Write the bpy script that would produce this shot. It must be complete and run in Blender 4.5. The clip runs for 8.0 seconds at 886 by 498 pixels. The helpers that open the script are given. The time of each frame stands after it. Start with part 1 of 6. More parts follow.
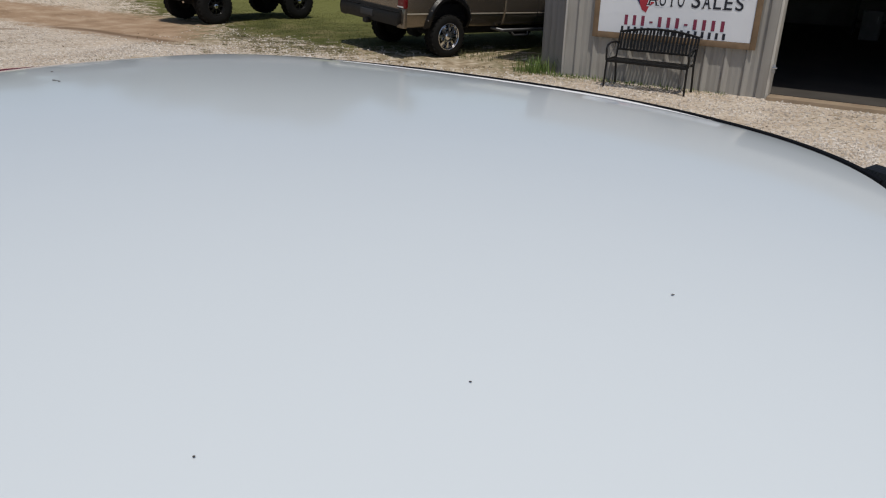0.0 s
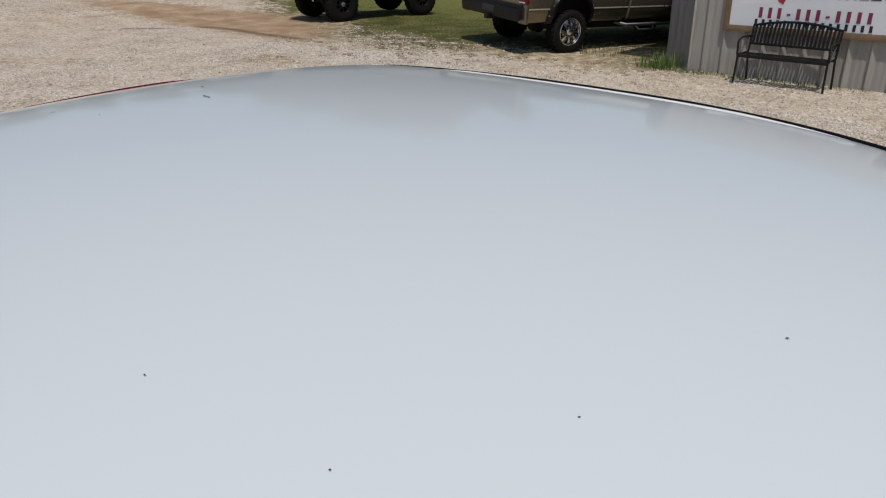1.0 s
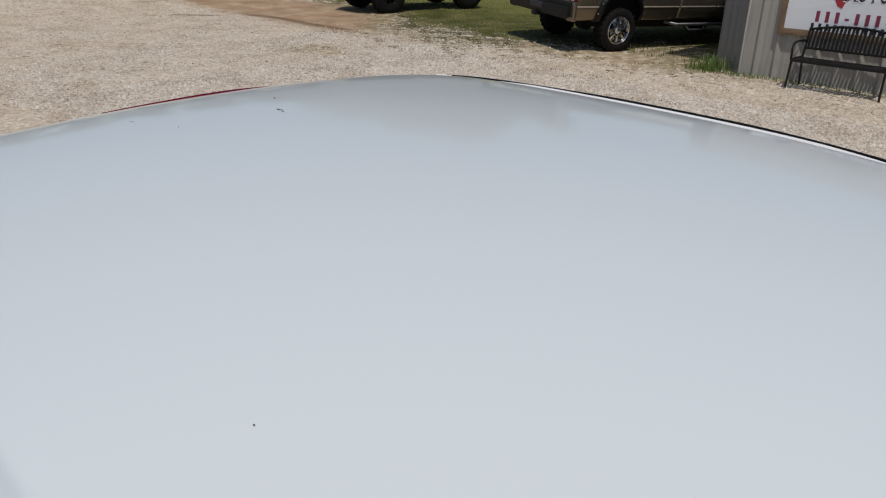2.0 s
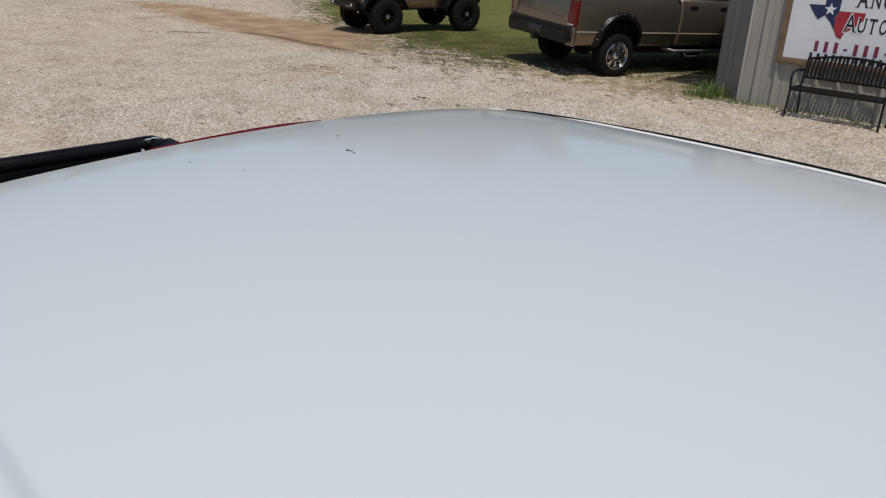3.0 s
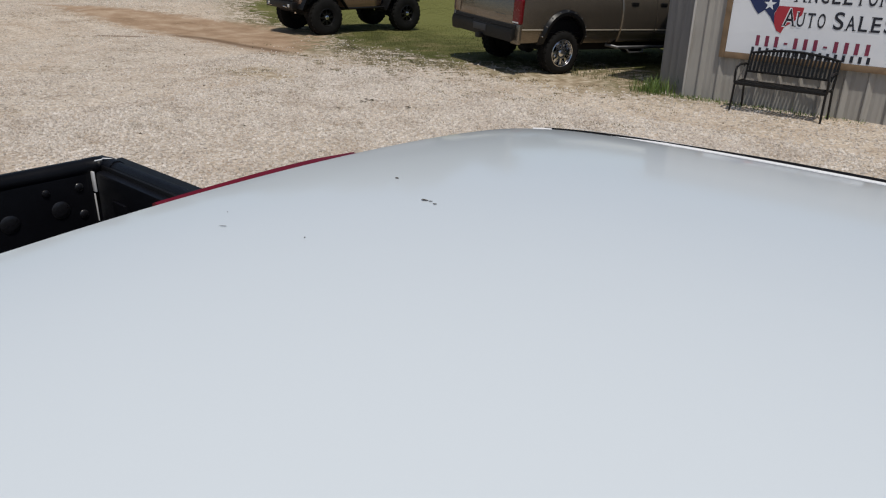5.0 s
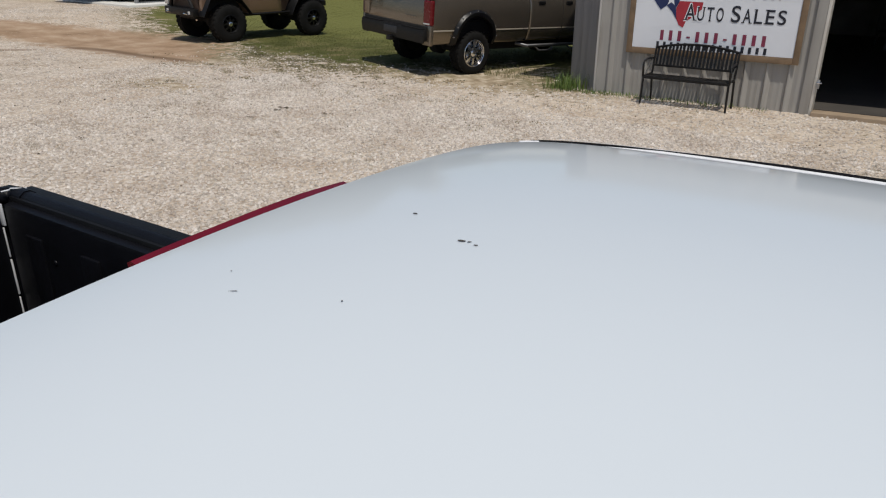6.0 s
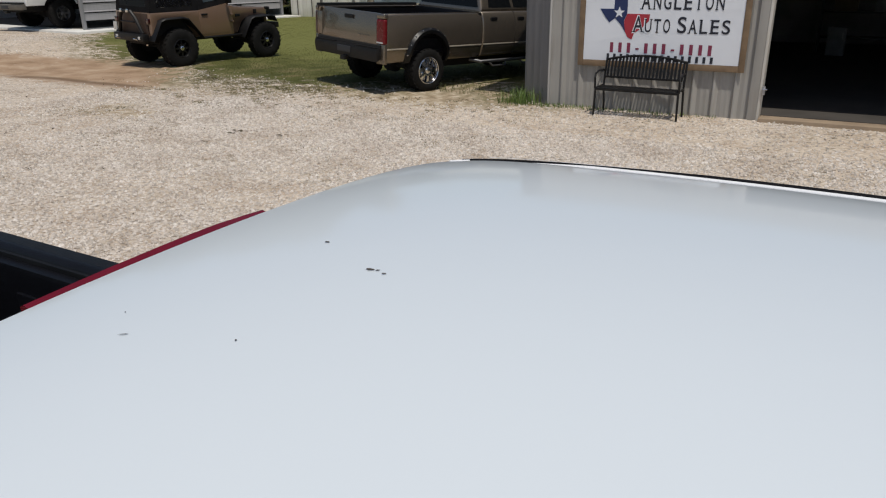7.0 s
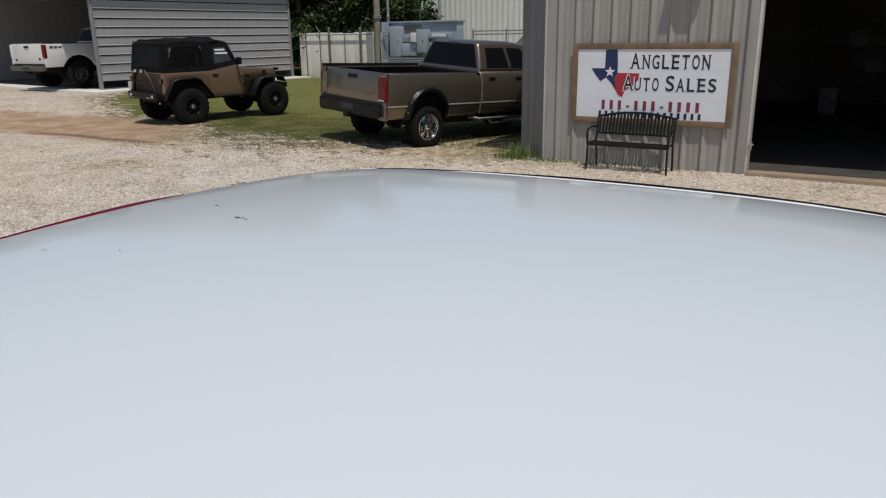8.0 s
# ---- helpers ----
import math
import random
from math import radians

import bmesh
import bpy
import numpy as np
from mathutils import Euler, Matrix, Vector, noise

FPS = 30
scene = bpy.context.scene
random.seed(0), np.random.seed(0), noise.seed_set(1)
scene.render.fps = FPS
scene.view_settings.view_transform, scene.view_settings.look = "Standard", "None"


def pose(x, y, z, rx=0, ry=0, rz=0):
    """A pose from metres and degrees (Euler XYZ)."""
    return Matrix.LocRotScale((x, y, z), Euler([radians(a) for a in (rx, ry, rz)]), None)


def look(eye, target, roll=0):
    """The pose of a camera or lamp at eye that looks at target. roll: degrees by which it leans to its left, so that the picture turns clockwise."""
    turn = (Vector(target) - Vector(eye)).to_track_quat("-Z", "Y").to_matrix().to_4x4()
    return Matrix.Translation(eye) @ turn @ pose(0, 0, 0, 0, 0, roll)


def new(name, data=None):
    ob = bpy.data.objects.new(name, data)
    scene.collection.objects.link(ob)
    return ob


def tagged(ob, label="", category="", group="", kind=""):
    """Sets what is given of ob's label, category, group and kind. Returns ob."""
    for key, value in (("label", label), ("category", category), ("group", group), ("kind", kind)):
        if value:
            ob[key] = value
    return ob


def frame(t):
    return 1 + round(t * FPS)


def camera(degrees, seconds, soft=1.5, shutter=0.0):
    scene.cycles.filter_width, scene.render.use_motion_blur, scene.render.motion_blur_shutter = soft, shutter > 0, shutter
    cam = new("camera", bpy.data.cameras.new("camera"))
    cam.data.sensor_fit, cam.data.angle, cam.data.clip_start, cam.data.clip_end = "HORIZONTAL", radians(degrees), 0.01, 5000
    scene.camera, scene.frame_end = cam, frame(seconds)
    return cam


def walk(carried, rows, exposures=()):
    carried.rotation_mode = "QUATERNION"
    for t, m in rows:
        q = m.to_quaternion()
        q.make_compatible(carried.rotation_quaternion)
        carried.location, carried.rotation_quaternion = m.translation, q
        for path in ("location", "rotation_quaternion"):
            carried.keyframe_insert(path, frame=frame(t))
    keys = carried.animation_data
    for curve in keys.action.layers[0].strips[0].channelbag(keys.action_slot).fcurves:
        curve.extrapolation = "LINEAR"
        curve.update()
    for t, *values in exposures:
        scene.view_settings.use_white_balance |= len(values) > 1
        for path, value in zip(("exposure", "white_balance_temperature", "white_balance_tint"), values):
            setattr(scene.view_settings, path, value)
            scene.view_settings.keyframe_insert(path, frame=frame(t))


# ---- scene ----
cam = camera(63.1, 8.0, soft=1.15)
PATH = [
    (0, (5.446, -11.312, 2.025), (4.435, -9.776, 1.238), 1.1),
    (0.5, (5.464, -11.329, 2.044), (4.302, -9.898, 1.27), -0.5),
    (1, (5.454, -11.328, 2.059), (4.202, -9.989, 1.257), -0.7),
    (1.5, (5.426, -11.326, 2.082), (4.125, -10.052, 1.256), -0.1),
    (1.7, (5.416, -11.33, 2.087), (4.105, -10.066, 1.26), 0.2),
    (2.8, (5.308, -11.389, 2.112), (3.997, -10.096, 1.331), 1.6),
    (3, (5.241, -11.366, 2.1), (3.932, -10.064, 1.33), 1.7),
    (3.5, (5.186, -11.38, 2.101), (3.878, -10.065, 1.351), 1.7),
    (4, (5.125, -11.374, 2.097), (3.833, -10.044, 1.35), 1.7),
    (4.2, (5.093, -11.364, 2.095), (3.814, -10.023, 1.343), 1.8),
    (5.3, (4.9, -11.322, 2.087), (3.756, -9.875, 1.314), 1.2),
    (5.5, (4.865, -11.323, 2.086), (3.758, -9.847, 1.312), 1.2),
    (6, (4.791, -11.308, 2.087), (3.778, -9.761, 1.325), 0.4),
    (6.5, (4.77, -11.277, 2.091), (3.82, -9.682, 1.347), -0.4),
    (7, (4.824, -11.265, 2.09), (3.885, -9.654, 1.369), -0.9),
    (7.5, (4.942, -11.301, 2.089), (3.975, -9.682, 1.422), -1.1),
    (8, (5.11, -11.379, 2.048), (4.125, -9.734, 1.479), -0.9),
]
walk(cam, [(t, look(eye, target, roll)) for t, eye, target, roll in PATH], [(0, -0.16), (1.0, -0.20), (1.5, -0.23), (3.0, -0.19), (4.0, -0.11), (5.5, -0.08), (6.5, 0.0), (8.0, -0.06)])


# ---- world, sun, exposure ----
SUN_TO = Vector((0.62, -0.56, 2.0)).normalized()
world = bpy.data.worlds.new("sky")
scene.world = world
world.use_nodes = True
wn = world.node_tree.nodes
sky = wn.new("ShaderNodeTexSky")
sky.sky_type = "NISHITA"
sky.sun_disc = False
sky.sun_elevation = math.asin(SUN_TO.z)
sky.sun_rotation = math.atan2(SUN_TO.x, SUN_TO.y)
sky.air_density, sky.dust_density, sky.ozone_density = 1.0, 1.3, 1.2
world.node_tree.links.new(sky.outputs[0], wn["Background"].inputs[0])
wn["Background"].inputs[1].default_value = 0.078
sun = new("sun", bpy.data.lights.new("sun", "SUN"))
sun.data.energy, sun.data.angle, sun.data.color = 2.9, radians(0.6), (1.0, 0.945, 0.855)
sun.matrix_world = look(SUN_TO * 60, (0, 0, 0))


# ---- materials ----
def material(name):
    m = bpy.data.materials.new(name)
    m.use_nodes = True
    return m, m.node_tree.nodes, m.node_tree.links, m.node_tree.nodes["Principled BSDF"]


def noise_node(nodes, links, scale, detail=4.0, coord="Object", rough=0.55):
    tc = nodes.new("ShaderNodeTexCoord")
    n = nodes.new("ShaderNodeTexNoise")
    n.inputs["Scale"].default_value, n.inputs["Detail"].default_value = scale, detail
    n.inputs["Roughness"].default_value = rough
    links.new(tc.outputs[coord], n.inputs["Vector"])
    return n


def ramp(nodes, links, source, stops):
    r = nodes.new("ShaderNodeValToRGB")
    el = r.color_ramp.elements
    while len(el) < len(stops):
        el.new(0.5)
    for e, (p, c) in zip(el, stops):
        e.position, e.color = p, (*c, 1) if len(c) == 3 else c
    links.new(source, r.inputs[0])
    return r


def mix(nodes, links, a, b, fac, mode="MIX"):
    n = nodes.new("ShaderNodeMix")
    n.data_type, n.blend_type = "RGBA", mode
    for s, v in ((n.inputs[6], a), (n.inputs[7], b), (n.inputs[0], fac)):
        if isinstance(v, (int, float)):
            s.default_value = v
        elif isinstance(v, tuple):
            s.default_value = (*v, 1)
        else:
            links.new(v, s)
    return n.outputs[2]


def bump(nodes, links, bsdf, height, strength=0.3, distance=0.01):
    b = nodes.new("ShaderNodeBump")
    b.inputs["Strength"].default_value, b.inputs["Distance"].default_value = strength, distance
    links.new(height, b.inputs["Height"])
    links.new(b.outputs[0], bsdf.inputs["Normal"])


def surface(name, color, rough=0.5, metal=0.0, vary=0.12, scale=6.0, fine=90.0, bumps=0.0, coat=0.0, spec=0.5, trans=0.0, dirt=None):
    """A plain surface with grain and stains at two scales."""
    m, n, l, b = material(name)
    big, small = noise_node(n, l, scale), noise_node(n, l, fine, 2.0)
    dark = tuple(c * (1 - vary) for c in color)
    light = tuple(min(1, c * (1 + vary * 0.6)) for c in color)
    r = ramp(n, l, big.outputs[0], [(0.3, dark), (0.7, light)])
    col = mix(n, l, r.outputs[0], small.outputs[0], vary * 0.35, "OVERLAY")
    if dirt:
        col = mix(n, l, col, dirt, ramp(n, l, noise_node(n, l, scale * 0.6, 6.0).outputs[0], [(0.52, (0, 0, 0)), (0.75, (0.5, 0.5, 0.5))]).outputs[0])
    l.new(col, b.inputs["Base Color"])
    rr = ramp(n, l, big.outputs[0], [(0.25, (max(0.0, rough - 0.06),) * 3), (0.75, (min(1, rough + 0.06),) * 3)])
    l.new(rr.outputs[0], b.inputs["Roughness"])
    b.inputs["Metallic"].default_value = metal
    b.inputs["Coat Weight"].default_value, b.inputs["Coat Roughness"].default_value = coat, 0.04
    b.inputs["Specular IOR Level"].default_value = spec
    b.inputs["Transmission Weight"].default_value = trans
    if bumps:
        bump(n, l, b, small.outputs[0], bumps, 0.004)
    return m


def car_paint(name, color, metal=0.0, rough=0.4, flake=0.0, dirt=0.0):
    m, n, l, b = material(name)
    big = noise_node(n, l, 1.7, 5.0)
    dusty = tuple(0.75 * c + 0.25 * d for c, d in zip(color, (0.45, 0.40, 0.33)))
    r = ramp(n, l, big.outputs[0], [(0.35, color), (0.8, tuple((1 - dirt) * c + dirt * d for c, d in zip(color, dusty)))])
    l.new(r.outputs[0], b.inputs["Base Color"])
    b.inputs["Metallic"].default_value, b.inputs["Roughness"].default_value = metal, rough
    b.inputs["Coat Weight"].default_value, b.inputs["Coat Roughness"].default_value = 1.0, 0.03
    fine = noise_node(n, l, 420.0, 1.0)
    if flake:
        bump(n, l, b, fine.outputs[0], flake, 0.001)
    return m


M = {}
M["white_paint"] = car_paint("white_paint", (0.695, 0.745, 0.772), 0.0, 0.45)
M["white_paint"].node_tree.nodes["Principled BSDF"].inputs["Coat Roughness"].default_value = 0.09
M["white_paint"].node_tree.nodes["Principled BSDF"].inputs["Coat Weight"].default_value = 0.9
M["ford_white"] = car_paint("ford_white", (0.78, 0.78, 0.77), 0.0, 0.4, dirt=0.4)
M["champagne"] = car_paint("champagne", (0.203, 0.169, 0.132), 0.78, 0.27, 0.05, 0.15)
M["champagne"].node_tree.nodes["Principled BSDF"].inputs["Coat Weight"].default_value = 0.6
M["bronze"] = car_paint("bronze", (0.228, 0.143, 0.093), 0.35, 0.42, 0.05, 0.3)
M["bronze_dull"] = surface("bronze_dull", (0.06, 0.036, 0.024), 0.6, 0.1, 0.3, 5.0)
M["chrome"] = surface("chrome", (0.75, 0.75, 0.76), 0.1, 1.0, 0.05)
M["rim_dark"] = surface("rim_dark", (0.14, 0.14, 0.145), 0.4, 0.7, 0.2)
M["post_dark"] = surface("post_dark", (0.16, 0.15, 0.135), 0.6, 0.2, 0.25, 6.0)
M["bumper_dusty"] = surface("bumper_dusty", (0.13, 0.118, 0.10), 0.5, 0.2, 0.25, 5.0)
M["steel_dull"] = surface("steel_dull", (0.35, 0.35, 0.36), 0.4, 0.8, 0.2)
M["rubber"] = surface("rubber", (0.009, 0.0088, 0.0085), 0.8, 0.0, 0.3, 9.0, 140.0, 0.4, spec=0.18, dirt=(0.024, 0.022, 0.02))
M["black_trim"] = surface("black_trim", (0.007, 0.007, 0.0075), 0.5, 0.0, 0.2, 8.0, 200.0, 0.2, spec=0.3)
M["black_metal"] = surface("black_metal", (0.007, 0.0065, 0.0065), 0.45, 0.0, 0.25, 8.0, 160.0, 0.15, spec=0.35)
M["bed_liner"] = surface("bed_liner", (0.006, 0.0062, 0.008), 0.34, 0.0, 0.3, 5.0, 260.0, 0.25, spec=0.16)
M["bed_gloss"] = surface("bed_gloss", (0.012, 0.012, 0.014), 0.3, 0.0, 0.3, 30.0, 120.0, 0.0)
M["under"] = surface("under", (0.012, 0.011, 0.010), 0.9, 0.0, 0.3)
M["glass_dark"] = surface("glass_dark", (0.006, 0.007, 0.008), 0.05, 0.0, 0.1, spec=0.16)
M["vinyl_tint"] = surface("vinyl_tint", (0.02, 0.02, 0.022), 0.2, 0.0, 0.3, 4.0, spec=0.12)
M["vinyl_tint"].node_tree.nodes["Principled BSDF"].inputs["Alpha"].default_value = 0.28
M["vinyl_dark"] = surface("vinyl_dark", (0.008, 0.008, 0.009), 0.3, 0.0, 0.3, 4.0, spec=0.1)
M["vinyl_dark"].node_tree.nodes["Principled BSDF"].inputs["Alpha"].default_value = 0.93
M["canvas"] = surface("canvas", (0.010, 0.0095, 0.010), 0.75, 0.0, 0.3, 5.0, 300.0, 0.5, spec=0.1, dirt=(0.02, 0.018, 0.017))
M["tail_dark"] = surface("tail_dark", (0.035, 0.004, 0.005), 0.2, 0.0, 0.15, 20.0, coat=1.0)
M["tail_red"] = surface("tail_red", (0.13, 0.005, 0.008), 0.25, 0.0, 0.2, 20.0, coat=0.25, spec=0.3)
M["lamp_red"] = surface("lamp_red", (0.135, 0.004, 0.012), 0.22, 0.0, 0.1, 20.0, coat=0.3, spec=0.35)
M["lamp_clear"] = surface("lamp_clear", (0.6, 0.6, 0.58), 0.12, 0.0, 0.1, coat=1.0)
M["wood_frame"] = surface("wood_frame", (0.20, 0.135, 0.08), 0.75, 0.0, 0.3, 5.0, 60.0, 0.3)
M["banner"] = surface("banner", (0.76, 0.79, 0.84), 0.45, 0.0, 0.04, 2.0, 60.0, 0.05)
M["sign_blue"] = surface("sign_blue", (0.016, 0.03, 0.11), 0.5, 0.0, 0.1)
M["sign_red"] = surface("sign_red", (0.40, 0.028, 0.045), 0.5, 0.0, 0.1)
M["sign_black"] = surface("sign_black", (0.016, 0.018, 0.03), 0.5, 0.0, 0.1)
M["sign_maroon"] = surface("sign_maroon", (0.22, 0.03, 0.07), 0.5, 0.0, 0.1)
M["sill_concrete"] = surface("sill_concrete", (0.33, 0.25, 0.17), 0.85, 0.0, 0.22, 3.0, 70.0, 0.5, dirt=(0.22, 0.15, 0.095))
M["shed_floor_shade"] = surface("shed_floor_shade", (0.11, 0.098, 0.082), 0.95, 0.0, 0.3, 1.5)
M["slab_white"] = surface("slab_white", (0.68, 0.67, 0.63), 0.85, 0.0, 0.12, 2.0, 70.0, 0.3)
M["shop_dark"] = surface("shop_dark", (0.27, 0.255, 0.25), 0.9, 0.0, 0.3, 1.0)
# concrete set this dark to stand in for shade inside the shop
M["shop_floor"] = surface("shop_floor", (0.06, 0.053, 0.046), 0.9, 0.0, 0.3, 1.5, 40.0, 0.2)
M["carton"] = surface("carton", (0.20, 0.20, 0.205), 0.7)
M["carton_brown"] = surface("carton_brown", (0.12, 0.08, 0.05), 0.8)
M["grey_machine"] = surface("grey_machine", (0.33, 0.38, 0.44), 0.5, 0.1, 0.15, 2.0)
M["grey_light"] = surface("grey_light", (0.38, 0.435, 0.49), 0.5, 0.1, 0.12, 2.0)
M["galvanized"] = surface("galvanized", (0.42, 0.42, 0.42), 0.45, 0.6, 0.15, 8.0)
M["pole_wood"] = surface("pole_wood", (0.27, 0.24, 0.19), 0.9, 0.0, 0.3, 4.0, 60.0, 0.5)
M["bark"] = surface("bark", (0.11, 0.085, 0.06), 0.95, 0.0, 0.4, 6.0, 40.0, 0.8)
M["lip_white"] = car_paint("lip_white", (0.82, 0.82, 0.82), 0.0, 0.3)
M["seam_grey"] = surface("seam_grey", (0.09, 0.095, 0.10), 0.6)
M["rim_black"] = surface("rim_black", (0.022, 0.022, 0.023), 0.25, 0.6, 0.2)
M["green_steel"] = surface("green_steel", (0.02, 0.045, 0.035), 0.55, 0.1, 0.3, 3.0)
M["lid_grey"] = surface("lid_grey", (0.22, 0.22, 0.225), 0.7, 0.0, 0.2, 3.0)
M["speck"] = surface("speck", (0.07, 0.06, 0.05), 0.9)


def metal_siding(name, color, stain, axis=2, low=0.0):
    """Painted sheet steel with streaks that run down the sheet and dust."""
    m, n, l, b = material(name)
    tc = n.new("ShaderNodeTexCoord")
    mp = n.new("ShaderNodeMapping")
    mp.inputs["Scale"].default_value = (9.0, 9.0, 0.7)
    l.new(tc.outputs["Object"], mp.inputs[0])
    streak = n.new("ShaderNodeTexNoise")
    streak.inputs["Scale"].default_value, streak.inputs["Detail"].default_value = 1.0, 6.0
    l.new(mp.outputs[0], streak.inputs["Vector"])
    r = ramp(n, l, streak.outputs[0], [(0.3, tuple(c * 0.88 for c in color)), (0.55, color), (0.85, stain)])
    blotch = noise_node(n, l, 1.3, 5.0)
    col = mix(n, l, r.outputs[0], stain, ramp(n, l, blotch.outputs[0], [(0.5, (0, 0, 0)), (0.8, (0.45, 0.45, 0.45))]).outputs[0])
    l.new(col, b.inputs["Base Color"])
    b.inputs["Roughness"].default_value, b.inputs["Metallic"].default_value = 0.42, 0.0
    bump(n, l, b, noise_node(n, l, 14.0, 2.0).outputs[0], 0.08, 0.01)
    return m


M["siding"] = metal_siding("siding", (0.355, 0.343, 0.320), (0.25, 0.23, 0.20))
M["siding_trim"] = metal_siding("siding_trim", (0.50, 0.49, 0.47), (0.38, 0.36, 0.33))
# darker than the siding: the corner's shade is put into this colour
M["corner_shade"] = metal_siding("corner_shade", (0.23, 0.226, 0.226), (0.165, 0.158, 0.15))
M["jamb_white"] = metal_siding("jamb_white", (0.62, 0.60, 0.55), (0.42, 0.36, 0.27))
M["shed_grey"] = metal_siding("shed_grey", (0.37, 0.36, 0.37), (0.29, 0.28, 0.275))
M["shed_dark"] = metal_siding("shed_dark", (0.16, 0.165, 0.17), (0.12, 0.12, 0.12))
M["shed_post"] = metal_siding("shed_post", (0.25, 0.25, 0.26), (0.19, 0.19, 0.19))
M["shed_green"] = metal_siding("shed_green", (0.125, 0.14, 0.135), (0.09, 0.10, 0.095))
M["white_wall"] = metal_siding("white_wall", (0.82, 0.81, 0.78), (0.66, 0.64, 0.59))
M["fence_panel"] = metal_siding("fence_panel", (0.82, 0.80, 0.74), (0.60, 0.55, 0.47))


def leaf_material(name, a, b_, c):
    m, n, l, b = material(name)
    g = n.new("ShaderNodeNewGeometry")
    r = ramp(n, l, g.outputs["Random Per Island"], [(0.0, a), (0.5, b_), (1.0, c)])
    l.new(r.outputs[0], b.inputs["Base Color"])
    b.inputs["Roughness"].default_value = 0.55
    b.inputs["Subsurface Weight"].default_value = 0.0
    return m


M["leaf"] = leaf_material("leaf", (0.026, 0.048, 0.015), (0.05, 0.082, 0.025), (0.10, 0.12, 0.037))
M["leaf"].node_tree.nodes["Principled BSDF"].inputs["Specular IOR Level"].default_value = 0.2
M["leaf_dark"] = leaf_material("leaf_dark", (0.018, 0.035, 0.014), (0.036, 0.06, 0.022), (0.072, 0.094, 0.035))
M["leaf_dark"].node_tree.nodes["Principled BSDF"].inputs["Specular IOR Level"].default_value = 0.2
M["blade"] = leaf_material("blade", (0.068, 0.076, 0.02), (0.096, 0.102, 0.029), (0.15, 0.136, 0.053))
M["weed_dry"] = leaf_material("weed_dry", (0.085, 0.085, 0.032), (0.16, 0.145, 0.065), (0.28, 0.235, 0.135))
M["blade_lush"] = leaf_material("blade_lush", (0.128, 0.136, 0.039), (0.15, 0.156, 0.047), (0.172, 0.168, 0.057))
M["straw"] = leaf_material("straw", (0.115, 0.105, 0.045), (0.19, 0.165, 0.08), (0.33, 0.275, 0.17))
M["weed"] = leaf_material("weed", (0.06, 0.11, 0.022), (0.12, 0.19, 0.04), (0.2, 0.24, 0.07))
M["weed_mat"] = leaf_material("weed_mat", (0.09, 0.084, 0.04), (0.15, 0.132, 0.066), (0.25, 0.21, 0.125))
M["stone"] = leaf_material("stone", (0.39, 0.348, 0.302), (0.595, 0.535, 0.475), (0.73, 0.675, 0.615))


def litter(n, l, col):
    """Low weeds, twigs and dark crumbs caught between the stones, in patches."""
    crumb, crowd = noise_node(n, l, 8.0, 6.0, rough=0.7), noise_node(n, l, 0.62, 5.0)
    thin = mix(n, l, ramp(n, l, crumb.outputs[0], [(0.53, (0, 0, 0)), (0.62, (1, 1, 1))]).outputs[0], ramp(n, l, crowd.outputs[0], [(0.49, (0, 0, 0)), (0.63, (0.8, 0.8, 0.8))]).outputs[0], 1.0, "MULTIPLY")
    col = mix(n, l, col, (0.20, 0.165, 0.10), thin)
    tone = noise_node(n, l, 1.4, 6.0)
    return mix(n, l, col, (0.79, 0.75, 0.71), ramp(n, l, tone.outputs[0], [(0.45, (0, 0, 0)), (0.66, (0.75, 0.75, 0.75))]).outputs[0], "MULTIPLY")


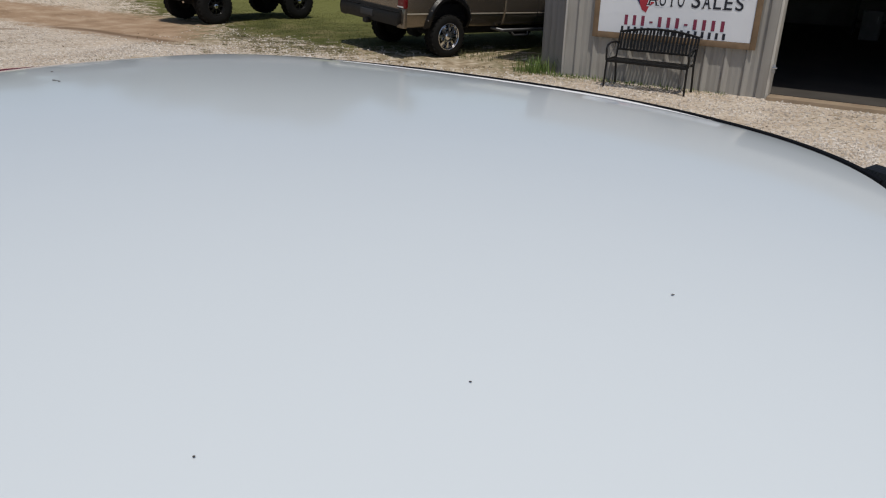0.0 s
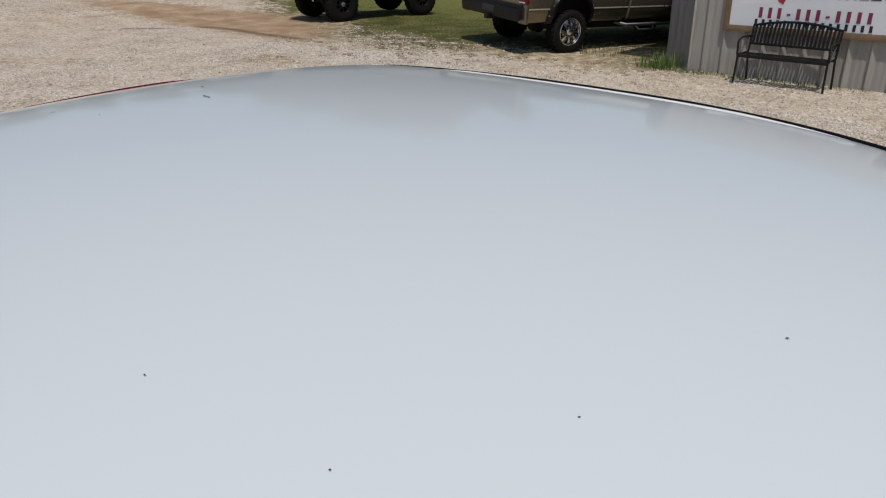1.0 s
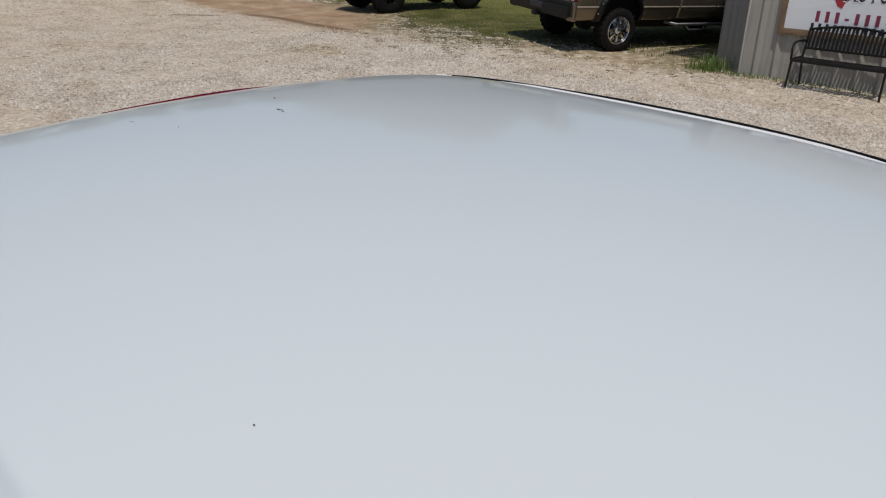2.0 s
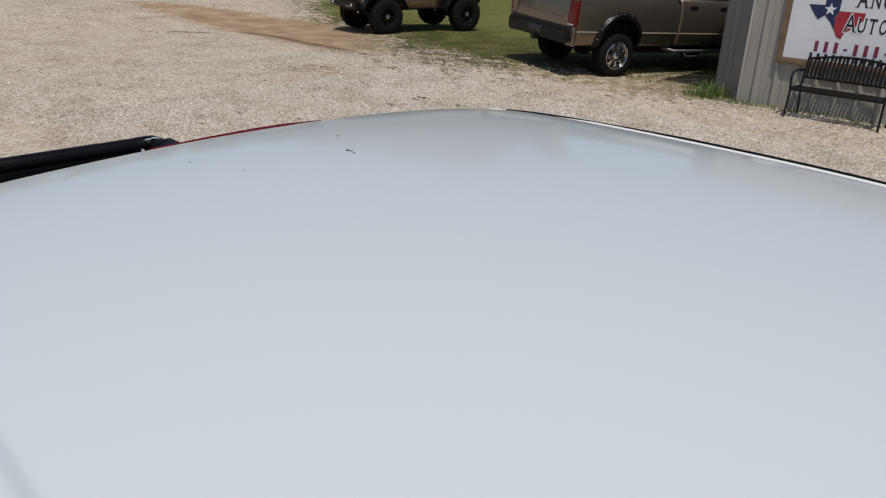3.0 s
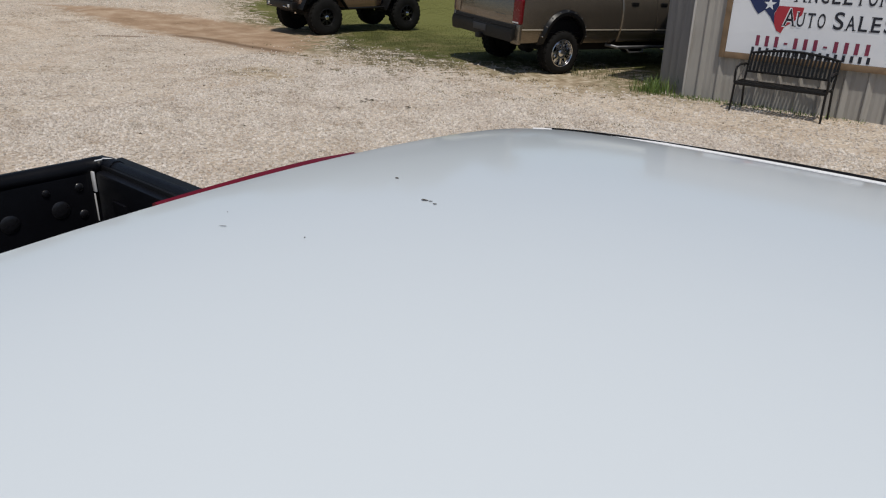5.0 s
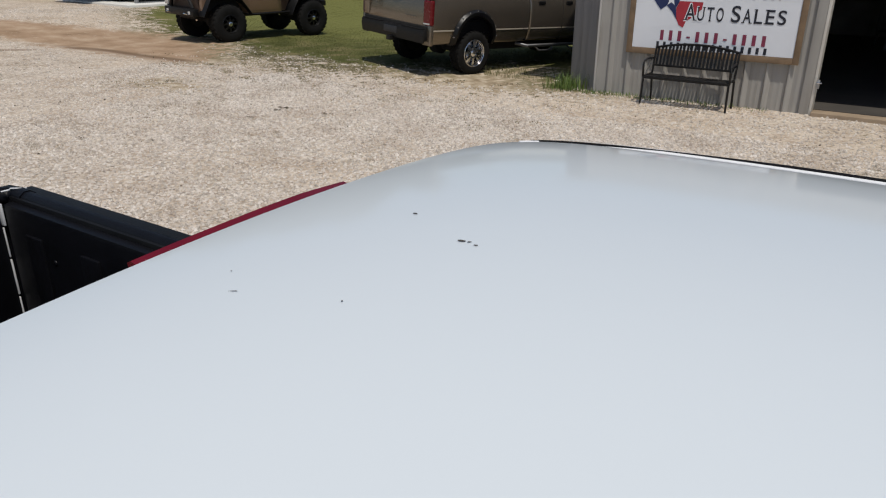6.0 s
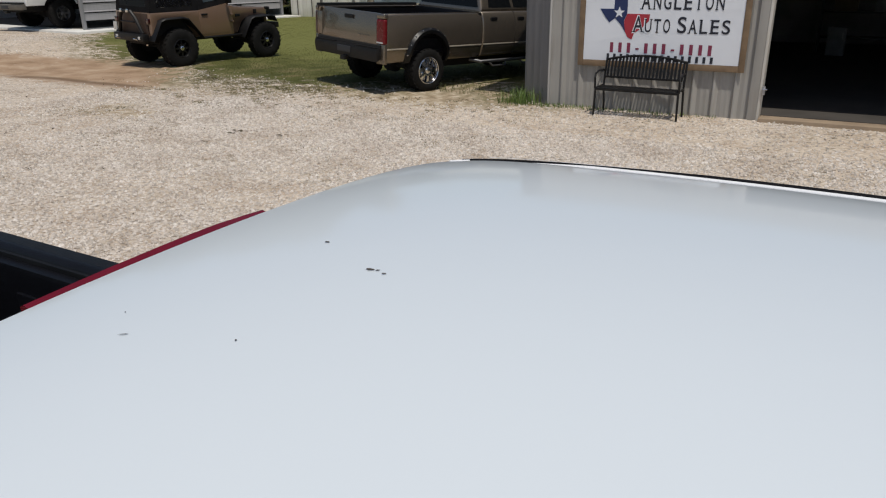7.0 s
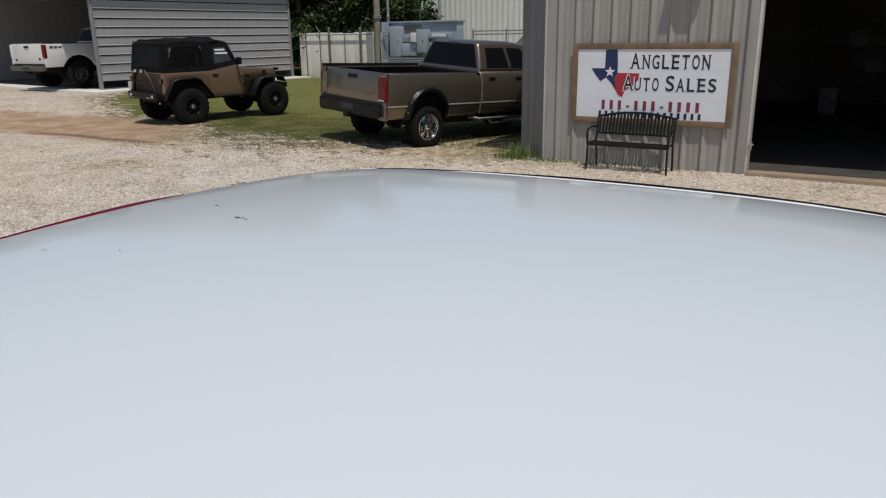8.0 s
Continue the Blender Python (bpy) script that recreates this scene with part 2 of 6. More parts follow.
def ground_material():
    m, n, l, b = material("ground")
    att = n.new("ShaderNodeAttribute")
    att.attribute_name = "zone"
    sep = n.new("ShaderNodeSeparateColor")
    l.new(att.outputs["Color"], sep.inputs[0])
    tc = n.new("ShaderNodeTexCoord")
    # gravel: crushed limestone in two sizes with dust, darkened between the stones
    v1 = n.new("ShaderNodeTexVoronoi")
    v1.inputs["Scale"].default_value = 22.0
    l.new(tc.outputs["Object"], v1.inputs["Vector"])
    sepv = n.new("ShaderNodeSeparateColor")
    l.new(v1.outputs["Color"], sepv.inputs[0])
    stones = ramp(n, l, sepv.outputs[0], [(0.0, (0.57, 0.50, 0.43)), (0.25, (0.67, 0.60, 0.525)), (0.7, (0.74, 0.67, 0.595)), (1.0, (0.79, 0.735, 0.67))])
    gaps = ramp(n, l, v1.outputs["Distance"], [(0.2, (1, 1, 1)), (0.62, (0.50, 0.44, 0.375))])
    grav = mix(n, l, stones.outputs[0], gaps.outputs[0], 0.5, "MULTIPLY")
    patch = noise_node(n, l, 0.55, 6.0)
    grav = mix(n, l, grav, (0.57, 0.465, 0.365), ramp(n, l, patch.outputs[0], [(0.44, (0, 0, 0)), (0.68, (0.55, 0.55, 0.55))]).outputs[0])
    wide = noise_node(n, l, 0.16, 3.0)
    grav = mix(n, l, grav, (0.63, 0.535, 0.435), ramp(n, l, wide.outputs[0], [(0.45, (0, 0, 0)), (0.65, (0.55, 0.55, 0.55))]).outputs[0])
    fines = noise_node(n, l, 3.2, 5.0)
    grav = mix(n, l, grav, (0.71, 0.64, 0.55), ramp(n, l, fines.outputs[0], [(0.5, (0, 0, 0)), (0.75, (0.45, 0.45, 0.45))]).outputs[0])
    clump = noise_node(n, l, 11.0, 3.0, rough=0.6)
    grav = mix(n, l, grav, (0.80, 0.775, 0.75), ramp(n, l, clump.outputs[0], [(0.44, (0, 0, 0)), (0.60, (1, 1, 1))]).outputs[0], "MULTIPLY")
    grav = mix(n, l, grav, (0.988, 0.98, 0.955), 1.0, "MULTIPLY")
    grav = litter(n, l, grav)
    # grass, worn: green, straw and soil
    g1, g2 = noise_node(n, l, 1.1, 6.0), noise_node(n, l, 26.0, 3.0)
    gcol = ramp(n, l, g1.outputs[0], [(0.36, (0.060, 0.066, 0.017)), (0.5, (0.094, 0.098, 0.028)), (0.66, (0.18, 0.15, 0.07))])
    lush = n.new("ShaderNodeSeparateXYZ")
    l.new(tc.outputs["Object"], lush.inputs[0])
    back = n.new("ShaderNodeMath")
    back.operation = "MULTIPLY_ADD"
    l.new(g1.outputs[0], back.inputs[0])
    back.inputs[1].default_value = 5.0
    l.new(lush.outputs["Y"], back.inputs[2])
    span = n.new("ShaderNodeMapRange")
    span.inputs["From Min"].default_value, span.inputs["From Max"].default_value = 4.2, 7.4
    l.new(back.outputs[0], span.inputs["Value"])
    gr = mix(n, l, gcol.outputs[0], (0.15, 0.156, 0.047), span.outputs[0])
    gr = mix(n, l, gr, g2.outputs[0], 0.25, "OVERLAY")
    # red dirt and pale soil
    d1 = noise_node(n, l, 1.6, 6.0)
    dcol = ramp(n, l, d1.outputs[0], [(0.25, (0.25, 0.165, 0.10)), (0.5, (0.37, 0.255, 0.165)), (0.75, (0.50, 0.385, 0.275))])
    s1 = noise_node(n, l, 4.2, 7.0, rough=0.68)
    scol = ramp(n, l, s1.outputs[0], [(0.30, (0.14, 0.105, 0.06)), (0.46, (0.35, 0.275, 0.185)), (0.64, (0.58, 0.50, 0.39))])
    edge = noise_node(n, l, 2.6, 8.0, rough=0.7)

    def mask(channel, low=0.42, high=0.58):
        add = n.new("ShaderNodeMath")
        add.operation = "ADD"
        sub = n.new("ShaderNodeMath")
        sub.operation = "MULTIPLY_ADD"
        l.new(edge.outputs[0], sub.inputs[0])
        sub.inputs[1].default_value, sub.inputs[2].default_value = 1.7, -0.85
        l.new(channel, add.inputs[0])
        l.new(sub.outputs[0], add.inputs[1])
        return ramp(n, l, add.outputs[0], [(low, (0, 0, 0)), (high, (1, 1, 1))]).outputs[0]

    spots = noise_node(n, l, 7.0, 6.0, rough=0.7)
    dirt = mix(n, l, dcol.outputs[0], (0.56, 0.47, 0.37), ramp(n, l, spots.outputs[0], [(0.57, (0, 0, 0)), (0.72, (0.6, 0.6, 0.6))]).outputs[0])
    col = mix(n, l, grav, dirt, mask(sep.outputs[1], 0.3, 0.75))
    # alpha holds the shade of the rut, painted as a dark band
    col = mix(n, l, col, (0.16, 0.105, 0.066), ramp(n, l, att.outputs["Alpha"], [(0.2, (0, 0, 0)), (0.8, (0.85, 0.85, 0.85))]).outputs[0])
    col = mix(n, l, col, scol.outputs[0], mask(sep.outputs[2]))
    # weeds thinning out over the edge of the gravel
    tuft = noise_node(n, l, 4.5, 6.0, rough=0.7)
    fringe = mix(n, l, ramp(n, l, tuft.outputs[0], [(0.46, (0, 0, 0)), (0.53, (1, 1, 1))]).outputs[0], ramp(n, l, sep.outputs[0], [(0.02, (0, 0, 0)), (0.35, (1, 1, 1)), (0.9, (1, 1, 1))]).outputs[0], 1.0, "MULTIPLY")
    col = mix(n, l, col, (0.185, 0.16, 0.085), fringe)
    col = mix(n, l, col, gr, mask(sep.outputs[0], 0.42, 0.62))
    l.new(col, b.inputs["Base Color"])
    b.inputs["Roughness"].default_value = 0.95
    b.inputs["Specular IOR Level"].default_value = 0.2
    bump(n, l, b, gaps.outputs[0], 0.6, 0.012)
    return m


M["ground"] = ground_material()
sb = M["stone"].node_tree.nodes["Principled BSDF"]
sb.inputs["Roughness"].default_value = 0.9
sl_ = M["stone"].node_tree.links
sl_.new(litter(M["stone"].node_tree.nodes, sl_, sb.inputs["Base Color"].links[0].from_socket), sb.inputs["Base Color"])



# ---- mesh helpers ----
def mesh_object(name, bm, mat, smooth=40.0, parent=None):
    bmesh.ops.recalc_face_normals(bm, faces=bm.faces)
    me = bpy.data.meshes.new(name)
    bm.to_mesh(me)
    bm.free()
    for mm in mat if isinstance(mat, (list, tuple)) else [mat]:
        me.materials.append(mm)
    if smooth:
        me.polygons.foreach_set("use_smooth", [True] * len(me.polygons))
        me.set_sharp_from_angle(angle=radians(smooth))
    ob = new(name, me)
    if parent is not None:
        ob.parent = parent
    return ob


def part(name, bm, mat, parent, label="", smooth=40.0):
    ob = mesh_object(name, bm, mat, smooth, parent)
    return tagged(ob, label) if label else ob


def thing(name, m, label, category, group=""):
    ob = new(name)
    ob.empty_display_size = 0.2
    ob.matrix_world = m
    return tagged(ob, label, category, group)


def box(bm, x0, x1, y0, y1, z0, z1, bevel=0.0, turn=None, seg=2):
    r = bmesh.ops.create_cube(bm, size=1.0)
    m = Matrix.Translation(((x0 + x1) / 2, (y0 + y1) / 2, (z0 + z1) / 2)) @ (turn or Matrix()) @ Matrix.Diagonal((x1 - x0, y1 - y0, z1 - z0, 1))
    bmesh.ops.transform(bm, matrix=m, verts=r["verts"])
    if bevel:
        edges = list({e for v in r["verts"] for e in v.link_edges})
        bmesh.ops.bevel(bm, geom=edges, offset=bevel, segments=seg, affect="EDGES", profile=0.6)
    return bm


def boxed(*a, **k):
    return box(bmesh.new(), *a, **k)


def ring_loft(bm, rings, close=True, caps=True):
    """Skin over rings of equal length."""
    rows = [[bm.verts.new(p) for p in ring] for ring in rings]
    n = len(rows[0])
    for a, b in zip(rows, rows[1:]):
        for i in range(n if close else n - 1):
            j = (i + 1) % n
            bm.faces.new((a[i], a[j], b[j], b[i]))
    if caps and close:
        bm.faces.new(rows[0][::-1])
        bm.faces.new(rows[-1])
    return rows


def tube(bm, points, radius, sides=8):
    """A round bar through points; radius: one for all, or one for each point."""
    pts = [Vector(p) for p in points]
    rings = []
    for i, p in enumerate(pts):
        a, b = pts[max(i - 1, 0)], pts[min(i + 1, len(pts) - 1)]
        d = (b - a).normalized()
        up = Vector((0, 0, 1)) if abs(d.z) < 0.9 else Vector((1, 0, 0))
        u = d.cross(up).normalized()
        v = u.cross(d).normalized()
        rad = radius[i] if isinstance(radius, list) else radius
        rings.append([p + rad * (math.cos(k * math.tau / sides) * u + math.sin(k * math.tau / sides) * v) for k in range(sides)])
    ring_loft(bm, rings)
    return bm


def lathe(bm, profile, axis="x", steps=32, centre=(0, 0, 0), caps=True):
    """Turn a profile of (along, radius) round an axis."""
    c = Vector(centre)
    rings = []
    for along, r in profile:
        ring = []
        for k in range(steps):
            a = k * math.tau / steps
            p = (along, r * math.cos(a), r * math.sin(a)) if axis == "x" else (r * math.cos(a), r * math.sin(a), along)
            ring.append(c + Vector(p))
        rings.append(ring)
    rows = ring_loft(bm, rings, caps=False)
    if min(profile[0][1], profile[-1][1]) > 0 and caps:
        bm.faces.new(rows[0][::-1])
        bm.faces.new(rows[-1])
    return bm


def slab(outline, x0, x1, cuts_z=(), cuts_y=(), shape=None, bevel=0.0, seg=2):
    """A plate from a side outline of (y, z), x0 to x1 thick, cut across and bent by shape(x, y, z) -> x."""
    bm = bmesh.new()
    vs = [bm.verts.new((x0, y, z)) for y, z in outline]
    f = bm.faces.new(vs)
    ext = bmesh.ops.extrude_face_region(bm, geom=[f])
    bmesh.ops.translate(bm, vec=(x1 - x0, 0, 0), verts=[g for g in ext["geom"] if isinstance(g, bmesh.types.BMVert)])
    if bevel:
        es = [e for e in bm.edges if abs(e.verts[0].co.x - e.verts[1].co.x) < 1e-6]
        bmesh.ops.bevel(bm, geom=es, offset=bevel, segments=seg, affect="EDGES", profile=0.5)
    for z in cuts_z:
        bmesh.ops.bisect_plane(bm, geom=bm.verts[:] + bm.edges[:] + bm.faces[:], plane_co=(0, 0, z), plane_no=(0, 0, 1))
    for y in cuts_y:
        bmesh.ops.bisect_plane(bm, geom=bm.verts[:] + bm.edges[:] + bm.faces[:], plane_co=(0, y, 0), plane_no=(0, 1, 0))
    if shape:
        for v in bm.verts:
            v.co.x = shape(v.co.x, v.co.y, v.co.z)
    return bm


def arch(yc, zc, r, n=10, a0=180, a1=0):
    """Points along a wheel arch, from behind to ahead."""
    return [(yc + r * math.cos(radians(a0 + (a1 - a0) * i / n)), zc + r * math.sin(radians(a0 + (a1 - a0) * i / n))) for i in range(n + 1)]


# ---- vehicles ----
def tyre_mesh(r, w, rim_r):
    bm = bmesh.new()
    h = w / 2
    lathe(bm, [(-h * 0.86, rim_r - 0.015), (-h * 0.97, rim_r + 0.03), (-h, (r + rim_r) / 2), (-h * 0.93, r - 0.035), (-h * 0.78, r - 0.006), (0, r), (h * 0.78, r - 0.006), (h * 0.93, r - 0.035), (h, (r + rim_r) / 2), (h * 0.97, rim_r + 0.03), (h * 0.86, rim_r - 0.015), (-h * 0.86, rim_r - 0.015)], steps=40, caps=False)
    for row in range(3):
        for k in range(26):
            a = (k + 0.5 * (row % 2)) * math.tau / 26
            x = (-0.56, 0.0, 0.56)[row] * h
            t = Matrix.Rotation(a, 4, "X") @ Matrix.Translation((x, 0, r - 0.002)) @ Matrix.Rotation(0.35 * (row - 1), 4, "Z")
            q = bmesh.ops.create_cube(bm, size=1.0)
            bmesh.ops.transform(bm, matrix=t @ Matrix.Diagonal((h * 0.48, r * 0.16, 0.018, 1)), verts=q["verts"])
    return bm


def rim_mesh(rim_r, w, spokes, side):
    """A dished wheel with spokes, its face towards side (+1 or -1 along x)."""
    bm = bmesh.new()
    h = w / 2
    lathe(bm, [(side * h * 0.9, rim_r + 0.012), (side * h * 0.95, rim_r), (side * h * 0.75, rim_r - 0.02), (side * h * 0.1, rim_r - 0.035), (side * -h * 0.2, rim_r - 0.04), (side * -h * 0.2, 0.02)], steps=36, caps=False)
    for k in range(spokes):
        a = k * math.tau / spokes
        ring = []
        for (d, wd, o) in ((0.045, 0.034, 0.62), (rim_r * 0.55, 0.024, 0.66), (rim_r - 0.018, 0.036, 0.55)):
            c, s = math.cos(a), math.sin(a)
            pts = []
            for u, v in ((-wd, -0.03), (wd, -0.03), (wd * 0.7, 0.02), (-wd * 0.7, 0.02)):
                pts.append((side * (h * o + v), d * c - u * s, d * s + u * c))
            ring.append(pts)
        ring_loft(bm, ring)
    lathe(bm, [(side * h * 0.3, 0.075), (side * h * 0.72, 0.07), (side * h * 0.84, 0.05), (side * h * 0.86, 0.01)], steps=20)
    for k in range(8):
        a = (k + 0.5) * math.tau / 8
        lathe(bm, [(side * h * 0.6, 0.011), (side * h * 0.8, 0.010), (side * h * 0.82, 0.004)], steps=6, centre=(0, 0.09 * math.cos(a), 0.09 * math.sin(a)))
    return bm


def add_wheels(root, places, r, w, rim_r, rim_mat, spokes=8, hub=None):
    meshes = {}
    for x, y in places:
        side = 1 if x > 0 else -1
        if side not in meshes:
            t = part("wheel", tyre_mesh(r, w, rim_r), M["rubber"], root, "black tyre with blocky tread")
            rim = part("rim", rim_mesh(rim_r, w, spokes, side), rim_mat, t)
            drum = part("drum", lathe(bmesh.new(), [(-side * w * 0.42, 0.02), (-side * w * 0.42, rim_r - 0.012), (-side * w * 0.30, rim_r - 0.012), (-side * w * 0.28, 0.02)], steps=24, caps=False), M["under"], t)
            meshes[side] = (t.data, rim.data, drum.data)
            if hub:
                cap = lathe(bmesh.new(), [(side * w * 0.30, 0.05), (side * w * 0.44, 0.047), (side * w * 0.47, 0.03), (side * w * 0.475, 0.004)], steps=18)
                meshes[side, "hub"] = part("hub_cap", cap, hub, t, "bright chrome hub cap").data
        else:
            t = new("wheel", meshes[side][0])
            t.parent = root
            tagged(t, "black tyre with blocky tread")
            rim = new("rim", meshes[side][1])
            rim.parent = t
            drum = new("drum", meshes[side][2])
            drum.parent = t
            if hub:
                cap = tagged(new("hub_cap", meshes[side, "hub"]), "bright chrome hub cap")
                cap.parent = t
        t.location = (x, y, r)


def pickup(name, m, label, P, group=""):
    """A pickup truck: the rear axle's middle on the ground is the origin, +y ahead, +x its right side."""
    root = thing(name, m, label, "pickup truck", group)
    W, a, b, rail, sill, belt, roof = P["W"], P["a"], P["b"], P["rail"], P["sill"], P["belt"], P["roof"]
    wb, wr, paint = P["wb"], P["wr"], P["paint"]
    zm = (sill + rail) / 2

    def curve(z):
        return 0.04 * ((z - zm + 0.05) / 0.45) ** 2 + P.get("shoulder", 0.0) * min(1.0, max(0.0, (z - rail + 0.22) / 0.22)) ** 2.2 + P.get("tuck", 0.0) * max(0.0, (P.get("trim_z", 0.0) - 0.02 - z) / 0.25) ** 1.4

    levels = [sill + (rail - sill) * k / 9 for k in range(1, 9)] + [rail - 0.12, rail - 0.06, rail - 0.03]
    R, az = P.get("arch_r", wr + P.get("gap", 0.11)), P.get("arch_z", wr)
    lift = math.degrees(math.asin(min(0.95, max(-0.3, (sill - az) / R))))
    bar = arch(0, az, R, 12, 180 - lift, lift)
    zt = P.get("trim_z", sill + 0.12)
    side = [(-a, sill)] + bar + [(b, sill), (b, rail), (-a, rail)]
    for s in (1, -1):
        bm = slab(side, s * (W - 0.07), s * W, levels, (), lambda x, y, z: x - s * curve(z), P.get("round", 0.012), 4)
        part("bed_side", bm, paint, root)
        bm = boxed(s * (W - 0.115) if s > 0 else -W + 0.005, s * (W - 0.115) if s < 0 else W - 0.005 - curve(rail), -a + 0.01, b - 0.005, rail - 0.012, rail + (P.get("cap_left", 0.006) if s < 0 else P.get("cap", 0.006)), 0.004)
        part("rail_cap", bm, M["black_trim"] if s < 0 and "cap_left" in P else P.get("cap_mat", paint), root)
        # trim line along the side
        if P.get("trim"):
            for y0, y1 in ((-a + 0.02, -R - 0.04), (R + 0.04, b - 0.01)):
                part("side_moulding", boxed(*sorted((s * (W - curve(zt) - 0.004), s * (W - curve(zt) + 0.007))), y0, y1, zt - 0.011, zt + 0.011, 0.003), M["trim_light"], root)
    for s in (1, -1):
        part("inner_side", boxed(*sorted((s * (W - 0.135), s * (W - 0.115))), -a + 0.06, b - 0.07, sill + 0.2, rail - 0.012), M["bed_liner"], root)
    part("bed_floor", boxed(-W + 0.06, W - 0.06, -a + 0.04, b - 0.01, sill + 0.16, sill + 0.2), M["bed_liner"], root)
    part("bed_front", boxed(-W + 0.06, W - 0.06, b - 0.06, b - 0.005, sill + 0.02, rail - 0.005, 0.008), paint if not P.get("liner") else M["bed_liner"], root)
    part("wheel_housing", boxed(-W + 0.07, -W + 0.3, -0.45, 0.45, sill + 0.1, sill + 0.42, 0.04), M["bed_liner"], root)
    part("wheel_housing", boxed(W - 0.3, W - 0.07, -0.45, 0.45, sill + 0.1, sill + 0.42, 0.04), M["bed_liner"], root)
    # tailgate with a raised field and a handle cup
    lean, g0 = P.get("gate_lean", 0.0), sill + P.get("gate_z", 0.1)
    bm = boxed(-W + 0.16, W - 0.16, -a - 0.005, -a + 0.05, g0, rail + 0.004, 0.014)
    for v in bm.verts:
        v.co.y += lean * (v.co.z - g0) / (rail - g0)
    tg = part("tailgate", bm, P.get("gate_mat", paint), root)
    if not P.get("plain_gate"):
        part("tailgate_panel", boxed(-W + 0.26, W - 0.26, -a - 0.014, -a - 0.003, sill + 0.2, rail - 0.1, 0.008), P.get("gate_mat", paint), tg)
    if P.get("flares"):
        for q in range(4):
            part("badge", boxed(0.30 + 0.085 * q, 0.362 + 0.085 * q, -a - 0.012 + 0.27 * lean, -a - 0.002 + 0.27 * lean, sill + 0.42, sill + 0.465, 0.004), paint, tg, "small plain raised badge bar")
    part("tailgate_handle", boxed(-0.13, 0.13, -a - 0.03 + 0.8 * lean, -a - 0.01 + 0.9 * lean, rail - 0.14, rail - 0.07, 0.009), M["black_trim"], tg, "dark tailgate handle")
    for s in (1, -1):
        x0, x1 = sorted((s * (W - P.get("tlw", 0.165)), s * (W + P.get("lamp_out", 0.002))))
        if s < 0 and P.get("dark_left"):
            part("corner_panel", boxed(x0 + 0.05, x1, -a - 0.008, -a + 0.07, rail - 0.5, rail - P["lamp_drop"], 0.012), paint, root)
            x0, x1 = -W - 0.012, -W + 0.055
        tl = boxed(x0, x1, -a - 0.018, -a + P.get("tld", 0.09), rail - 0.5, rail - P.get("lamp_drop", 0.035), P.get("lamp_round", 0.022), seg=4)
        tl_ob = part("tail_light", tl, paint if s < 0 and P.get("plain_left") else M["tail_dark" if s < 0 and P.get("dark_left") else "tail_red"], root, "tail light lens")
        if not (s < 0 and P.get("dark_left")):
            part("reversing_lens", boxed(x0 + 0.02, x1 - 0.03, -a - 0.022, -a - 0.012, rail - 0.485, rail - 0.46, 0.004), M["lamp_clear"], tl_ob)
        if "lamp_drop" in P:
            part("corner_panel", boxed(x0, x1 - 0.012 if s > 0 else x1, -a - 0.012, -a + 0.10, rail - P["lamp_drop"] + 0.003, rail + 0.004, 0.03, seg=4), paint, root)
        part("corner_panel", boxed(x0, x1, -a - 0.004, -a + 0.06, sill + 0.0, rail - 0.5, 0.012), paint, root)
    bz = P.get("bump_z", sill - 0.02)
    out, ends = P.get("bump_out", 0.155), P.get("bump_end", 0.05)
    bump_ = part("rear_bumper", slab([(-a - out + 0.025, bz - P.get("bump_drop", 0.10)), (-a - out, bz - 0.01), (-a - out + 0.015, bz + 0.07), (-a - 0.01, bz + 0.085), (-a + 0.02, bz - 0.08)], -W + ends, W - ends, (), (), lambda x, y, z: x * (1 - 0.1 * max(0, (-a - 0.05 - y))), 0.012), P["bumper"], root)
    part("step_pad", boxed(-W + 0.1, -0.32, -a - out + 0.02, -a - 0.03, bz + 0.078, bz + 0.094, 0.004), M["black_trim"], bump_)
    part("step_pad", boxed(0.32, W - 0.1, -a - out + 0.02, -a - 0.03, bz + 0.078, bz + 0.094, 0.004), M["black_trim"], bump_)
    part("plate_recess", boxed(-0.2, 0.2, -a - out - 0.008, -a - out + 0.015, bz - 0.07, bz + 0.04, 0.006), M["plate_dark"], bump_)
    part("gate_sill", boxed(-W + 0.09, W - 0.09, -a - 0.03, -a + 0.045, bz - 0.02, sill + P.get("gate_z", 0.1) + 0.02, 0.004), M["under"], root)
    part("tow_hitch", boxed(-0.06, 0.06, -a - 0.15, -a - 0.02, bz - 0.21, bz - 0.13, 0.01), M["black_metal"], root)
    # undercarriage
    part("frame_rail", boxed(-0.5, 0.5, P.get("rail_from", -a + 0.05), wb + 0.6, sill - P.get("rail_drop", 0.2), sill + 0.15), M["under"], root)
    bm = tube(bmesh.new(), [(-W + 0.2, 0, wr), (W - 0.2, 0, wr)], 0.06)
    lathe(bm, [(-0.16, 0.05), (-0.1, 0.15), (0.1, 0.15), (0.16, 0.05)], centre=(0, 0, wr), steps=16)
    part("rear_axle", bm, M["under"], root)
    part("front_axle", tube(bmesh.new(), [(-W + 0.2, wb, wr), (W - 0.2, wb, wr)], 0.05), M["under"], root)
    # cab and nose, one body
    nose, cowl, hood = wb + 0.82, P["cowl"], P["hood"]
    front = arch(wb, az, R, 12, 180 - lift, lift)
    cz = [sill + (belt - sill) * k / 8 for k in range(1, 8)] + [rail - 0.12, rail - 0.06, rail - 0.02]
    body = [(b + 0.025, sill)] + front + [(nose, sill + 0.02), (nose + 0.03, hood - 0.25), (nose - 0.06, hood - 0.02), (cowl + 0.1, belt + 0.03), (cowl, belt), (b + 0.025, belt)]
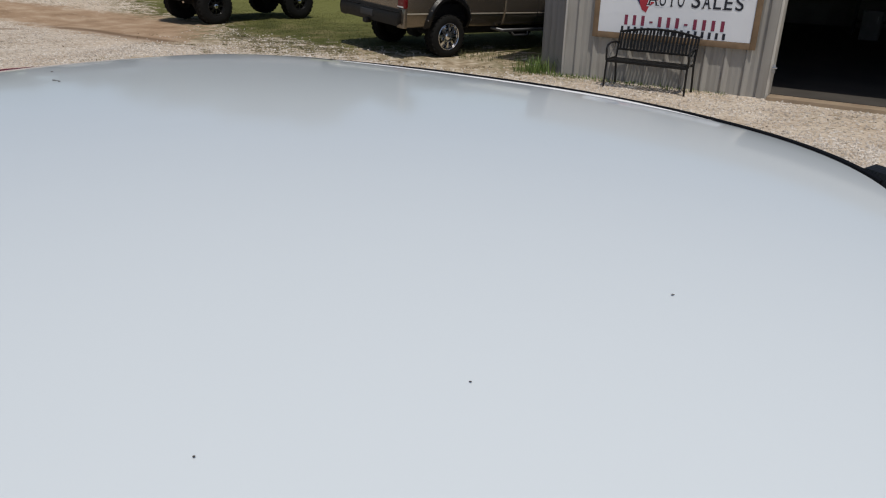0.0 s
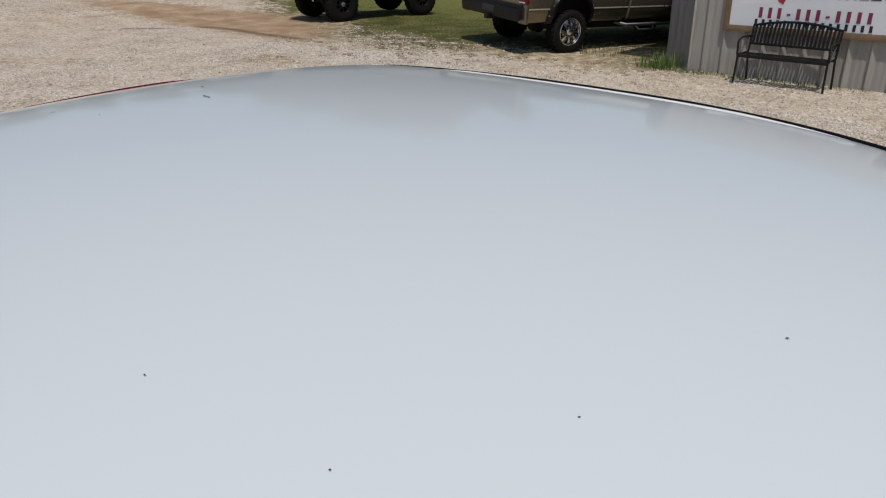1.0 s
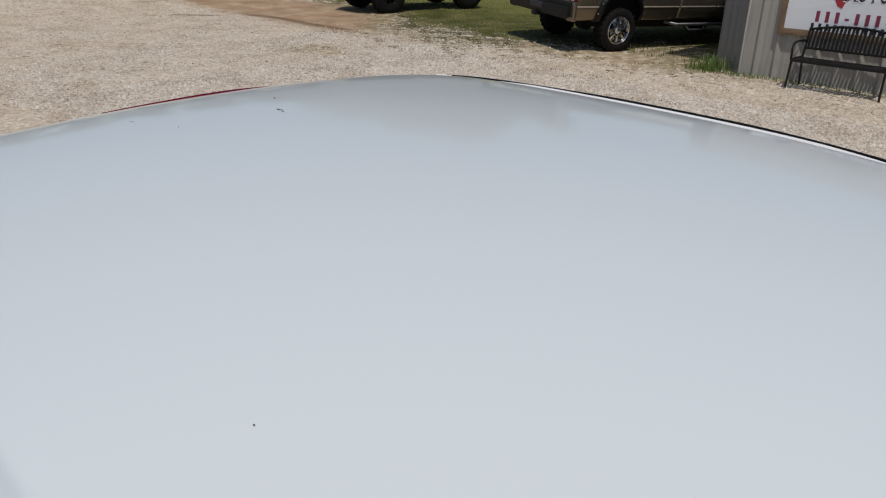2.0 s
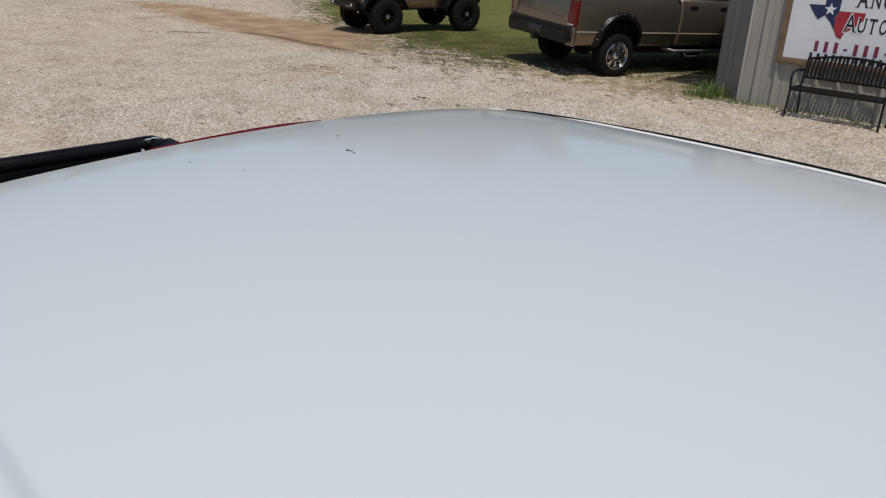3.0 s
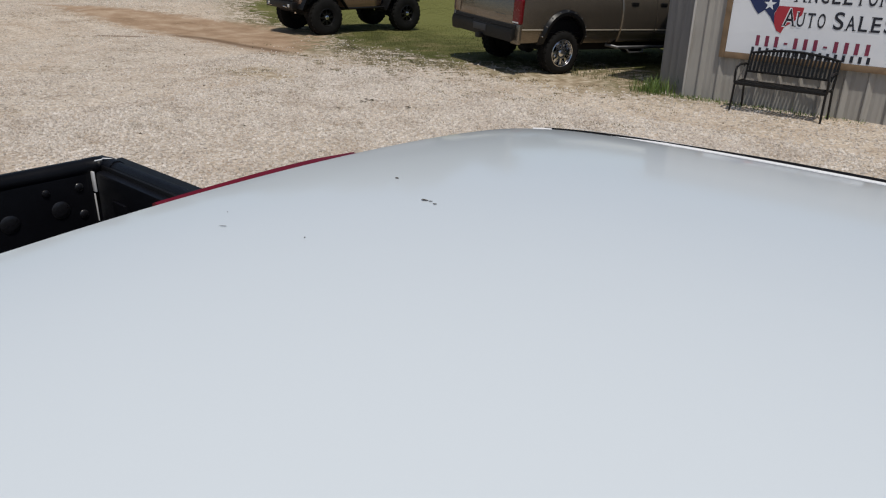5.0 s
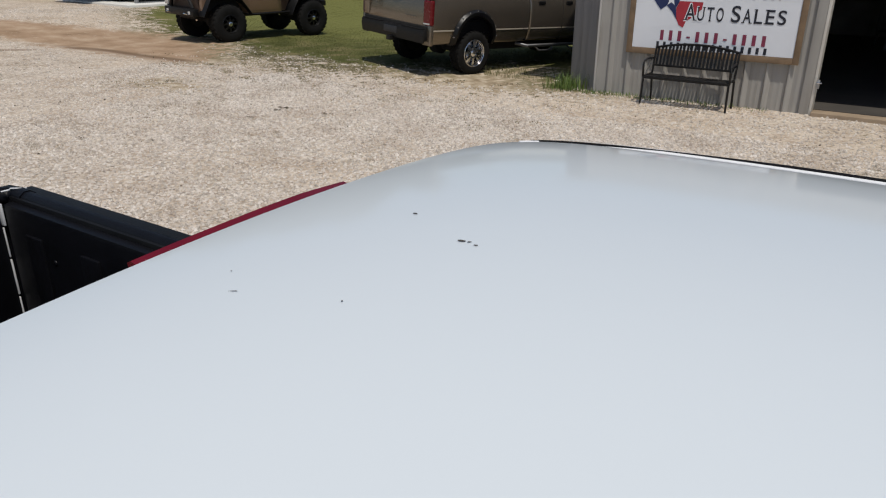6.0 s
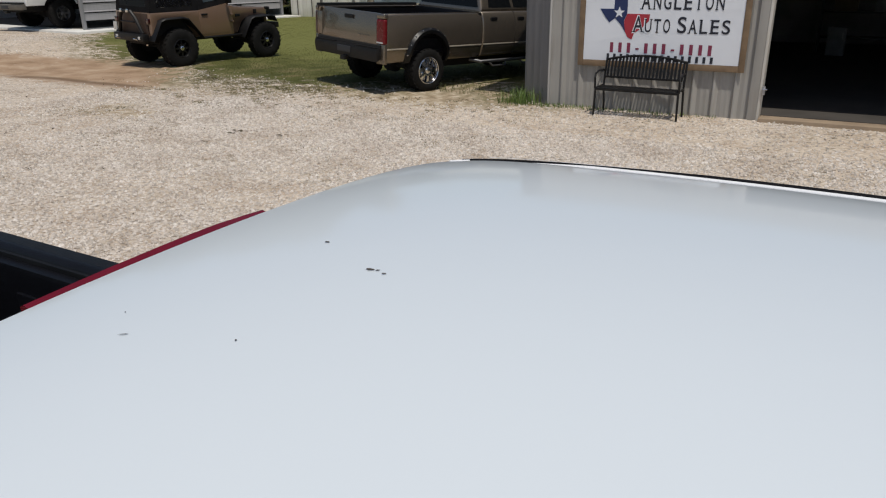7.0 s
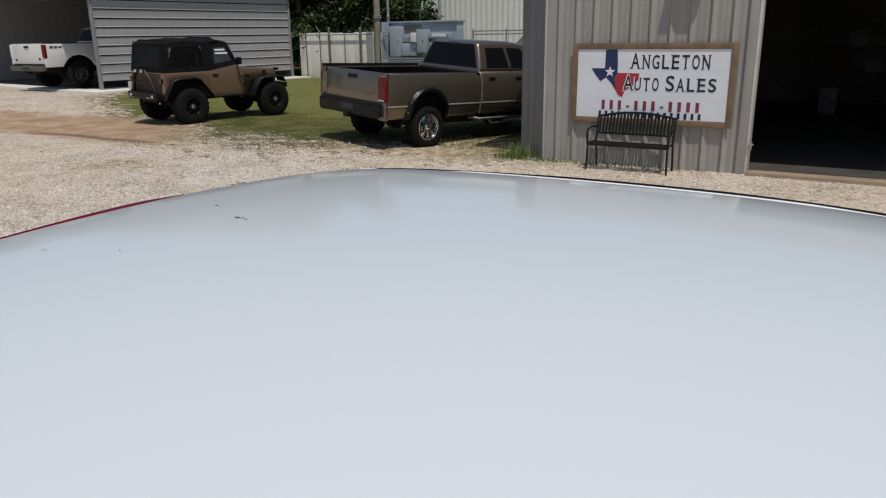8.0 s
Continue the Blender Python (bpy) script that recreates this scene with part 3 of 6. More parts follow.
    part("cab_body", slab(body, -W, W, cz, (cowl, cowl + 0.5), lambda x, y, z: x - math.copysign(curve(z) + (0.10 * max(0, y - cowl - 0.4) if abs(x) > 0.3 else 0), x), P.get("cab_round", 0.025) * 0.8, 4), paint, root)
    if P.get("greenhouse", True):
        top = P["cab_top"]

        def gx(z):
            t = max(0.0, (z - belt) / (roof - belt))
            return W - curve(belt) - 0.015 - 0.20 * t - 0.05 * t * t

        gl = [(b + 0.03, belt - 0.02), (b + 0.15, roof - 0.06), (b + 0.24, roof - 0.01), (top - 0.5, roof), (top, roof - 0.04), (cowl, belt - 0.02)]
        part("cab_roof", slab(gl, -1.0, 1.0, [belt + (roof - belt) * k / 6 for k in range(1, 6)], (), lambda x, y, z: math.copysign(gx(z) - 1.0 + abs(x), x), P.get("cab_round", 0.03), 4), paint, root)

        def rear_y(z):
            return b + 0.03 + 0.12 * (z - belt + 0.02) / (roof - 0.06 - belt + 0.02)

        def pane(outline, s, name_="side_window"):
            bm = slab(outline, 0, 0.012, [belt + (roof - belt) * k / 6 for k in range(1, 6)])
            for v in bm.verts:
                v.co.x = s * (gx(v.co.z) + (0.004 if v.co.x > 0.006 else -0.01))
            return part(name_, bm, M["glass_dark"], root, "dark tinted glass")

        for s in (1, -1):
            for o in P["windows"]:
                pane(o, s)
        zl, zh = belt + P.get("glass_up", 0.06), roof - P.get("glass_drop", 0.11)
        bm = bmesh.new()
        gi = P.get("glass_in", 0.08)
        ring_loft(bm, [[(q * (gx(z) - i_), rear_y(z) + d, z) for q, z, i_ in ((-1, zl, gi), (1, zl, gi), (1, zh, gi + 0.02), (-1, zh, gi + 0.02))] for d in (-0.008, 0.02)])
        part("rear_window", bm, M["glass_dark"], root, "dark tinted rear glass")
        part("brake_light", boxed(-0.12, 0.12, rear_y(roof - 0.06) - 0.015, rear_y(roof - 0.06) + 0.03, roof - 0.085, roof - 0.04, 0.008), M["tail_dark"], root)
        wy = [(top - 0.02 + (cowl - top) * t, roof - 0.07 + (belt + 0.03 - roof + 0.07) * t) for t in (0.04, 0.96)]
        bm = bmesh.new()
        ring_loft(bm, [[(x * (gx(z) - 0.06), y + d + 0.02, z + d) for x in (-1, 1) for (y, z) in (wy[0],)] + [(x * (gx(z) - 0.06), y + d + 0.02, z + d) for x in (1, -1) for (y, z) in (wy[1],)] for d in (0.0, 0.012)])
        part("windscreen", bm, M["glass_dark"], root)
    for s in (1, -1):
        zh_ = belt - 0.14
        for y in P["handles"]:
            xx = s * (W - curve(zh_))
            part("door_handle", boxed(*sorted((xx - s * 0.005, xx + s * 0.028)), y - 0.085, y + 0.085, zh_ - 0.034, zh_ + 0.03, 0.0135), M["black_trim"], root, "dark door handle")
        for y in P["seams"]:
            bm = slab([(y - 0.004, sill + 0.01), (y + 0.004, sill + 0.01), (y + 0.004, belt - 0.01), (y - 0.004, belt - 0.01)], s * (W - 0.02), s * (W + 0.0015), cz, (), lambda x, y_, z: x - s * curve(z))
            part("door_seam", bm, M["under"], root)
        if P.get("trim"):
            for y0, y1 in zip([b + 0.04] + [q + 0.02 for q in P["seams"]], [q - 0.02 for q in P["seams"]] + [wb - R - 0.05]):
                part("side_moulding", boxed(*sorted((s * (W - curve(zt) - 0.004), s * (W - curve(zt) + 0.007))), y0, y1, zt - 0.011, zt + 0.011, 0.003), M["trim_light"], root)
        mz = belt + 0.12
        bm = boxed(*sorted((s * (W + 0.08), s * (W + 0.27))), cowl - 0.22, cowl - 0.12, mz - 0.12, mz + 0.13, 0.03)
        tube(bm, [(s * (W - 0.1), cowl - 0.14, mz - 0.05), (s * (W + 0.12), cowl - 0.16, mz - 0.03)], 0.022)
        part("wing_mirror", bm, M["black_trim"], root)
        part("head_light", boxed(*sorted((s * (W - 0.42), s * (W - 0.14))), nose - 0.02, nose + 0.045, hood - 0.26, hood - 0.1, 0.02), M["lamp_clear"], root)
    part("grille", boxed(-W + 0.45, W - 0.45, nose, nose + 0.05, hood - 0.32, hood - 0.08, 0.015), M["chrome"], root)
    part("front_bumper", boxed(-W + 0.02, W - 0.02, nose - 0.03, nose + 0.16, sill - 0.06, sill + 0.16, 0.04), P["bumper"], root)
    if P.get("decal"):
        part("badge", boxed(-W + 0.24, -W + 0.36, -a - 0.012, -a - 0.003, sill + 0.22, sill + 0.28, 0.003), M["sign_blue"], tg, "dark oval badge shape")
        part("badge", boxed(W - 0.36, W - 0.27, -a - 0.012, -a - 0.003, sill + 0.24, sill + 0.32, 0.003), M["black_trim"], tg, "small dark badge shape")
        for y0, y1, z0, z1 in ((-a + 0.20, -a + 0.34, rail - 0.17, rail - 0.08), (-a + 0.37, -a + 0.48, rail - 0.17, rail - 0.08), (-a + 0.51, -a + 0.66, rail - 0.155, rail - 0.095)):
            part("printed_bar", slab([(y0, z0), (y0 + 0.02, z1), (y1 + 0.02, z1), (y1, z0)], W - 0.06, W + 0.002, (), (), lambda x, y, z: x - curve(z)), M["seam_grey"], root, "dark printed decal")
    if P.get("flares"):
        for s in (1, -1):
            for yc in (0, wb):
                bm = bmesh.new()
                rings = []
                pts_o, pts_i = arch(yc, az, R + 0.07, 16, 184 - lift * 0.6, lift * 0.6 - 4), arch(yc, az, R - 0.03, 16, 184 - lift * 0.6, lift * 0.6 - 4)
                for (yo, zo), (yi, zi) in zip(pts_o, pts_i):
                    xo = W - curve(zo)
                    rings.append([(s * (xo - 0.03), yo, zo), (s * (xo + 0.012), yo, zo), (s * (xo + 0.06), (yo + yi) / 2, (zo + zi) / 2 + 0.01), (s * (xo + 0.055), yi, zi), (s * (xo - 0.06), yi, zi)])
                ring_loft(bm, rings)
                fl = part("fender_flare", bm, M["flare_black"], root, "black bolted wheel-arch flare")
                for yo, zo in arch(yc, az, R + 0.05, 8, 172, 8):
                    xo = W - curve(zo)
                    part("bolt", lathe(bmesh.new(), [(s * (xo + 0.02), 0.013), (s * (xo + 0.046), 0.012), (s * (xo + 0.05), 0.005)], steps=8, centre=(0, yo, zo)), M["chrome"], fl)
        for s in (1, -1):
            z = P.get("step_z", sill - 0.13)
            x = s * (W + 0.02)
            bm = tube(bmesh.new(), [(s * (W - 0.2), b - 0.12, z + 0.02), (x, b - 0.02, z), (x, wb - R - 0.18, z), (s * (W - 0.2), wb - R - 0.08, z + 0.02)], 0.032, 10)
            nb = part("step_bar", bm, M["step_steel"], root, "dull steel tubular side step")
            for y in (b + 0.45, b + 1.35):
                part("step", tube(bmesh.new(), [(x - s * 0.02, y - 0.25, z), (x + s * 0.05, y - 0.18, z - 0.09), (x + s * 0.05, y + 0.18, z - 0.09), (x - s * 0.02, y + 0.25, z)], 0.018), M["step_steel"], nb)
    add_wheels(root, [(s * (W - P["tw"] / 2 + (P.get("poke", 0.02) if s > 0 else P.get("poke_left", P.get("poke", 0.02)))), y) for y in (0, wb) for s in (1, -1)], wr, P["tw"], P["rim_r"], P["rim"], P["spokes"])
    return root


M["seal_black"] = surface("seal_black", (0.004, 0.004, 0.005), 0.6, 0.0, 0.1, 20.0, spec=0.15)
M["plate_dark"] = surface("plate_dark", (0.03, 0.031, 0.035), 0.5)
M["step_steel"] = surface("step_steel", (0.16, 0.16, 0.165), 0.45, 0.8, 0.2)
M["flare_black"] = surface("flare_black", (0.004, 0.004, 0.0045), 0.38, 0.0, 0.2, 8.0, 200.0, 0.15, spec=0.35)
M["trim_light"] = surface("trim_light", (0.52, 0.47, 0.39), 0.3, 0.3, 0.1)


def tilted(x, y, z, heading, roll, pitch, scale=1.0):
    """Heading to the left of +y; roll lowers the right side, pitch raises the nose; degrees."""
    h = radians(heading)
    f = Vector((-math.sin(h), math.cos(h), math.tan(radians(pitch)))).normalized()
    r = Vector((math.cos(h), math.sin(h), -math.tan(radians(roll))))
    u = r.cross(f).normalized()
    r = f.cross(u).normalized()
    return Matrix.Translation((x, y, z)) @ Matrix((r, f, u)).transposed().to_4x4() @ Matrix.Diagonal((scale, scale, scale, 1))


PAD = 0.375  # height of the made-up ground under the shed and the back yard
RAM = dict(W=1.04, a=1.04, b=1.36, rail=1.375, sill=0.54, belt=1.395, roof=1.965, wb=3.71, wr=0.382, tw=0.29, rim_r=0.235, rim=M["chrome"], spokes=8,
           paint=M["champagne"], bumper=M["black_metal"], cowl=3.31, hood=1.315, cab_top=2.91, flares=True, trim=True, poke=0.03, poke_left=-0.04,
           windows=[[(1.62, 1.455), (1.68, 1.83), (2.20, 1.84), (2.26, 1.455)], [(2.34, 1.455), (2.30, 1.84), (2.70, 1.83), (3.04, 1.455)]],
           handles=[1.68, 2.46], seams=[2.29, 3.16], tlw=0.205, tld=0.07, liner=True, cap_left=0.05, round=0.03, cab_round=0.085, plain_gate=True, dark_left=True,
           shoulder=0.05, tuck=0.06, arch_r=0.465, arch_z=0.605, trim_z=0.79, bump_z=0.725, gate_z=0.30, gate_lean=0.045, step_z=0.47, bump_drop=0.15, bump_out=0.105, bump_end=0.08, rail_drop=0.2, rail_from=0.5, lamp_drop=0.085, lamp_out=0.018, lamp_round=0.034, glass_drop=0.07)
pickup("pickup_truck", tilted(-3.143 - 0.055 * math.cos(radians(17.6)), 0.615 + 0.055 * math.sin(radians(17.6)), 0.0465, -17.6, 2.9, -1.9), "champagne metallic pickup truck with black fender flares and chrome wheels", RAM, "parked vehicles")
FORD = dict(W=1.0, a=1.25, b=1.3, rail=1.54, sill=0.75, belt=1.6, roof=2.1, wb=3.9, wr=0.47, tw=0.27, rim_r=0.24, rim=M["rim_dark"], spokes=6,
            paint=M["ford_white"], bumper=M["bumper_dusty"], cowl=3.6, hood=1.5, cab_top=3.15, gap=0.2, round=0.03, tlw=0.14, decal=True, plain_left=True, cap=0.02, cap_mat=M["black_trim"], plain_gate=True,
            windows=[[(2.02, 1.66), (2.08, 1.98), (2.8, 1.98), (3.2, 1.66)]],
            handles=[2.1], seams=[3.4], glass_in=0.025, glass_drop=0.075, glass_up=0.0)
pickup("pickup_truck", tilted(-20.53, 4.82, PAD + 0.05, 0.5, 0, 0), "white pickup truck with a dusty bumper in the metal shed", FORD, "parked vehicles")


def jeep(m):
    root = thing("off_road_car", m, "bronze two-door off-road car with a black soft top and knobbly tyres", "off-road car", "parked vehicles")
    paint, W = M["bronze"], 0.76
    sill, belt = 0.62, 1.22
    r = 0.485
    lift = 24
    rear_cut = [(-0.57, sill), (-0.44, 1.02), (-0.33, 1.08), (0.13, 1.085), (0.27, 1.045), (0.57, sill)]
    front_cut = [(1.80, sill), (1.98, 0.95), (2.08, 0.98), (2.5, 0.98)]
    tub = [(-0.62, sill)] + rear_cut + [(1.52, sill), (1.52, belt + 0.02), (0.62, belt), (-0.62, belt)]
    part("tub", slab(tub, -W, W, (0.9, 1.05), (), None, 0.025), paint, root)
    nose = [(1.5, sill)] + front_cut + [(2.66, 0.98), (2.68, belt - 0.1), (2.6, belt - 0.03), (1.5, belt + 0.04)]
    part("bonnet", slab(nose, -W, W, (0.9, 1.05), (), lambda x, y, z: x * (1 - 0.28 * max(0, (y - 1.5) / 1.15)) if z > 0.95 else x * 0.75, 0.03), paint, root)
    part("grille", boxed(-0.5, 0.5, 2.62, 2.70, 0.78, belt - 0.12, 0.02), paint, root)
    part("scuttle", boxed(-W + 0.02, W - 0.02, 1.42, 1.56, belt, belt + 0.06, 0.02), paint, root)
    # the door, proud of the side, with its handle
    for s in (1, -1):
        x0, x1 = sorted((s * (W - 0.01), s * (W + 0.008)))
        d = part("door", slab([(0.60, 0.68), (0.60, belt + 0.0), (1.36, belt + 0.12), (1.44, belt), (1.44, 0.68)], x0, x1, (), (), None, 0.004), paint, root)
        part("door_handle", boxed(*sorted((s * (W + 0.004), s * (W + 0.03))), 0.66, 0.82, 1.10, 1.14, 0.008), M["black_trim"], d)
        part("hinge", boxed(*sorted((s * (W + 0.004), s * (W + 0.024))), 1.44, 1.53, 1.06, 1.10, 0.006), paint, d)
        part("hinge", boxed(*sorted((s * (W + 0.004), s * (W + 0.024))), 1.44, 1.53, 0.90, 0.94, 0.006), paint, d)
        part("side_step", tube(bmesh.new(), [(s * (W - 0.06), 0.55, 0.61), (s * (W - 0.01), 0.62, 0.60), (s * (W - 0.01), 1.72, 0.60), (s * (W - 0.06), 1.8, 0.61)], 0.026), M["black_metal"], root)
        part("side_vent", boxed(*sorted((s * (W - 0.06), s * (W + 0.004))), 1.60, 1.72, 1.02, 1.08, 0.006), M["black_trim"], root)
        part("bonnet_latch", boxed(*sorted((s * (W - 0.12), s * (W - 0.06))), 2.2, 2.26, 1.06, 1.16, 0.008), M["black_trim"], root)
        for line in ([(-0.66, 0.66), (-0.60, 0.78), (-0.44, 1.06), (-0.32, 1.10), (0.12, 1.11), (0.26, 1.07), (0.48, 0.80), (0.60, 0.64)], [(1.72, 0.58), (1.80, 0.74), (1.95, 0.98), (2.05, 1.02), (2.55, 1.03), (2.66, 1.0), (2.72, 0.90)]):
            bm = bmesh.new()
            rings = []
            for y, z in line:
                rings.append([(s * (W - 0.22), y, z), (s * (W + 0.13), y, z - 0.004), (s * (W + 0.155), y, z - 0.03), (s * (W + 0.14), y, z - 0.05), (s * (W - 0.22), y, z - 0.03)])
            ring_loft(bm, rings)
            part("fender_flare", bm, M["black_trim"], root, "faded black fender flare")
        part("tail_lamp", boxed(*sorted((s * (W - 0.13), s * (W - 0.01))), -0.67, -0.61, 0.98, 1.10, 0.012), M["tail_dark"], root)
        part("head_lamp", lathe(bmesh.new(), [(0, 0.09), (0.03, 0.085), (0.045, 0.04)], axis="z", steps=20), M["lamp_clear"], root).matrix_local = Matrix.Translation((s * 0.33, 2.69, 1.0)) @ Matrix.Rotation(-math.pi / 2, 4, "X")
        part("front_turn_lamp", boxed(*sorted((s * 0.52, s * 0.66)), 2.62, 2.7, 1.13, 1.2, 0.02), M["black_trim"], root)
        bm = boxed(*sorted((s * (W + 0.07), s * (W + 0.25))), 1.30, 1.37, belt + 0.13, belt + 0.30, 0.025)
        tube(bm, [(s * W, 1.40, belt + 0.1), (s * (W + 0.1), 1.35, belt + 0.18)], 0.015)
        part("wing_mirror", bm, M["black_trim"], root)
    part("tailgate", boxed(-0.66, 0.66, -0.645, -0.60, 0.68, belt - 0.02, 0.012), M["bronze_dull"], root, "dull rusty brown tailgate")
    # soft top: bowed canvas over hoops, with clear vinyl windows
    roof = 1.93

    def tx(z):
        return W - 0.01 - 0.10 * max(0.0, (z - belt) / (roof - belt))

    line = [(-0.535, roof - 0.06), (-0.47, roof + 0.0), (-0.2, roof + 0.03), (0.2, roof + 0.045), (0.52, roof + 0.015), (0.85, roof + 0.04), (1.12, roof - 0.005), (1.21, roof - 0.055)]
    bm = bmesh.new()
    rows = []
    for y, z in line:
        over = [(f * (W - 0.105), y, z - d) for f, d in ((-1, 0.07), (-0.94, 0.022), (-0.6, 0.004), (-0.2, 0), (0.2, 0), (0.6, 0.004), (0.94, 0.022), (1, 0.07))]
        rows.append(over + [(x * 0.985, y, q - 0.02) for x, y, q in over[::-1]])
    ring_loft(bm, rows)
    soft = part("soft_top", bm, M["canvas"], root, "faded black canvas soft top")
    rear_out = [(-W + 0.02, -0.605, belt + 0.004), (-W + 0.11, -0.525, roof - 0.055), (W - 0.11, -0.525, roof - 0.055), (W - 0.02, -0.605, belt + 0.004)]
    rear_in = [(-0.58, -0.592, belt + 0.12), (-0.53, -0.537, roof - 0.15), (0.53, -0.537, roof - 0.15), (0.58, -0.592, belt + 0.12)]

    def framed(outer, inner, push):
        """A sheet with an opening: outer and inner corners, pushed back for its thickness."""
        bm = bmesh.new()
        rows = [[bm.verts.new(Vector(p) + Vector(push) * k) for p in ring] for ring in (outer, inner) for k in (0, 1)]
        for p, q in ((0, 2), (3, 1), (1, 0), (2, 3)):
            for i in range(4):
                j = (i + 1) % 4
                bm.faces.new((rows[p][i], rows[p][j], rows[q][j], rows[q][i]))
        return bm

    part("rear_curtain", framed(rear_out, rear_in, (0, 0.014, 0)), M["canvas"], soft)
    for s in (1, -1):
        outer = [(-0.60, belt + 0.004), (-0.52, roof - 0.05), (0.70, roof - 0.035), (0.63, belt + 0.004)]
        inner = [(-0.43, belt + 0.10), (-0.37, roof - 0.15), (0.47, roof - 0.14), (0.47, belt + 0.10)]
        part("side_curtain", framed([(s * tx(z), y, z) for y, z in outer], [(s * (tx(z) + 0.004), y, z) for y, z in inner], (-s * 0.014, 0, 0)), M["canvas"], soft)
        seat = part("front_seat", boxed(s * 0.34 - 0.22, s * 0.34 + 0.22, 0.50, 0.66, belt - 0.2, 1.62, 0.06, Matrix.Rotation(radians(9), 4, "X"), 3), M["canvas"], root, "dark front seat")
        part("headrest", boxed(s * 0.34 - 0.12, s * 0.34 + 0.12, 0.44, 0.54, 1.62, 1.78, 0.04, None, 3), M["canvas"], seat)
    part("rear_seat", boxed(-0.5, 0.5, -0.32, -0.18, belt - 0.2, belt + 0.2, 0.05), M["canvas"], root, "dark rear bench seat")
    part("roll_bar", tube(bmesh.new(), [(-0.60, 0.40, belt), (-0.58, 0.40, 1.62), (-0.48, 0.40, 1.80), (0.48, 0.40, 1.80), (0.58, 0.40, 1.62), (0.60, 0.40, belt)], 0.035), M["black_metal"], root, "padded black roll bar")
    for s_ in (1, -1):
        part("roll_bar", tube(bmesh.new(), [(s_ * 0.5, 0.40, 1.79), (s_ * 0.52, -0.2, 1.6), (s_ * 0.55, -0.5, belt)], 0.03), M["black_metal"], root)
    for y, dz in ((-0.42, 0.012), (0.2, 0.04), (0.84, 0.05)):
        part("top_bow", tube(bmesh.new(), [(-0.6, y, roof + dz - 0.02), (-0.5, y, roof + dz - 0.002), (0.5, y, roof + dz - 0.002), (0.6, y, roof + dz - 0.02)], 0.014, 8), M["canvas"], soft)
    for s_ in (1, -1):
        part("corner_seam", tube(bmesh.new(), [(s_ * (W - 0.012), -0.595, belt + 0.02), (s_ * (W - 0.07), -0.52, roof - 0.1), (s_ * (W - 0.1), -0.48, roof - 0.02)], 0.011, 6), M["canvas"], soft)
    for s in (1, -1):
        def sheet(outline, mat, name_, off=0.006):
            bm = slab(outline, 0, 0.01, [belt + 0.1 * k for k in range(1, 8)])
            for v in bm.verts:
                v.co.x = s * (tx(v.co.z) + (off if v.co.x > 0.005 else off - 0.003))
            return part(name_, bm, mat, soft)
        sheet([(-0.43, belt + 0.10), (-0.37, roof - 0.15), (0.47, roof - 0.14), (0.47, belt + 0.10)], M["vinyl_tint"], "side_window", -0.004)
        door_top = slab([(0.60, belt + 0.004), (0.66, roof - 0.10), (1.16, roof - 0.06), (1.40, belt + 0.20), (1.36, belt + 0.10)], 0, 0.03, [belt + 0.1 * k for k in range(1, 8)])
        for v in door_top.verts:
            v.co.x = s * (tx(v.co.z) + (0.012 if v.co.x > 0.005 else -0.012))
        dt = part("door_top", door_top, M["canvas"], root, "black canvas half-door top")
        pane = slab([(0.76, belt + 0.16), (0.78, roof - 0.18), (1.10, roof - 0.16), (1.24, belt + 0.22)], 0, 0.012)
        for v in pane.verts:
            v.co.x = s * (tx(v.co.z) + (0.018 if v.co.x > 0.005 else 0.0))
        dw = part("door_window", pane, M["vinyl_clear"], dt, "hazy clear vinyl window")
        for k, (y0, y1, z0, z1) in enumerate(((0.82, 1.10, 1.68, 1.72), (0.82, 1.16, 1.60, 1.64))):
            bar_ = slab([(y0, z0), (y0, z1), (y1, z1), (y1, z0)], 0, 0.01)
            for v in bar_.verts:
                v.co.x = s * (tx(v.co.z) + (0.021 if v.co.x > 0.005 else 0.01))
            part("printed_bar", bar_, M["banner"], dw, "pale unreadable sticker line")
    zl, zh = belt + 0.12, roof - 0.12
    bm = bmesh.new()
    ring_loft(bm, [[(-0.59, -0.592 + d, zl), (0.59, -0.592 + d, zl), (0.54, -0.530 + d, zh), (-0.54, -0.530 + d, zh)] for d in (0.0, 0.006)])
    part("rear_window", bm, M["vinyl_dark"], soft, "dark vinyl rear window")
    bm = bmesh.new()
    ring_loft(bm, [[(-0.66, 1.47 + d, belt + 0.07), (0.66, 1.47 + d, belt + 0.07), (0.6, 1.22 + d, roof - 0.06), (-0.6, 1.22 + d, roof - 0.06)] for d in (0.0, 0.03)])
    ws = part("windscreen_frame", bm, paint, root)
    bm = bmesh.new()
    ring_loft(bm, [[(-0.60, 1.448 + d, belt + 0.14), (0.60, 1.448 + d, belt + 0.14), (0.55, 1.25 + d, roof - 0.12), (-0.55, 1.25 + d, roof - 0.12)] for d in (-0.01, 0.055)])
    part("windscreen", bm, M["glass_dark"], ws)
    # rear bumper with hitch, lamps and a swing-out carrier
    bp = part("rear_bumper", boxed(-0.66, 0.66, -0.80, -0.64, 0.60, 0.77, 0.025), M["black_metal"], root, "black steel rear bumper")
    for x in (-0.4, 0.4):
        part("shackle", tube(bmesh.new(), [(x - 0.03, -0.79, 0.64), (x - 0.03, -0.87, 0.67), (x + 0.03, -0.87, 0.67), (x + 0.03, -0.79, 0.64)], 0.013), M["chrome"], bp)
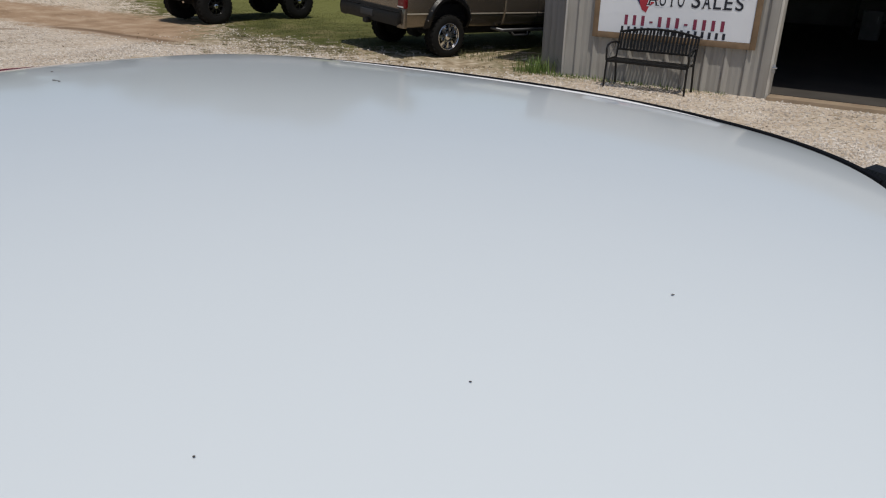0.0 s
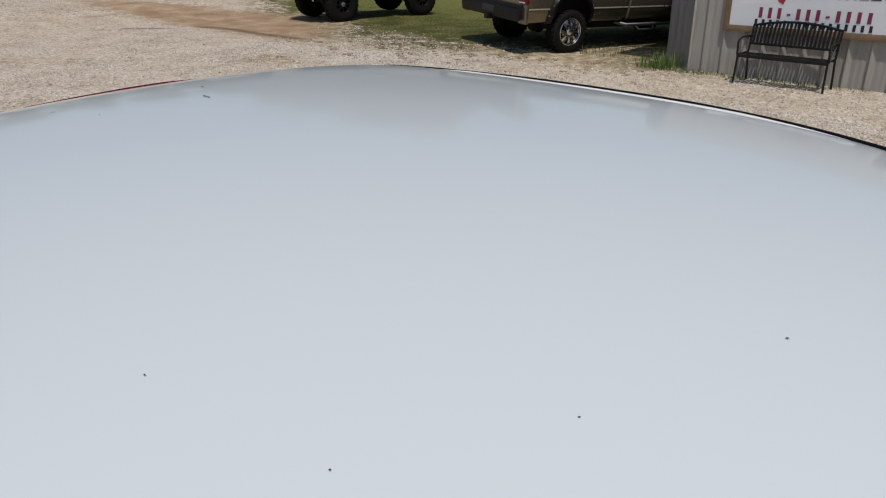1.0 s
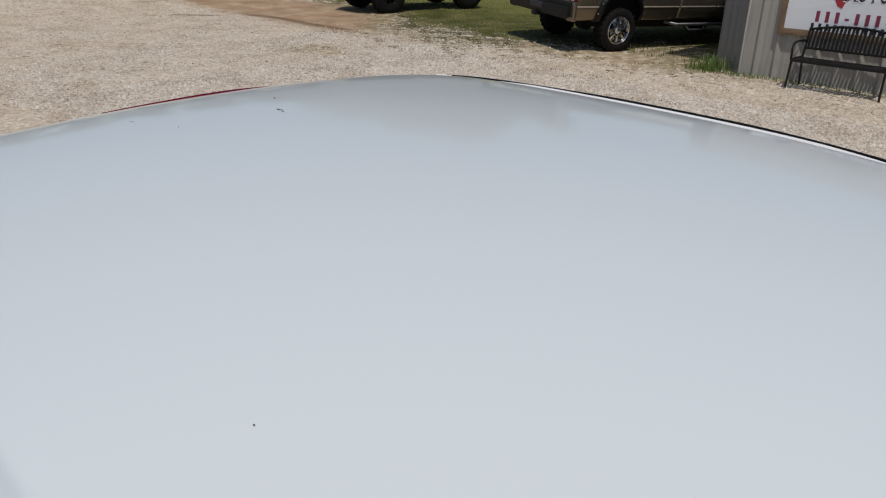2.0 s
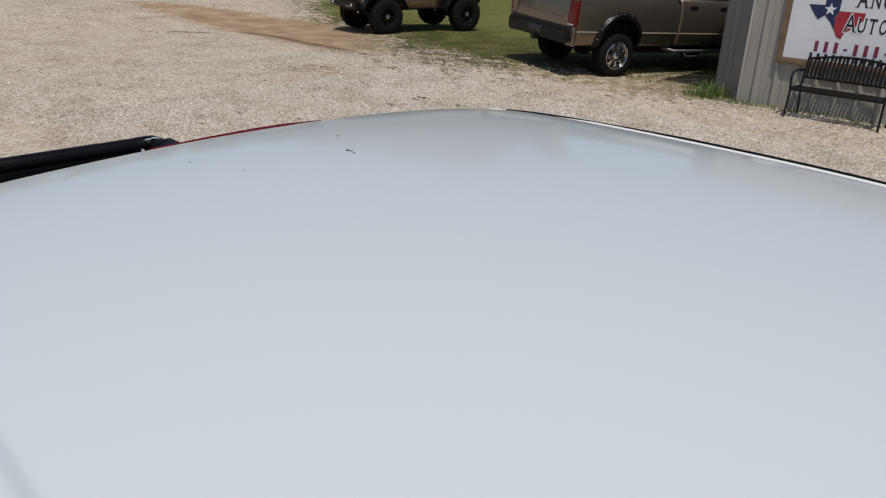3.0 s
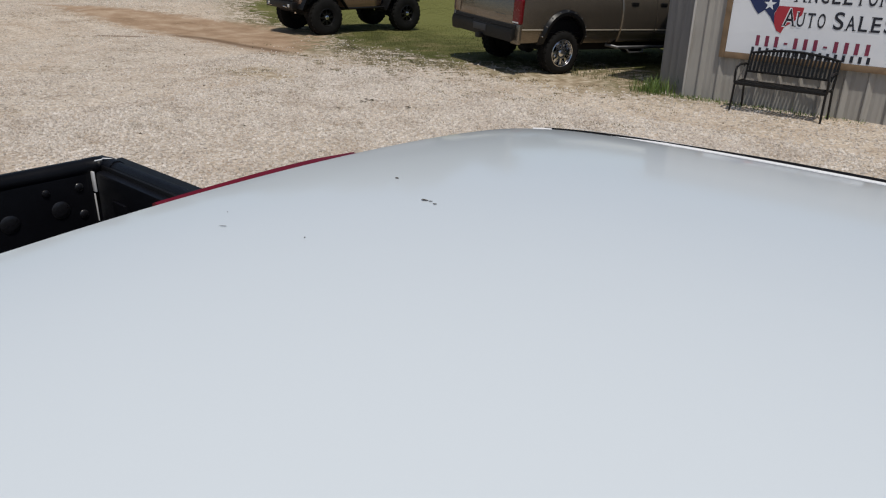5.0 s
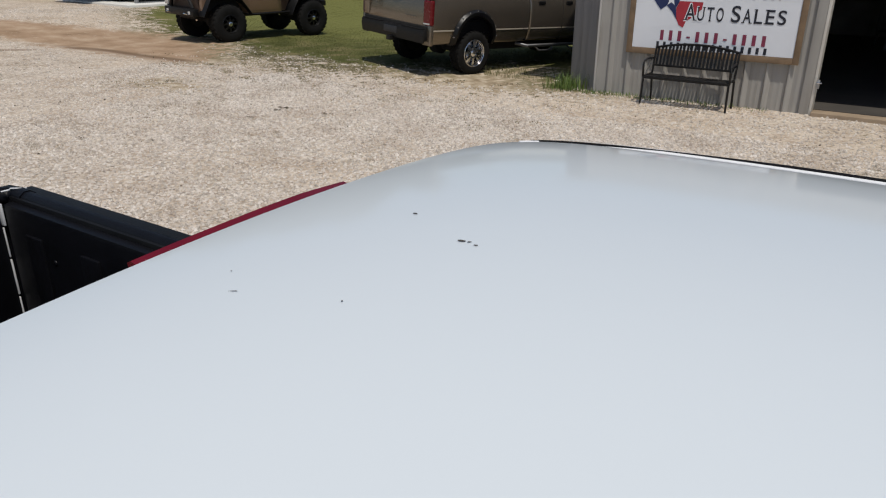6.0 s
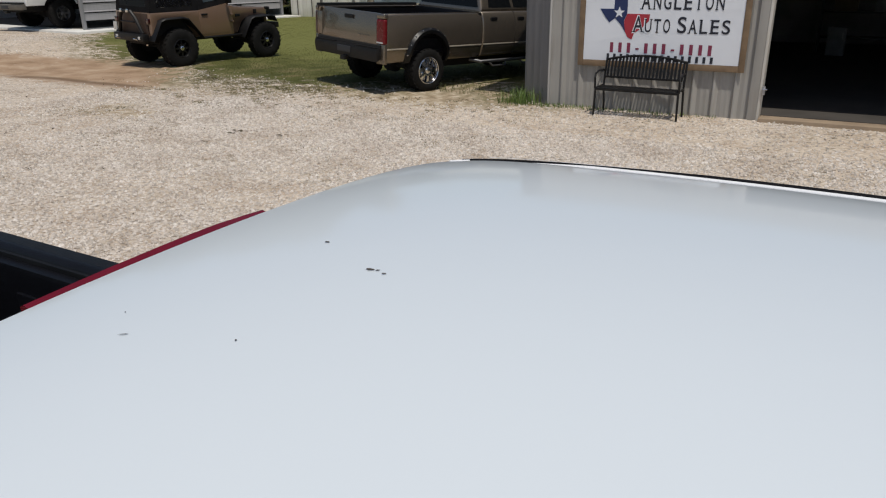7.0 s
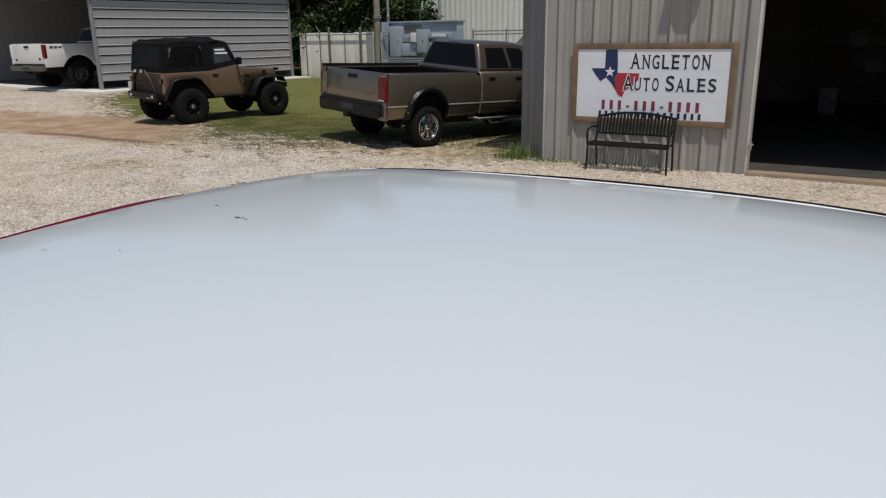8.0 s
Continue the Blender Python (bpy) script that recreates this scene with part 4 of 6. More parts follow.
    for x in (-0.5, 0.5):
        part("bumper_lamp", boxed(x - 0.04, x + 0.04, -0.815, -0.79, 0.65, 0.72, 0.01), M["lamp_clear"], bp)
    bm = tube(bmesh.new(), [(-0.5, -0.70, 0.77), (-0.34, -0.74, 1.1), (-0.2, -0.75, 1.24), (0.2, -0.75, 1.24), (0.34, -0.74, 1.1), (0.5, -0.70, 0.77)], 0.042)
    tube(bm, [(-0.3, -0.75, 1.02), (0.3, -0.75, 1.02)], 0.02)
    part("tyre_carrier", bm, M["black_metal"], root, "black tubular spare-wheel carrier")
    for x in (-0.14, 0.14):
        part("carrier_lamp", boxed(x - 0.05, x + 0.05, -0.82, -0.77, 1.22, 1.30, 0.015), M["chrome"], root)
    part("number_plate", boxed(-0.80, -0.66, -0.70, -0.675, 0.80, 0.98, 0.006), M["lamp_clear"], root, "pale plain number plate")
    part("front_bumper", boxed(-0.70, 0.70, 2.78, 2.92, 0.68, 0.82, 0.025), M["black_metal"], root)
    part("inner_arch", boxed(-0.58, 0.58, -0.56, 0.56, 0.70, 1.04), M["under"], root)
    part("inner_arch", boxed(-0.46, 0.46, 1.75, 2.55, 0.66, 1.0), M["under"], root)
    part("chassis", boxed(-0.36, 0.36, -0.6, 2.75, 0.52, 0.76, 0.01), M["under"], root)
    for y in (0, 2.37):
        bm = tube(bmesh.new(), [(-0.7, y, 0.42), (0.7, y, 0.42)], 0.05)
        lathe(bm, [(-0.13, 0.05), (-0.08, 0.13), (0.08, 0.13), (0.13, 0.05)], centre=(0.05, y, 0.42), steps=14)
        part("axle", bm, M["under"], root)
        for s in (1, -1):
            part("shock_absorber", tube(bmesh.new(), [(s * 0.45, y - 0.12, 0.4), (s * 0.42, y - 0.16, 0.85)], 0.03), M["chrome"], root)
    add_wheels(root, [(s * 0.76, y) for y in (0, 2.37) for s in (1, -1)], 0.425, 0.30, 0.2, M["rim_black"], 8, M["chrome"])
    return root


M["vinyl_clear"] = surface("vinyl_clear", (0.05, 0.065, 0.075), 0.15, 0.0, 0.3, 6.0, spec=0.8)
jeep(tilted(-10.26, 1.119, 0.03, -10.4, 1.2, 0.3, 1.033))


# ---- ground ----
def inside(poly, px, py):
    """Signed distance (positive inside) of many points to a polygon."""
    px, py = np.asarray(px), np.asarray(py)
    best, within = np.full(px.shape, 1e9), np.zeros(px.shape, bool)
    for (x0, y0), (x1, y1) in zip(poly, poly[1:] + poly[:1]):
        dx, dy = x1 - x0, y1 - y0
        t = np.clip(((px - x0) * dx + (py - y0) * dy) / (dx * dx + dy * dy), 0, 1)
        best = np.minimum(best, np.hypot(px - x0 - t * dx, py - y0 - t * dy))
        within ^= ((y0 > py) != (y1 > py)) & (px < dx * (py - y0) / (dy if abs(dy) > 1e-9 else 1e-9) + x0)
    return np.where(within, best, -best)


# lawn is drawn under the pickup too, to darken the shade there
GRASS = [(-7.5, -0.3), (-6.3, -0.2), (-5.3, -0.5), (-4.7, -0.8), (-4.2, -0.35), (-3.3, 0.05), (-2.55, 1.0), (-2.2, 2.3), (-1.5, 2.0), (-0.8, 0.9), (-0.3, 0.3), (0.2, 0.3), (0.5, 70), (-90, 70), (-90, 12), (-36, 8.0), (-28, 6.5), (-17.6, 4.9), (-15.4, 2.9), (-13.0, 1.75), (-12.0, 1.75), (-10.9, 1.65), (-9.4, 1.1), (-8.2, 0.35)]
DIRT = [(-18.5, -2.3), (-16, -0.8), (-14, 0.4), (-12.8, 1.4), (-10.8, 1.6), (-9.3, 1.0), (-8.1, 0.1), (-7.0, -1.3), (-7.4, -1.75), (-9.9, -1.95), (-12.7, -2.0), (-15, -2.3)]
STRAW = [(-8.6, 0.5), (-7.6, 0.1), (-6.3, -0.15), (-4.8, -0.7), (-3.8, -1.45), (-5.0, -1.75), (-6.3, -1.75), (-7.5, -1.6)]
# sunlit strip between pickup and shop shadows is put into this outline
SOIL = [(-4.25, -0.4), (-3.6, -1.0), (-2.4, -1.1), (-1.3, -1.0), (-0.35, -0.45), (0.05, 0.1), (-0.8, 0.8), (-1.7, 2.8), (-2.3, 2.6), (-2.6, 0.9), (-3.2, -0.1), (-3.9, -0.2)]


def height(x, y):
    x, y = np.asarray(x, float), np.asarray(y, float)
    z = 0.012 * np.sin(0.9 * x + 0.4 * y) * np.cos(0.7 * y - 0.2 * x) + 0.008 * np.sin(2.3 * x - 1.1) * np.sin(1.9 * y + 0.5)
    near = np.exp(-(((x + 3.2) / 2.6) ** 2 + ((y - 1.4) / 3.2) ** 2))
    h = radians(-17.6)
    lx = (x + 3.155) * math.cos(h) + (y - 0.577) * math.sin(h)
    ly = -(x + 3.155) * math.sin(h) + (y - 0.577) * math.cos(h)
    z = z * (1 - near) + near * (0.054 - 0.05 * lx - 0.033 * ly)
    q = np.maximum(np.clip((-x - 11.8) / 5.4, 0, 1), np.clip((y - 5.5) / 6.5, 0, 1))
    z = z + (PAD - 0.03) * q * q * (3 - 2 * q)
    z = z + 0.03 * np.exp(-(((x + 10.3) / 2.5) ** 2 + ((y - 2.2) / 3) ** 2))
    flat = np.clip((y + 0.8) / 0.8, 0, 1) * (x > 0.2)
    return z * (1 - flat) - 0.004


def stretch(lo, hi, step, reach, grow=1.35):
    mid = list(np.arange(lo, hi + 1e-6, step))
    out, d = [], step
    left, right = [lo], [hi]
    while abs(left[-1] - lo) < reach:
        d *= grow
        left.append(left[-1] - d)
        right.append(right[-1] + d)
    return np.array(left[:0:-1] + mid + right[1:])


def bare(x, y):
    """How bare a brown patch out in the gravel is."""
    return np.exp(-((x + 5.8) / 1.5) ** 2 - ((y + 3.6) / 0.85) ** 2)


def build_ground():
    xs, ys = stretch(-32, 10, 0.2, 1500), stretch(-14, 24, 0.2, 1500)
    gx, gy = np.meshgrid(xs, ys)
    gz = height(gx, gy)
    nx, ny = len(xs), len(ys)
    me = bpy.data.meshes.new("ground")
    idx = np.arange(nx * ny).reshape(ny, nx)
    faces = np.stack([idx[:-1, :-1], idx[:-1, 1:], idx[1:, 1:], idx[1:, :-1]], -1).reshape(-1, 4)
    me.from_pydata(np.stack([gx, gy, gz], -1).reshape(-1, 3).tolist(), [], faces.tolist())
    col = np.zeros((nx * ny, 4), np.float32)
    for k, (poly, soft) in enumerate(((GRASS, 1.35), (DIRT, 0.6), (SOIL, 0.6))):
        col[:, k] = np.clip(0.5 + inside(poly, gx.ravel(), gy.ravel()) / (2 * soft), 0, 1)
    col[:, 2] = np.maximum(col[:, 2], np.clip(0.48 + inside(STRAW, gx.ravel(), gy.ravel()) / 2.2, 0, 0.64))
    far = (np.abs(gx.ravel() + 8) > 60) | (gy.ravel() < -45)
    col[far, 0] = 1.0
    gxr, gyr = gx.ravel(), gy.ravel()
    # a bare brown patch out in the gravel
    col[:, 2] = np.maximum(col[:, 2], 0.62 * bare(gxr, gyr))
    # the rut has no dip: its shade is laid in as colour
    rut_shade_y = -1.66 + 0.02 * (gxr + 9) + 0.05 * np.sin(1.1 * gxr) + 0.03 * np.sin(2.9 * gxr)
    col[:, 3] = np.exp(-((gyr - rut_shade_y) / 0.17) ** 2) * np.clip((-gxr - 7.0) / 0.8, 0, 1) * np.clip((gxr + 12.8) / 1.5, 0, 1)
    # two short tyre marks further out, drawn only as darker streaks
    for xa, ya, xb, yb in ((-12.64, -3.3, -11.85, -2.44), (-14.68, -3.3, -14.7, -2.3)):
        t = np.clip(((gxr - xa) * (xb - xa) + (gyr - ya) * (yb - ya)) / ((xb - xa) ** 2 + (yb - ya) ** 2), 0, 1)
        gap = np.hypot(gxr - xa - t * (xb - xa), gyr - ya - t * (yb - ya))
        col[:, 3] = np.maximum(col[:, 3], 0.9 * np.exp(-(gap / 0.11) ** 2))
    att = me.color_attributes.new("zone", "FLOAT_COLOR", "POINT")
    att.data.foreach_set("color", col.ravel())
    me.materials.append(M["ground"])
    me.polygons.foreach_set("use_smooth", [True] * len(me.polygons))
    tagged(new("ground", me), "crushed limestone gravel lot with worn grass and a band of red dirt", "ground", kind="structure")


build_ground()


# ---- the shop ----
def ribbed(points_from, points_to, z0, z1, pitch=0.295, depth=0.038, minor=False, first=0.05):
    """A sheet of ribbed wall panel between two plan points; ribs stand out to the right of the way from first to second."""
    a, b = Vector((*points_from, 0)), Vector((*points_to, 0))
    d = (b - a).normalized()
    nrm = Vector((d.y, -d.x, 0))
    length = (b - a).length
    prof = [(0.0, 0.0)]
    s = first
    while s + 0.09 < length:
        prof += [(s - 0.006, 0.0), (s + 0.016, depth), (s + 0.034, depth), (s + 0.086, 0.0)]
        if minor:
            for q in (0.125, 0.205):
                if s + q + 0.03 < length:
                    prof += [(s + q, 0.0), (s + q + 0.008, 0.0028), (s + q + 0.022, 0.0028), (s + q + 0.03, 0.0)]
        s += pitch
    prof.append((length, 0.0))
    bm = bmesh.new()
    top = [[bm.verts.new(a + d * u + nrm * w + Vector((0, 0, z))) for u, w in prof] for z in (z0, z1)]
    back = [[bm.verts.new(a + d * u - nrm * 0.12 + Vector((0, 0, z))) for u, w in prof] for z in (z0, z1)]
    for i in range(len(prof) - 1):
        bm.faces.new((top[0][i], top[0][i + 1], top[1][i + 1], top[1][i]))
        bm.faces.new((back[0][i + 1], back[0][i], back[1][i], back[1][i + 1]))
        for k in (0, 1):
            bm.faces.new((top[k][i], back[k][i], back[k][i + 1], top[k][i + 1]))
    bm.faces.new((top[0][0], top[1][0], back[1][0], back[0][0]))
    bm.faces.new((top[0][-1], back[0][-1], back[1][-1], top[1][-1]))
    return bm


def setting(name, bm, mat, label, category, smooth=30.0):
    return tagged(mesh_object(name, bm, mat, smooth), label, category, kind="structure")


EAVE = 3.85
DOOR0, DOOR1, DOORTOP = 3.56, 7.2, 2.95
setting("wall_front_1", ribbed((0.335, 0), (DOOR0 - 0.16, 0), -0.05, EAVE, 0.294, 0.040, True, 0.186), M["siding"], "beige ribbed sheet-metal shop wall, streaked and dusty", "wall")
setting("wall_front_2", ribbed((DOOR0 - 0.16, 0.004), (DOOR1 + 0.16, 0.004), DOORTOP + 0.16, EAVE), M["siding"], "beige ribbed sheet-metal wall over the open door", "wall")
setting("wall_front_3", ribbed((DOOR1 + 0.16, 0), (10.5, 0), -0.05, EAVE), M["siding"], "beige ribbed sheet-metal shop wall", "wall")
setting("wall_corner", ribbed((-0.33, 0.50), (0.298, 0.02), -0.05, EAVE, 0.22, 0.004, False), M["corner_shade"], "grey sheet-metal corner panel with shade put into its colour", "wall")
setting("wall_west", ribbed((-0.33, 12), (-0.33, 0.51), -0.05, EAVE), M["siding"], "beige ribbed sheet-metal side wall", "wall")
setting("wall_east", ribbed((10.5, 0.02), (10.5, 12), -0.05, EAVE), M["siding"], "beige ribbed sheet-metal side wall", "wall")
setting("wall_north", ribbed((10.48, 12), (-0.28, 12), -0.05, EAVE), M["siding"], "beige ribbed sheet-metal back wall", "wall")
bm = boxed(0.301, 0.333, -0.02, 0.03, -0.05, EAVE, 0.006)
setting("trim_corner", bm, M["siding_trim"], "grey folded steel corner trim", "trim")
bm = bmesh.new()
ring_loft(bm, [[(x, -0.07, EAVE - 0.02), (x, 6.0, EAVE + 0.6), (x, 12.1, EAVE - 0.02), (x, 12.1, EAVE + 0.04), (x, 6.0, EAVE + 0.67), (x, -0.07, EAVE + 0.04)] for x in (-0.40, 10.6)])
setting("roof", bm, M["siding_trim"], "shallow grey sheet-metal gable roof", "roof")
bm = bmesh.new()
ring_loft(bm, [[(x, 0.14, EAVE - 0.1), (x, 6.0, EAVE - 0.1), (x, 11.86, EAVE - 0.1), (x, 11.86, EAVE - 0.06), (x, 6.0, EAVE - 0.06), (x, 0.14, EAVE - 0.06)] for x in (0.62, 10.36)])
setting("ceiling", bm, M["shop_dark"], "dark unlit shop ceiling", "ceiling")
setting("floor", boxed(0.62, 10.36, 0.14, 11.86, -0.1, 0.055, 0.0), M["shop_floor"], "dusty raised concrete shop floor, coloured dark for the unlit inside", "floor")
setting("door_sill", boxed(DOOR0 + 0.004, DOOR1 - 0.004, -0.13, 0.135, -0.1, 0.05, 0.012), M["sill_concrete"], "rust-stained concrete door sill", "sill")
for k, (x0, x1) in enumerate(((DOOR0 - 0.16, DOOR0 - 0.035), (DOOR1 + 0.035, DOOR1 + 0.16))):
    setting(f"trim_door_{k + 1}", boxed(x0, x1, -0.045, 0.12, -0.05, DOORTOP + 0.16, 0.006), M["siding"], "beige-grey steel door-jamb trim", "trim")
    xa, xb = (x1 + 0.001, x1 + 0.036) if k == 0 else (x0 - 0.036, x0 - 0.001)
    setting(f"door_jamb_{k + 1}", boxed(xa, xb, -0.05, 0.18, 0.0, DOORTOP, 0.004), M["jamb_white"], "weathered white door-jamb edge", "jamb")
setting("trim_door_3", boxed(DOOR0 - 0.03, DOOR1 + 0.03, -0.045, 0.12, DOORTOP + 0.002, DOORTOP + 0.155, 0.006), M["siding_trim"], "grey steel door-head trim", "trim")
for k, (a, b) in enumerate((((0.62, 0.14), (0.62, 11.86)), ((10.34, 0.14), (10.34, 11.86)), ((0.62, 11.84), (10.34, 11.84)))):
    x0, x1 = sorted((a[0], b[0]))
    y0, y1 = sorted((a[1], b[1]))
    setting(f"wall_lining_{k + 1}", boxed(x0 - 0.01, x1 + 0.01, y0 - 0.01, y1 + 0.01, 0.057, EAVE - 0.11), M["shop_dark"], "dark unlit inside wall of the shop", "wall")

latch = thing("door_latch", Matrix.Translation((3.585, -0.06, 0.43)), "small pale steel door latch on the jamb", "latch")
part("plate", boxed(-0.02, 0.02, -0.015, 0.01, -0.06, 0.06, 0.004), M["galvanized"], latch)
part("bolt", tube(bmesh.new(), [(-0.02, -0.02, 0.02), (0.05, -0.03, 0.02)], 0.009), M["chrome"], latch)

lamp = thing("wall_lamp", Matrix.Translation((2.72, -0.03, 3.30)), "grey metal flood lamp on a bracket, unlit", "wall lamp")
part("bracket", tube(bmesh.new(), [(0, 0, 0.05), (0, -0.12, 0.08), (0, -0.2, 0.02)], 0.016), M["galvanized"], lamp)
part("back_plate", boxed(-0.07, 0.07, -0.015, 0.0, -0.08, 0.12, 0.006), M["galvanized"], lamp)
part("lamp_head", boxed(-0.24, 0.24, -0.285, -0.195, -0.10, 0.14, 0.02, Matrix.Rotation(radians(-18), 4, "X")), M["steel_dull"], lamp)

# things deep in the shop
rack = thing("shelving_unit", pose(5.0, 9.6, 0.056), "dark steel shelving unit, half full", "shelf")
for x in (-1.4, 1.4):
    for y in (-0.25, 0.25):
        part("upright", boxed(x - 0.02, x + 0.02, y - 0.02, y + 0.02, 0, 2.2), M["black_metal"], rack)
for z in (0.35, 0.95, 1.55, 2.15):
    part("shelf_board", boxed(-1.42, 1.42, -0.27, 0.27, z - 0.015, z + 0.015, 0.004), M["black_metal"], rack)
for x, z, w, d, h, mt, lb in ((-0.9, 0.965, 0.5, 0.4, 0.4, "carton_brown", "brown cardboard box on the shelf"), (-0.1, 0.965, 0.35, 0.3, 0.25, "carton", "pale storage box on the shelf"), (0.8, 1.565, 0.6, 0.4, 0.3, "carton_brown", "brown cardboard box on the shelf"), (-0.5, 1.565, 0.4, 0.3, 0.35, "carton", "pale storage box on the shelf"), (0.5, 0.365, 0.5, 0.4, 0.45, "carton", "pale storage box on the shelf")):
    bx = thing("storage_box", pose(5.0 + x, 9.6, 0.056 + z), lb, "box", "boxes in the shop")
    part("carton", boxed(-w / 2, w / 2, -d / 2, d / 2, 0, h, 0.01), M[mt], bx)
    part("lid", boxed(-w / 2 - 0.01, w / 2 + 0.01, -d / 2 - 0.01, d / 2 + 0.01, h - 0.06, h + 0.008, 0.006), M[mt], bx)
cab = thing("appliance", pose(4.05, 8.6, 0.056), "pale metal cabinet standing in the dark shop", "cabinet")
part("body", boxed(-0.2, 0.2, -0.2, 0.2, 0.02, 0.66, 0.015), M["carton"], cab)
part("door", boxed(-0.185, 0.185, -0.222, -0.204, 0.06, 0.62, 0.01), M["carton"], cab)
part("handle", boxed(0.11, 0.13, -0.245, -0.222, 0.4, 0.55, 0.004), M["steel_dull"], cab)


# ---- sign on the front wall ----
def flat(points, thick=0.0012):
    bm = bmesh.new()
    f = bm.faces.new([bm.verts.new((x, 0, z)) for x, z in points])
    e = bmesh.ops.extrude_face_region(bm, geom=[f])
    bmesh.ops.translate(bm, vec=(0, -thick, 0), verts=[g for g in e["geom"] if isinstance(g, bmesh.types.BMVert)])
    return bm


def lettering(text, x0, x1, z0, z1, y, mat, parent, weight=0.010):
    cu = bpy.data.curves.new("words", "FONT")
    cu.body, cu.extrude, cu.offset = text, 0.0004, weight
    tmp = new("words", cu)
    dg = bpy.context.evaluated_depsgraph_get()
    dg.update()
    me = bpy.data.meshes.new_from_object(tmp.evaluated_get(dg))
    bpy.data.objects.remove(tmp)
    co = np.empty(len(me.vertices) * 3)
    me.vertices.foreach_get("co", co)
    co = co.reshape(-1, 3)
    lo, hi = co.min(0), co.max(0)
    out = np.stack([x0 + (co[:, 0] - lo[0]) / (hi[0] - lo[0]) * (x1 - x0), y - 0.0006 - co[:, 2], z0 + (co[:, 1] - lo[1]) / (hi[1] - lo[1]) * (z1 - z0)], 1)
    me.vertices.foreach_set("co", out.ravel())
    me.materials.clear()
    me.materials.append(mat)
    ob = new("lettering", me)
    ob.parent = parent
    return ob


SX0, SX1, SZ0, SZ1 = 0.90, 3.205, 0.75, 1.795
sign = thing("sign", Matrix.Translation((0, -0.036, 0)), "white printed vinyl banner on a brown timber frame", "sign")


def su(u):
    return SX0 + u * (SX1 - SX0)


def sv(v):
    return SZ1 - v * (SZ1 - SZ0)


part("backing_board", boxed(SX0 - 0.06, SX1 + 0.06, -0.018, -0.001, SZ0 - 0.06, SZ1 + 0.06), M["wood_frame"], sign, "brown plywood backing board")
for x0, x1, z0, z1 in ((SX0 - 0.085, SX0 - 0.004, SZ0 - 0.09, SZ1 + 0.09), (SX1 + 0.004, SX1 + 0.085, SZ0 - 0.09, SZ1 + 0.09), (SX0 - 0.003, SX1 + 0.003, SZ1 + 0.004, SZ1 + 0.09), (SX0 - 0.003, SX1 + 0.003, SZ0 - 0.09, SZ0 - 0.004)):
    part("frame_board", boxed(x0, x1, -0.04, -0.018, z0, z1, 0.004), M["wood_frame"], sign, "weathered brown timber")
bm = bmesh.new()
bmesh.ops.create_grid(bm, x_segments=80, y_segments=60, size=0.5)
for v in bm.verts:
    u, w = v.co.x + 0.5, v.co.y + 0.5
    v.co = (su(u), -0.026 - 0.0016 * math.sin(7 * u + 3 * w) * math.sin(5 * w + 1) - 0.0014 * math.exp(-((w - 0.93 + 0.18 * u + 0.03 * math.sin(9 * u)) / 0.03) ** 2) - 0.0012 * math.exp(-((w - 0.25 - 0.35 * u) / 0.035) ** 2), sv(1 - w))
banner = part("banner", bm, M["banner"], sign, "white vinyl banner")
YB = -0.0292


def on_banner(x, y):
    """Banner place from a sketch of 482 x 212 units."""
    return su((x - 186) / 478), sv((y - 157) / 218)


blue = [(280, 158), (318, 158), (321, 205), (321, 232), (312, 252), (318, 286), (301, 262), (283, 245), (266, 258), (252, 242), (234, 217), (279, 217)]
red = [(322, 231), (392, 232), (390, 252), (368, 274), (347, 289), (340, 308), (326, 301), (316, 282), (313, 252)]
for pts, mt in ((blue, "sign_blue"), (red, "sign_red")):
    ob = part("state_outline", flat([on_banner(*p) for p in pts]), M[mt], banner, smooth=0)
    ob.location.y = YB
cx, cz = on_banner(296, 228)
star = [(cx + (0.088 if k % 2 == 0 else 0.036) * math.sin(k * math.pi / 5), cz + (0.088 if k % 2 == 0 else 0.036) * math.cos(k * math.pi / 5)) for k in range(10)]
part("star", flat(star), M["banner"], banner, smooth=0).location.y = YB - 0.002

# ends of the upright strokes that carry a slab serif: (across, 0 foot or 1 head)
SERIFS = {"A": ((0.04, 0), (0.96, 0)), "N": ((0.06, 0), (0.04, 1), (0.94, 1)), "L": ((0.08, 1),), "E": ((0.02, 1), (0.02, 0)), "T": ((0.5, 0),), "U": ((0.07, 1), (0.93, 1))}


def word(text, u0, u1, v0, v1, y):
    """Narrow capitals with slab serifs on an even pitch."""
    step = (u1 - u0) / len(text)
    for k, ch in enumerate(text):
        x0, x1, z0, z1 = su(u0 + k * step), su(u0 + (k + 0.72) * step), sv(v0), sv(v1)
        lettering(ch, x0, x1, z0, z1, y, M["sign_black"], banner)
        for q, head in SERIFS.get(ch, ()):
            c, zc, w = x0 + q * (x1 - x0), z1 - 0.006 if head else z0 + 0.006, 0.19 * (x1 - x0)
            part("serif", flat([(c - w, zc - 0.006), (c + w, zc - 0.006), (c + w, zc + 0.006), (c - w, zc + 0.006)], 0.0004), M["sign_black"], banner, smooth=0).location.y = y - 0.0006


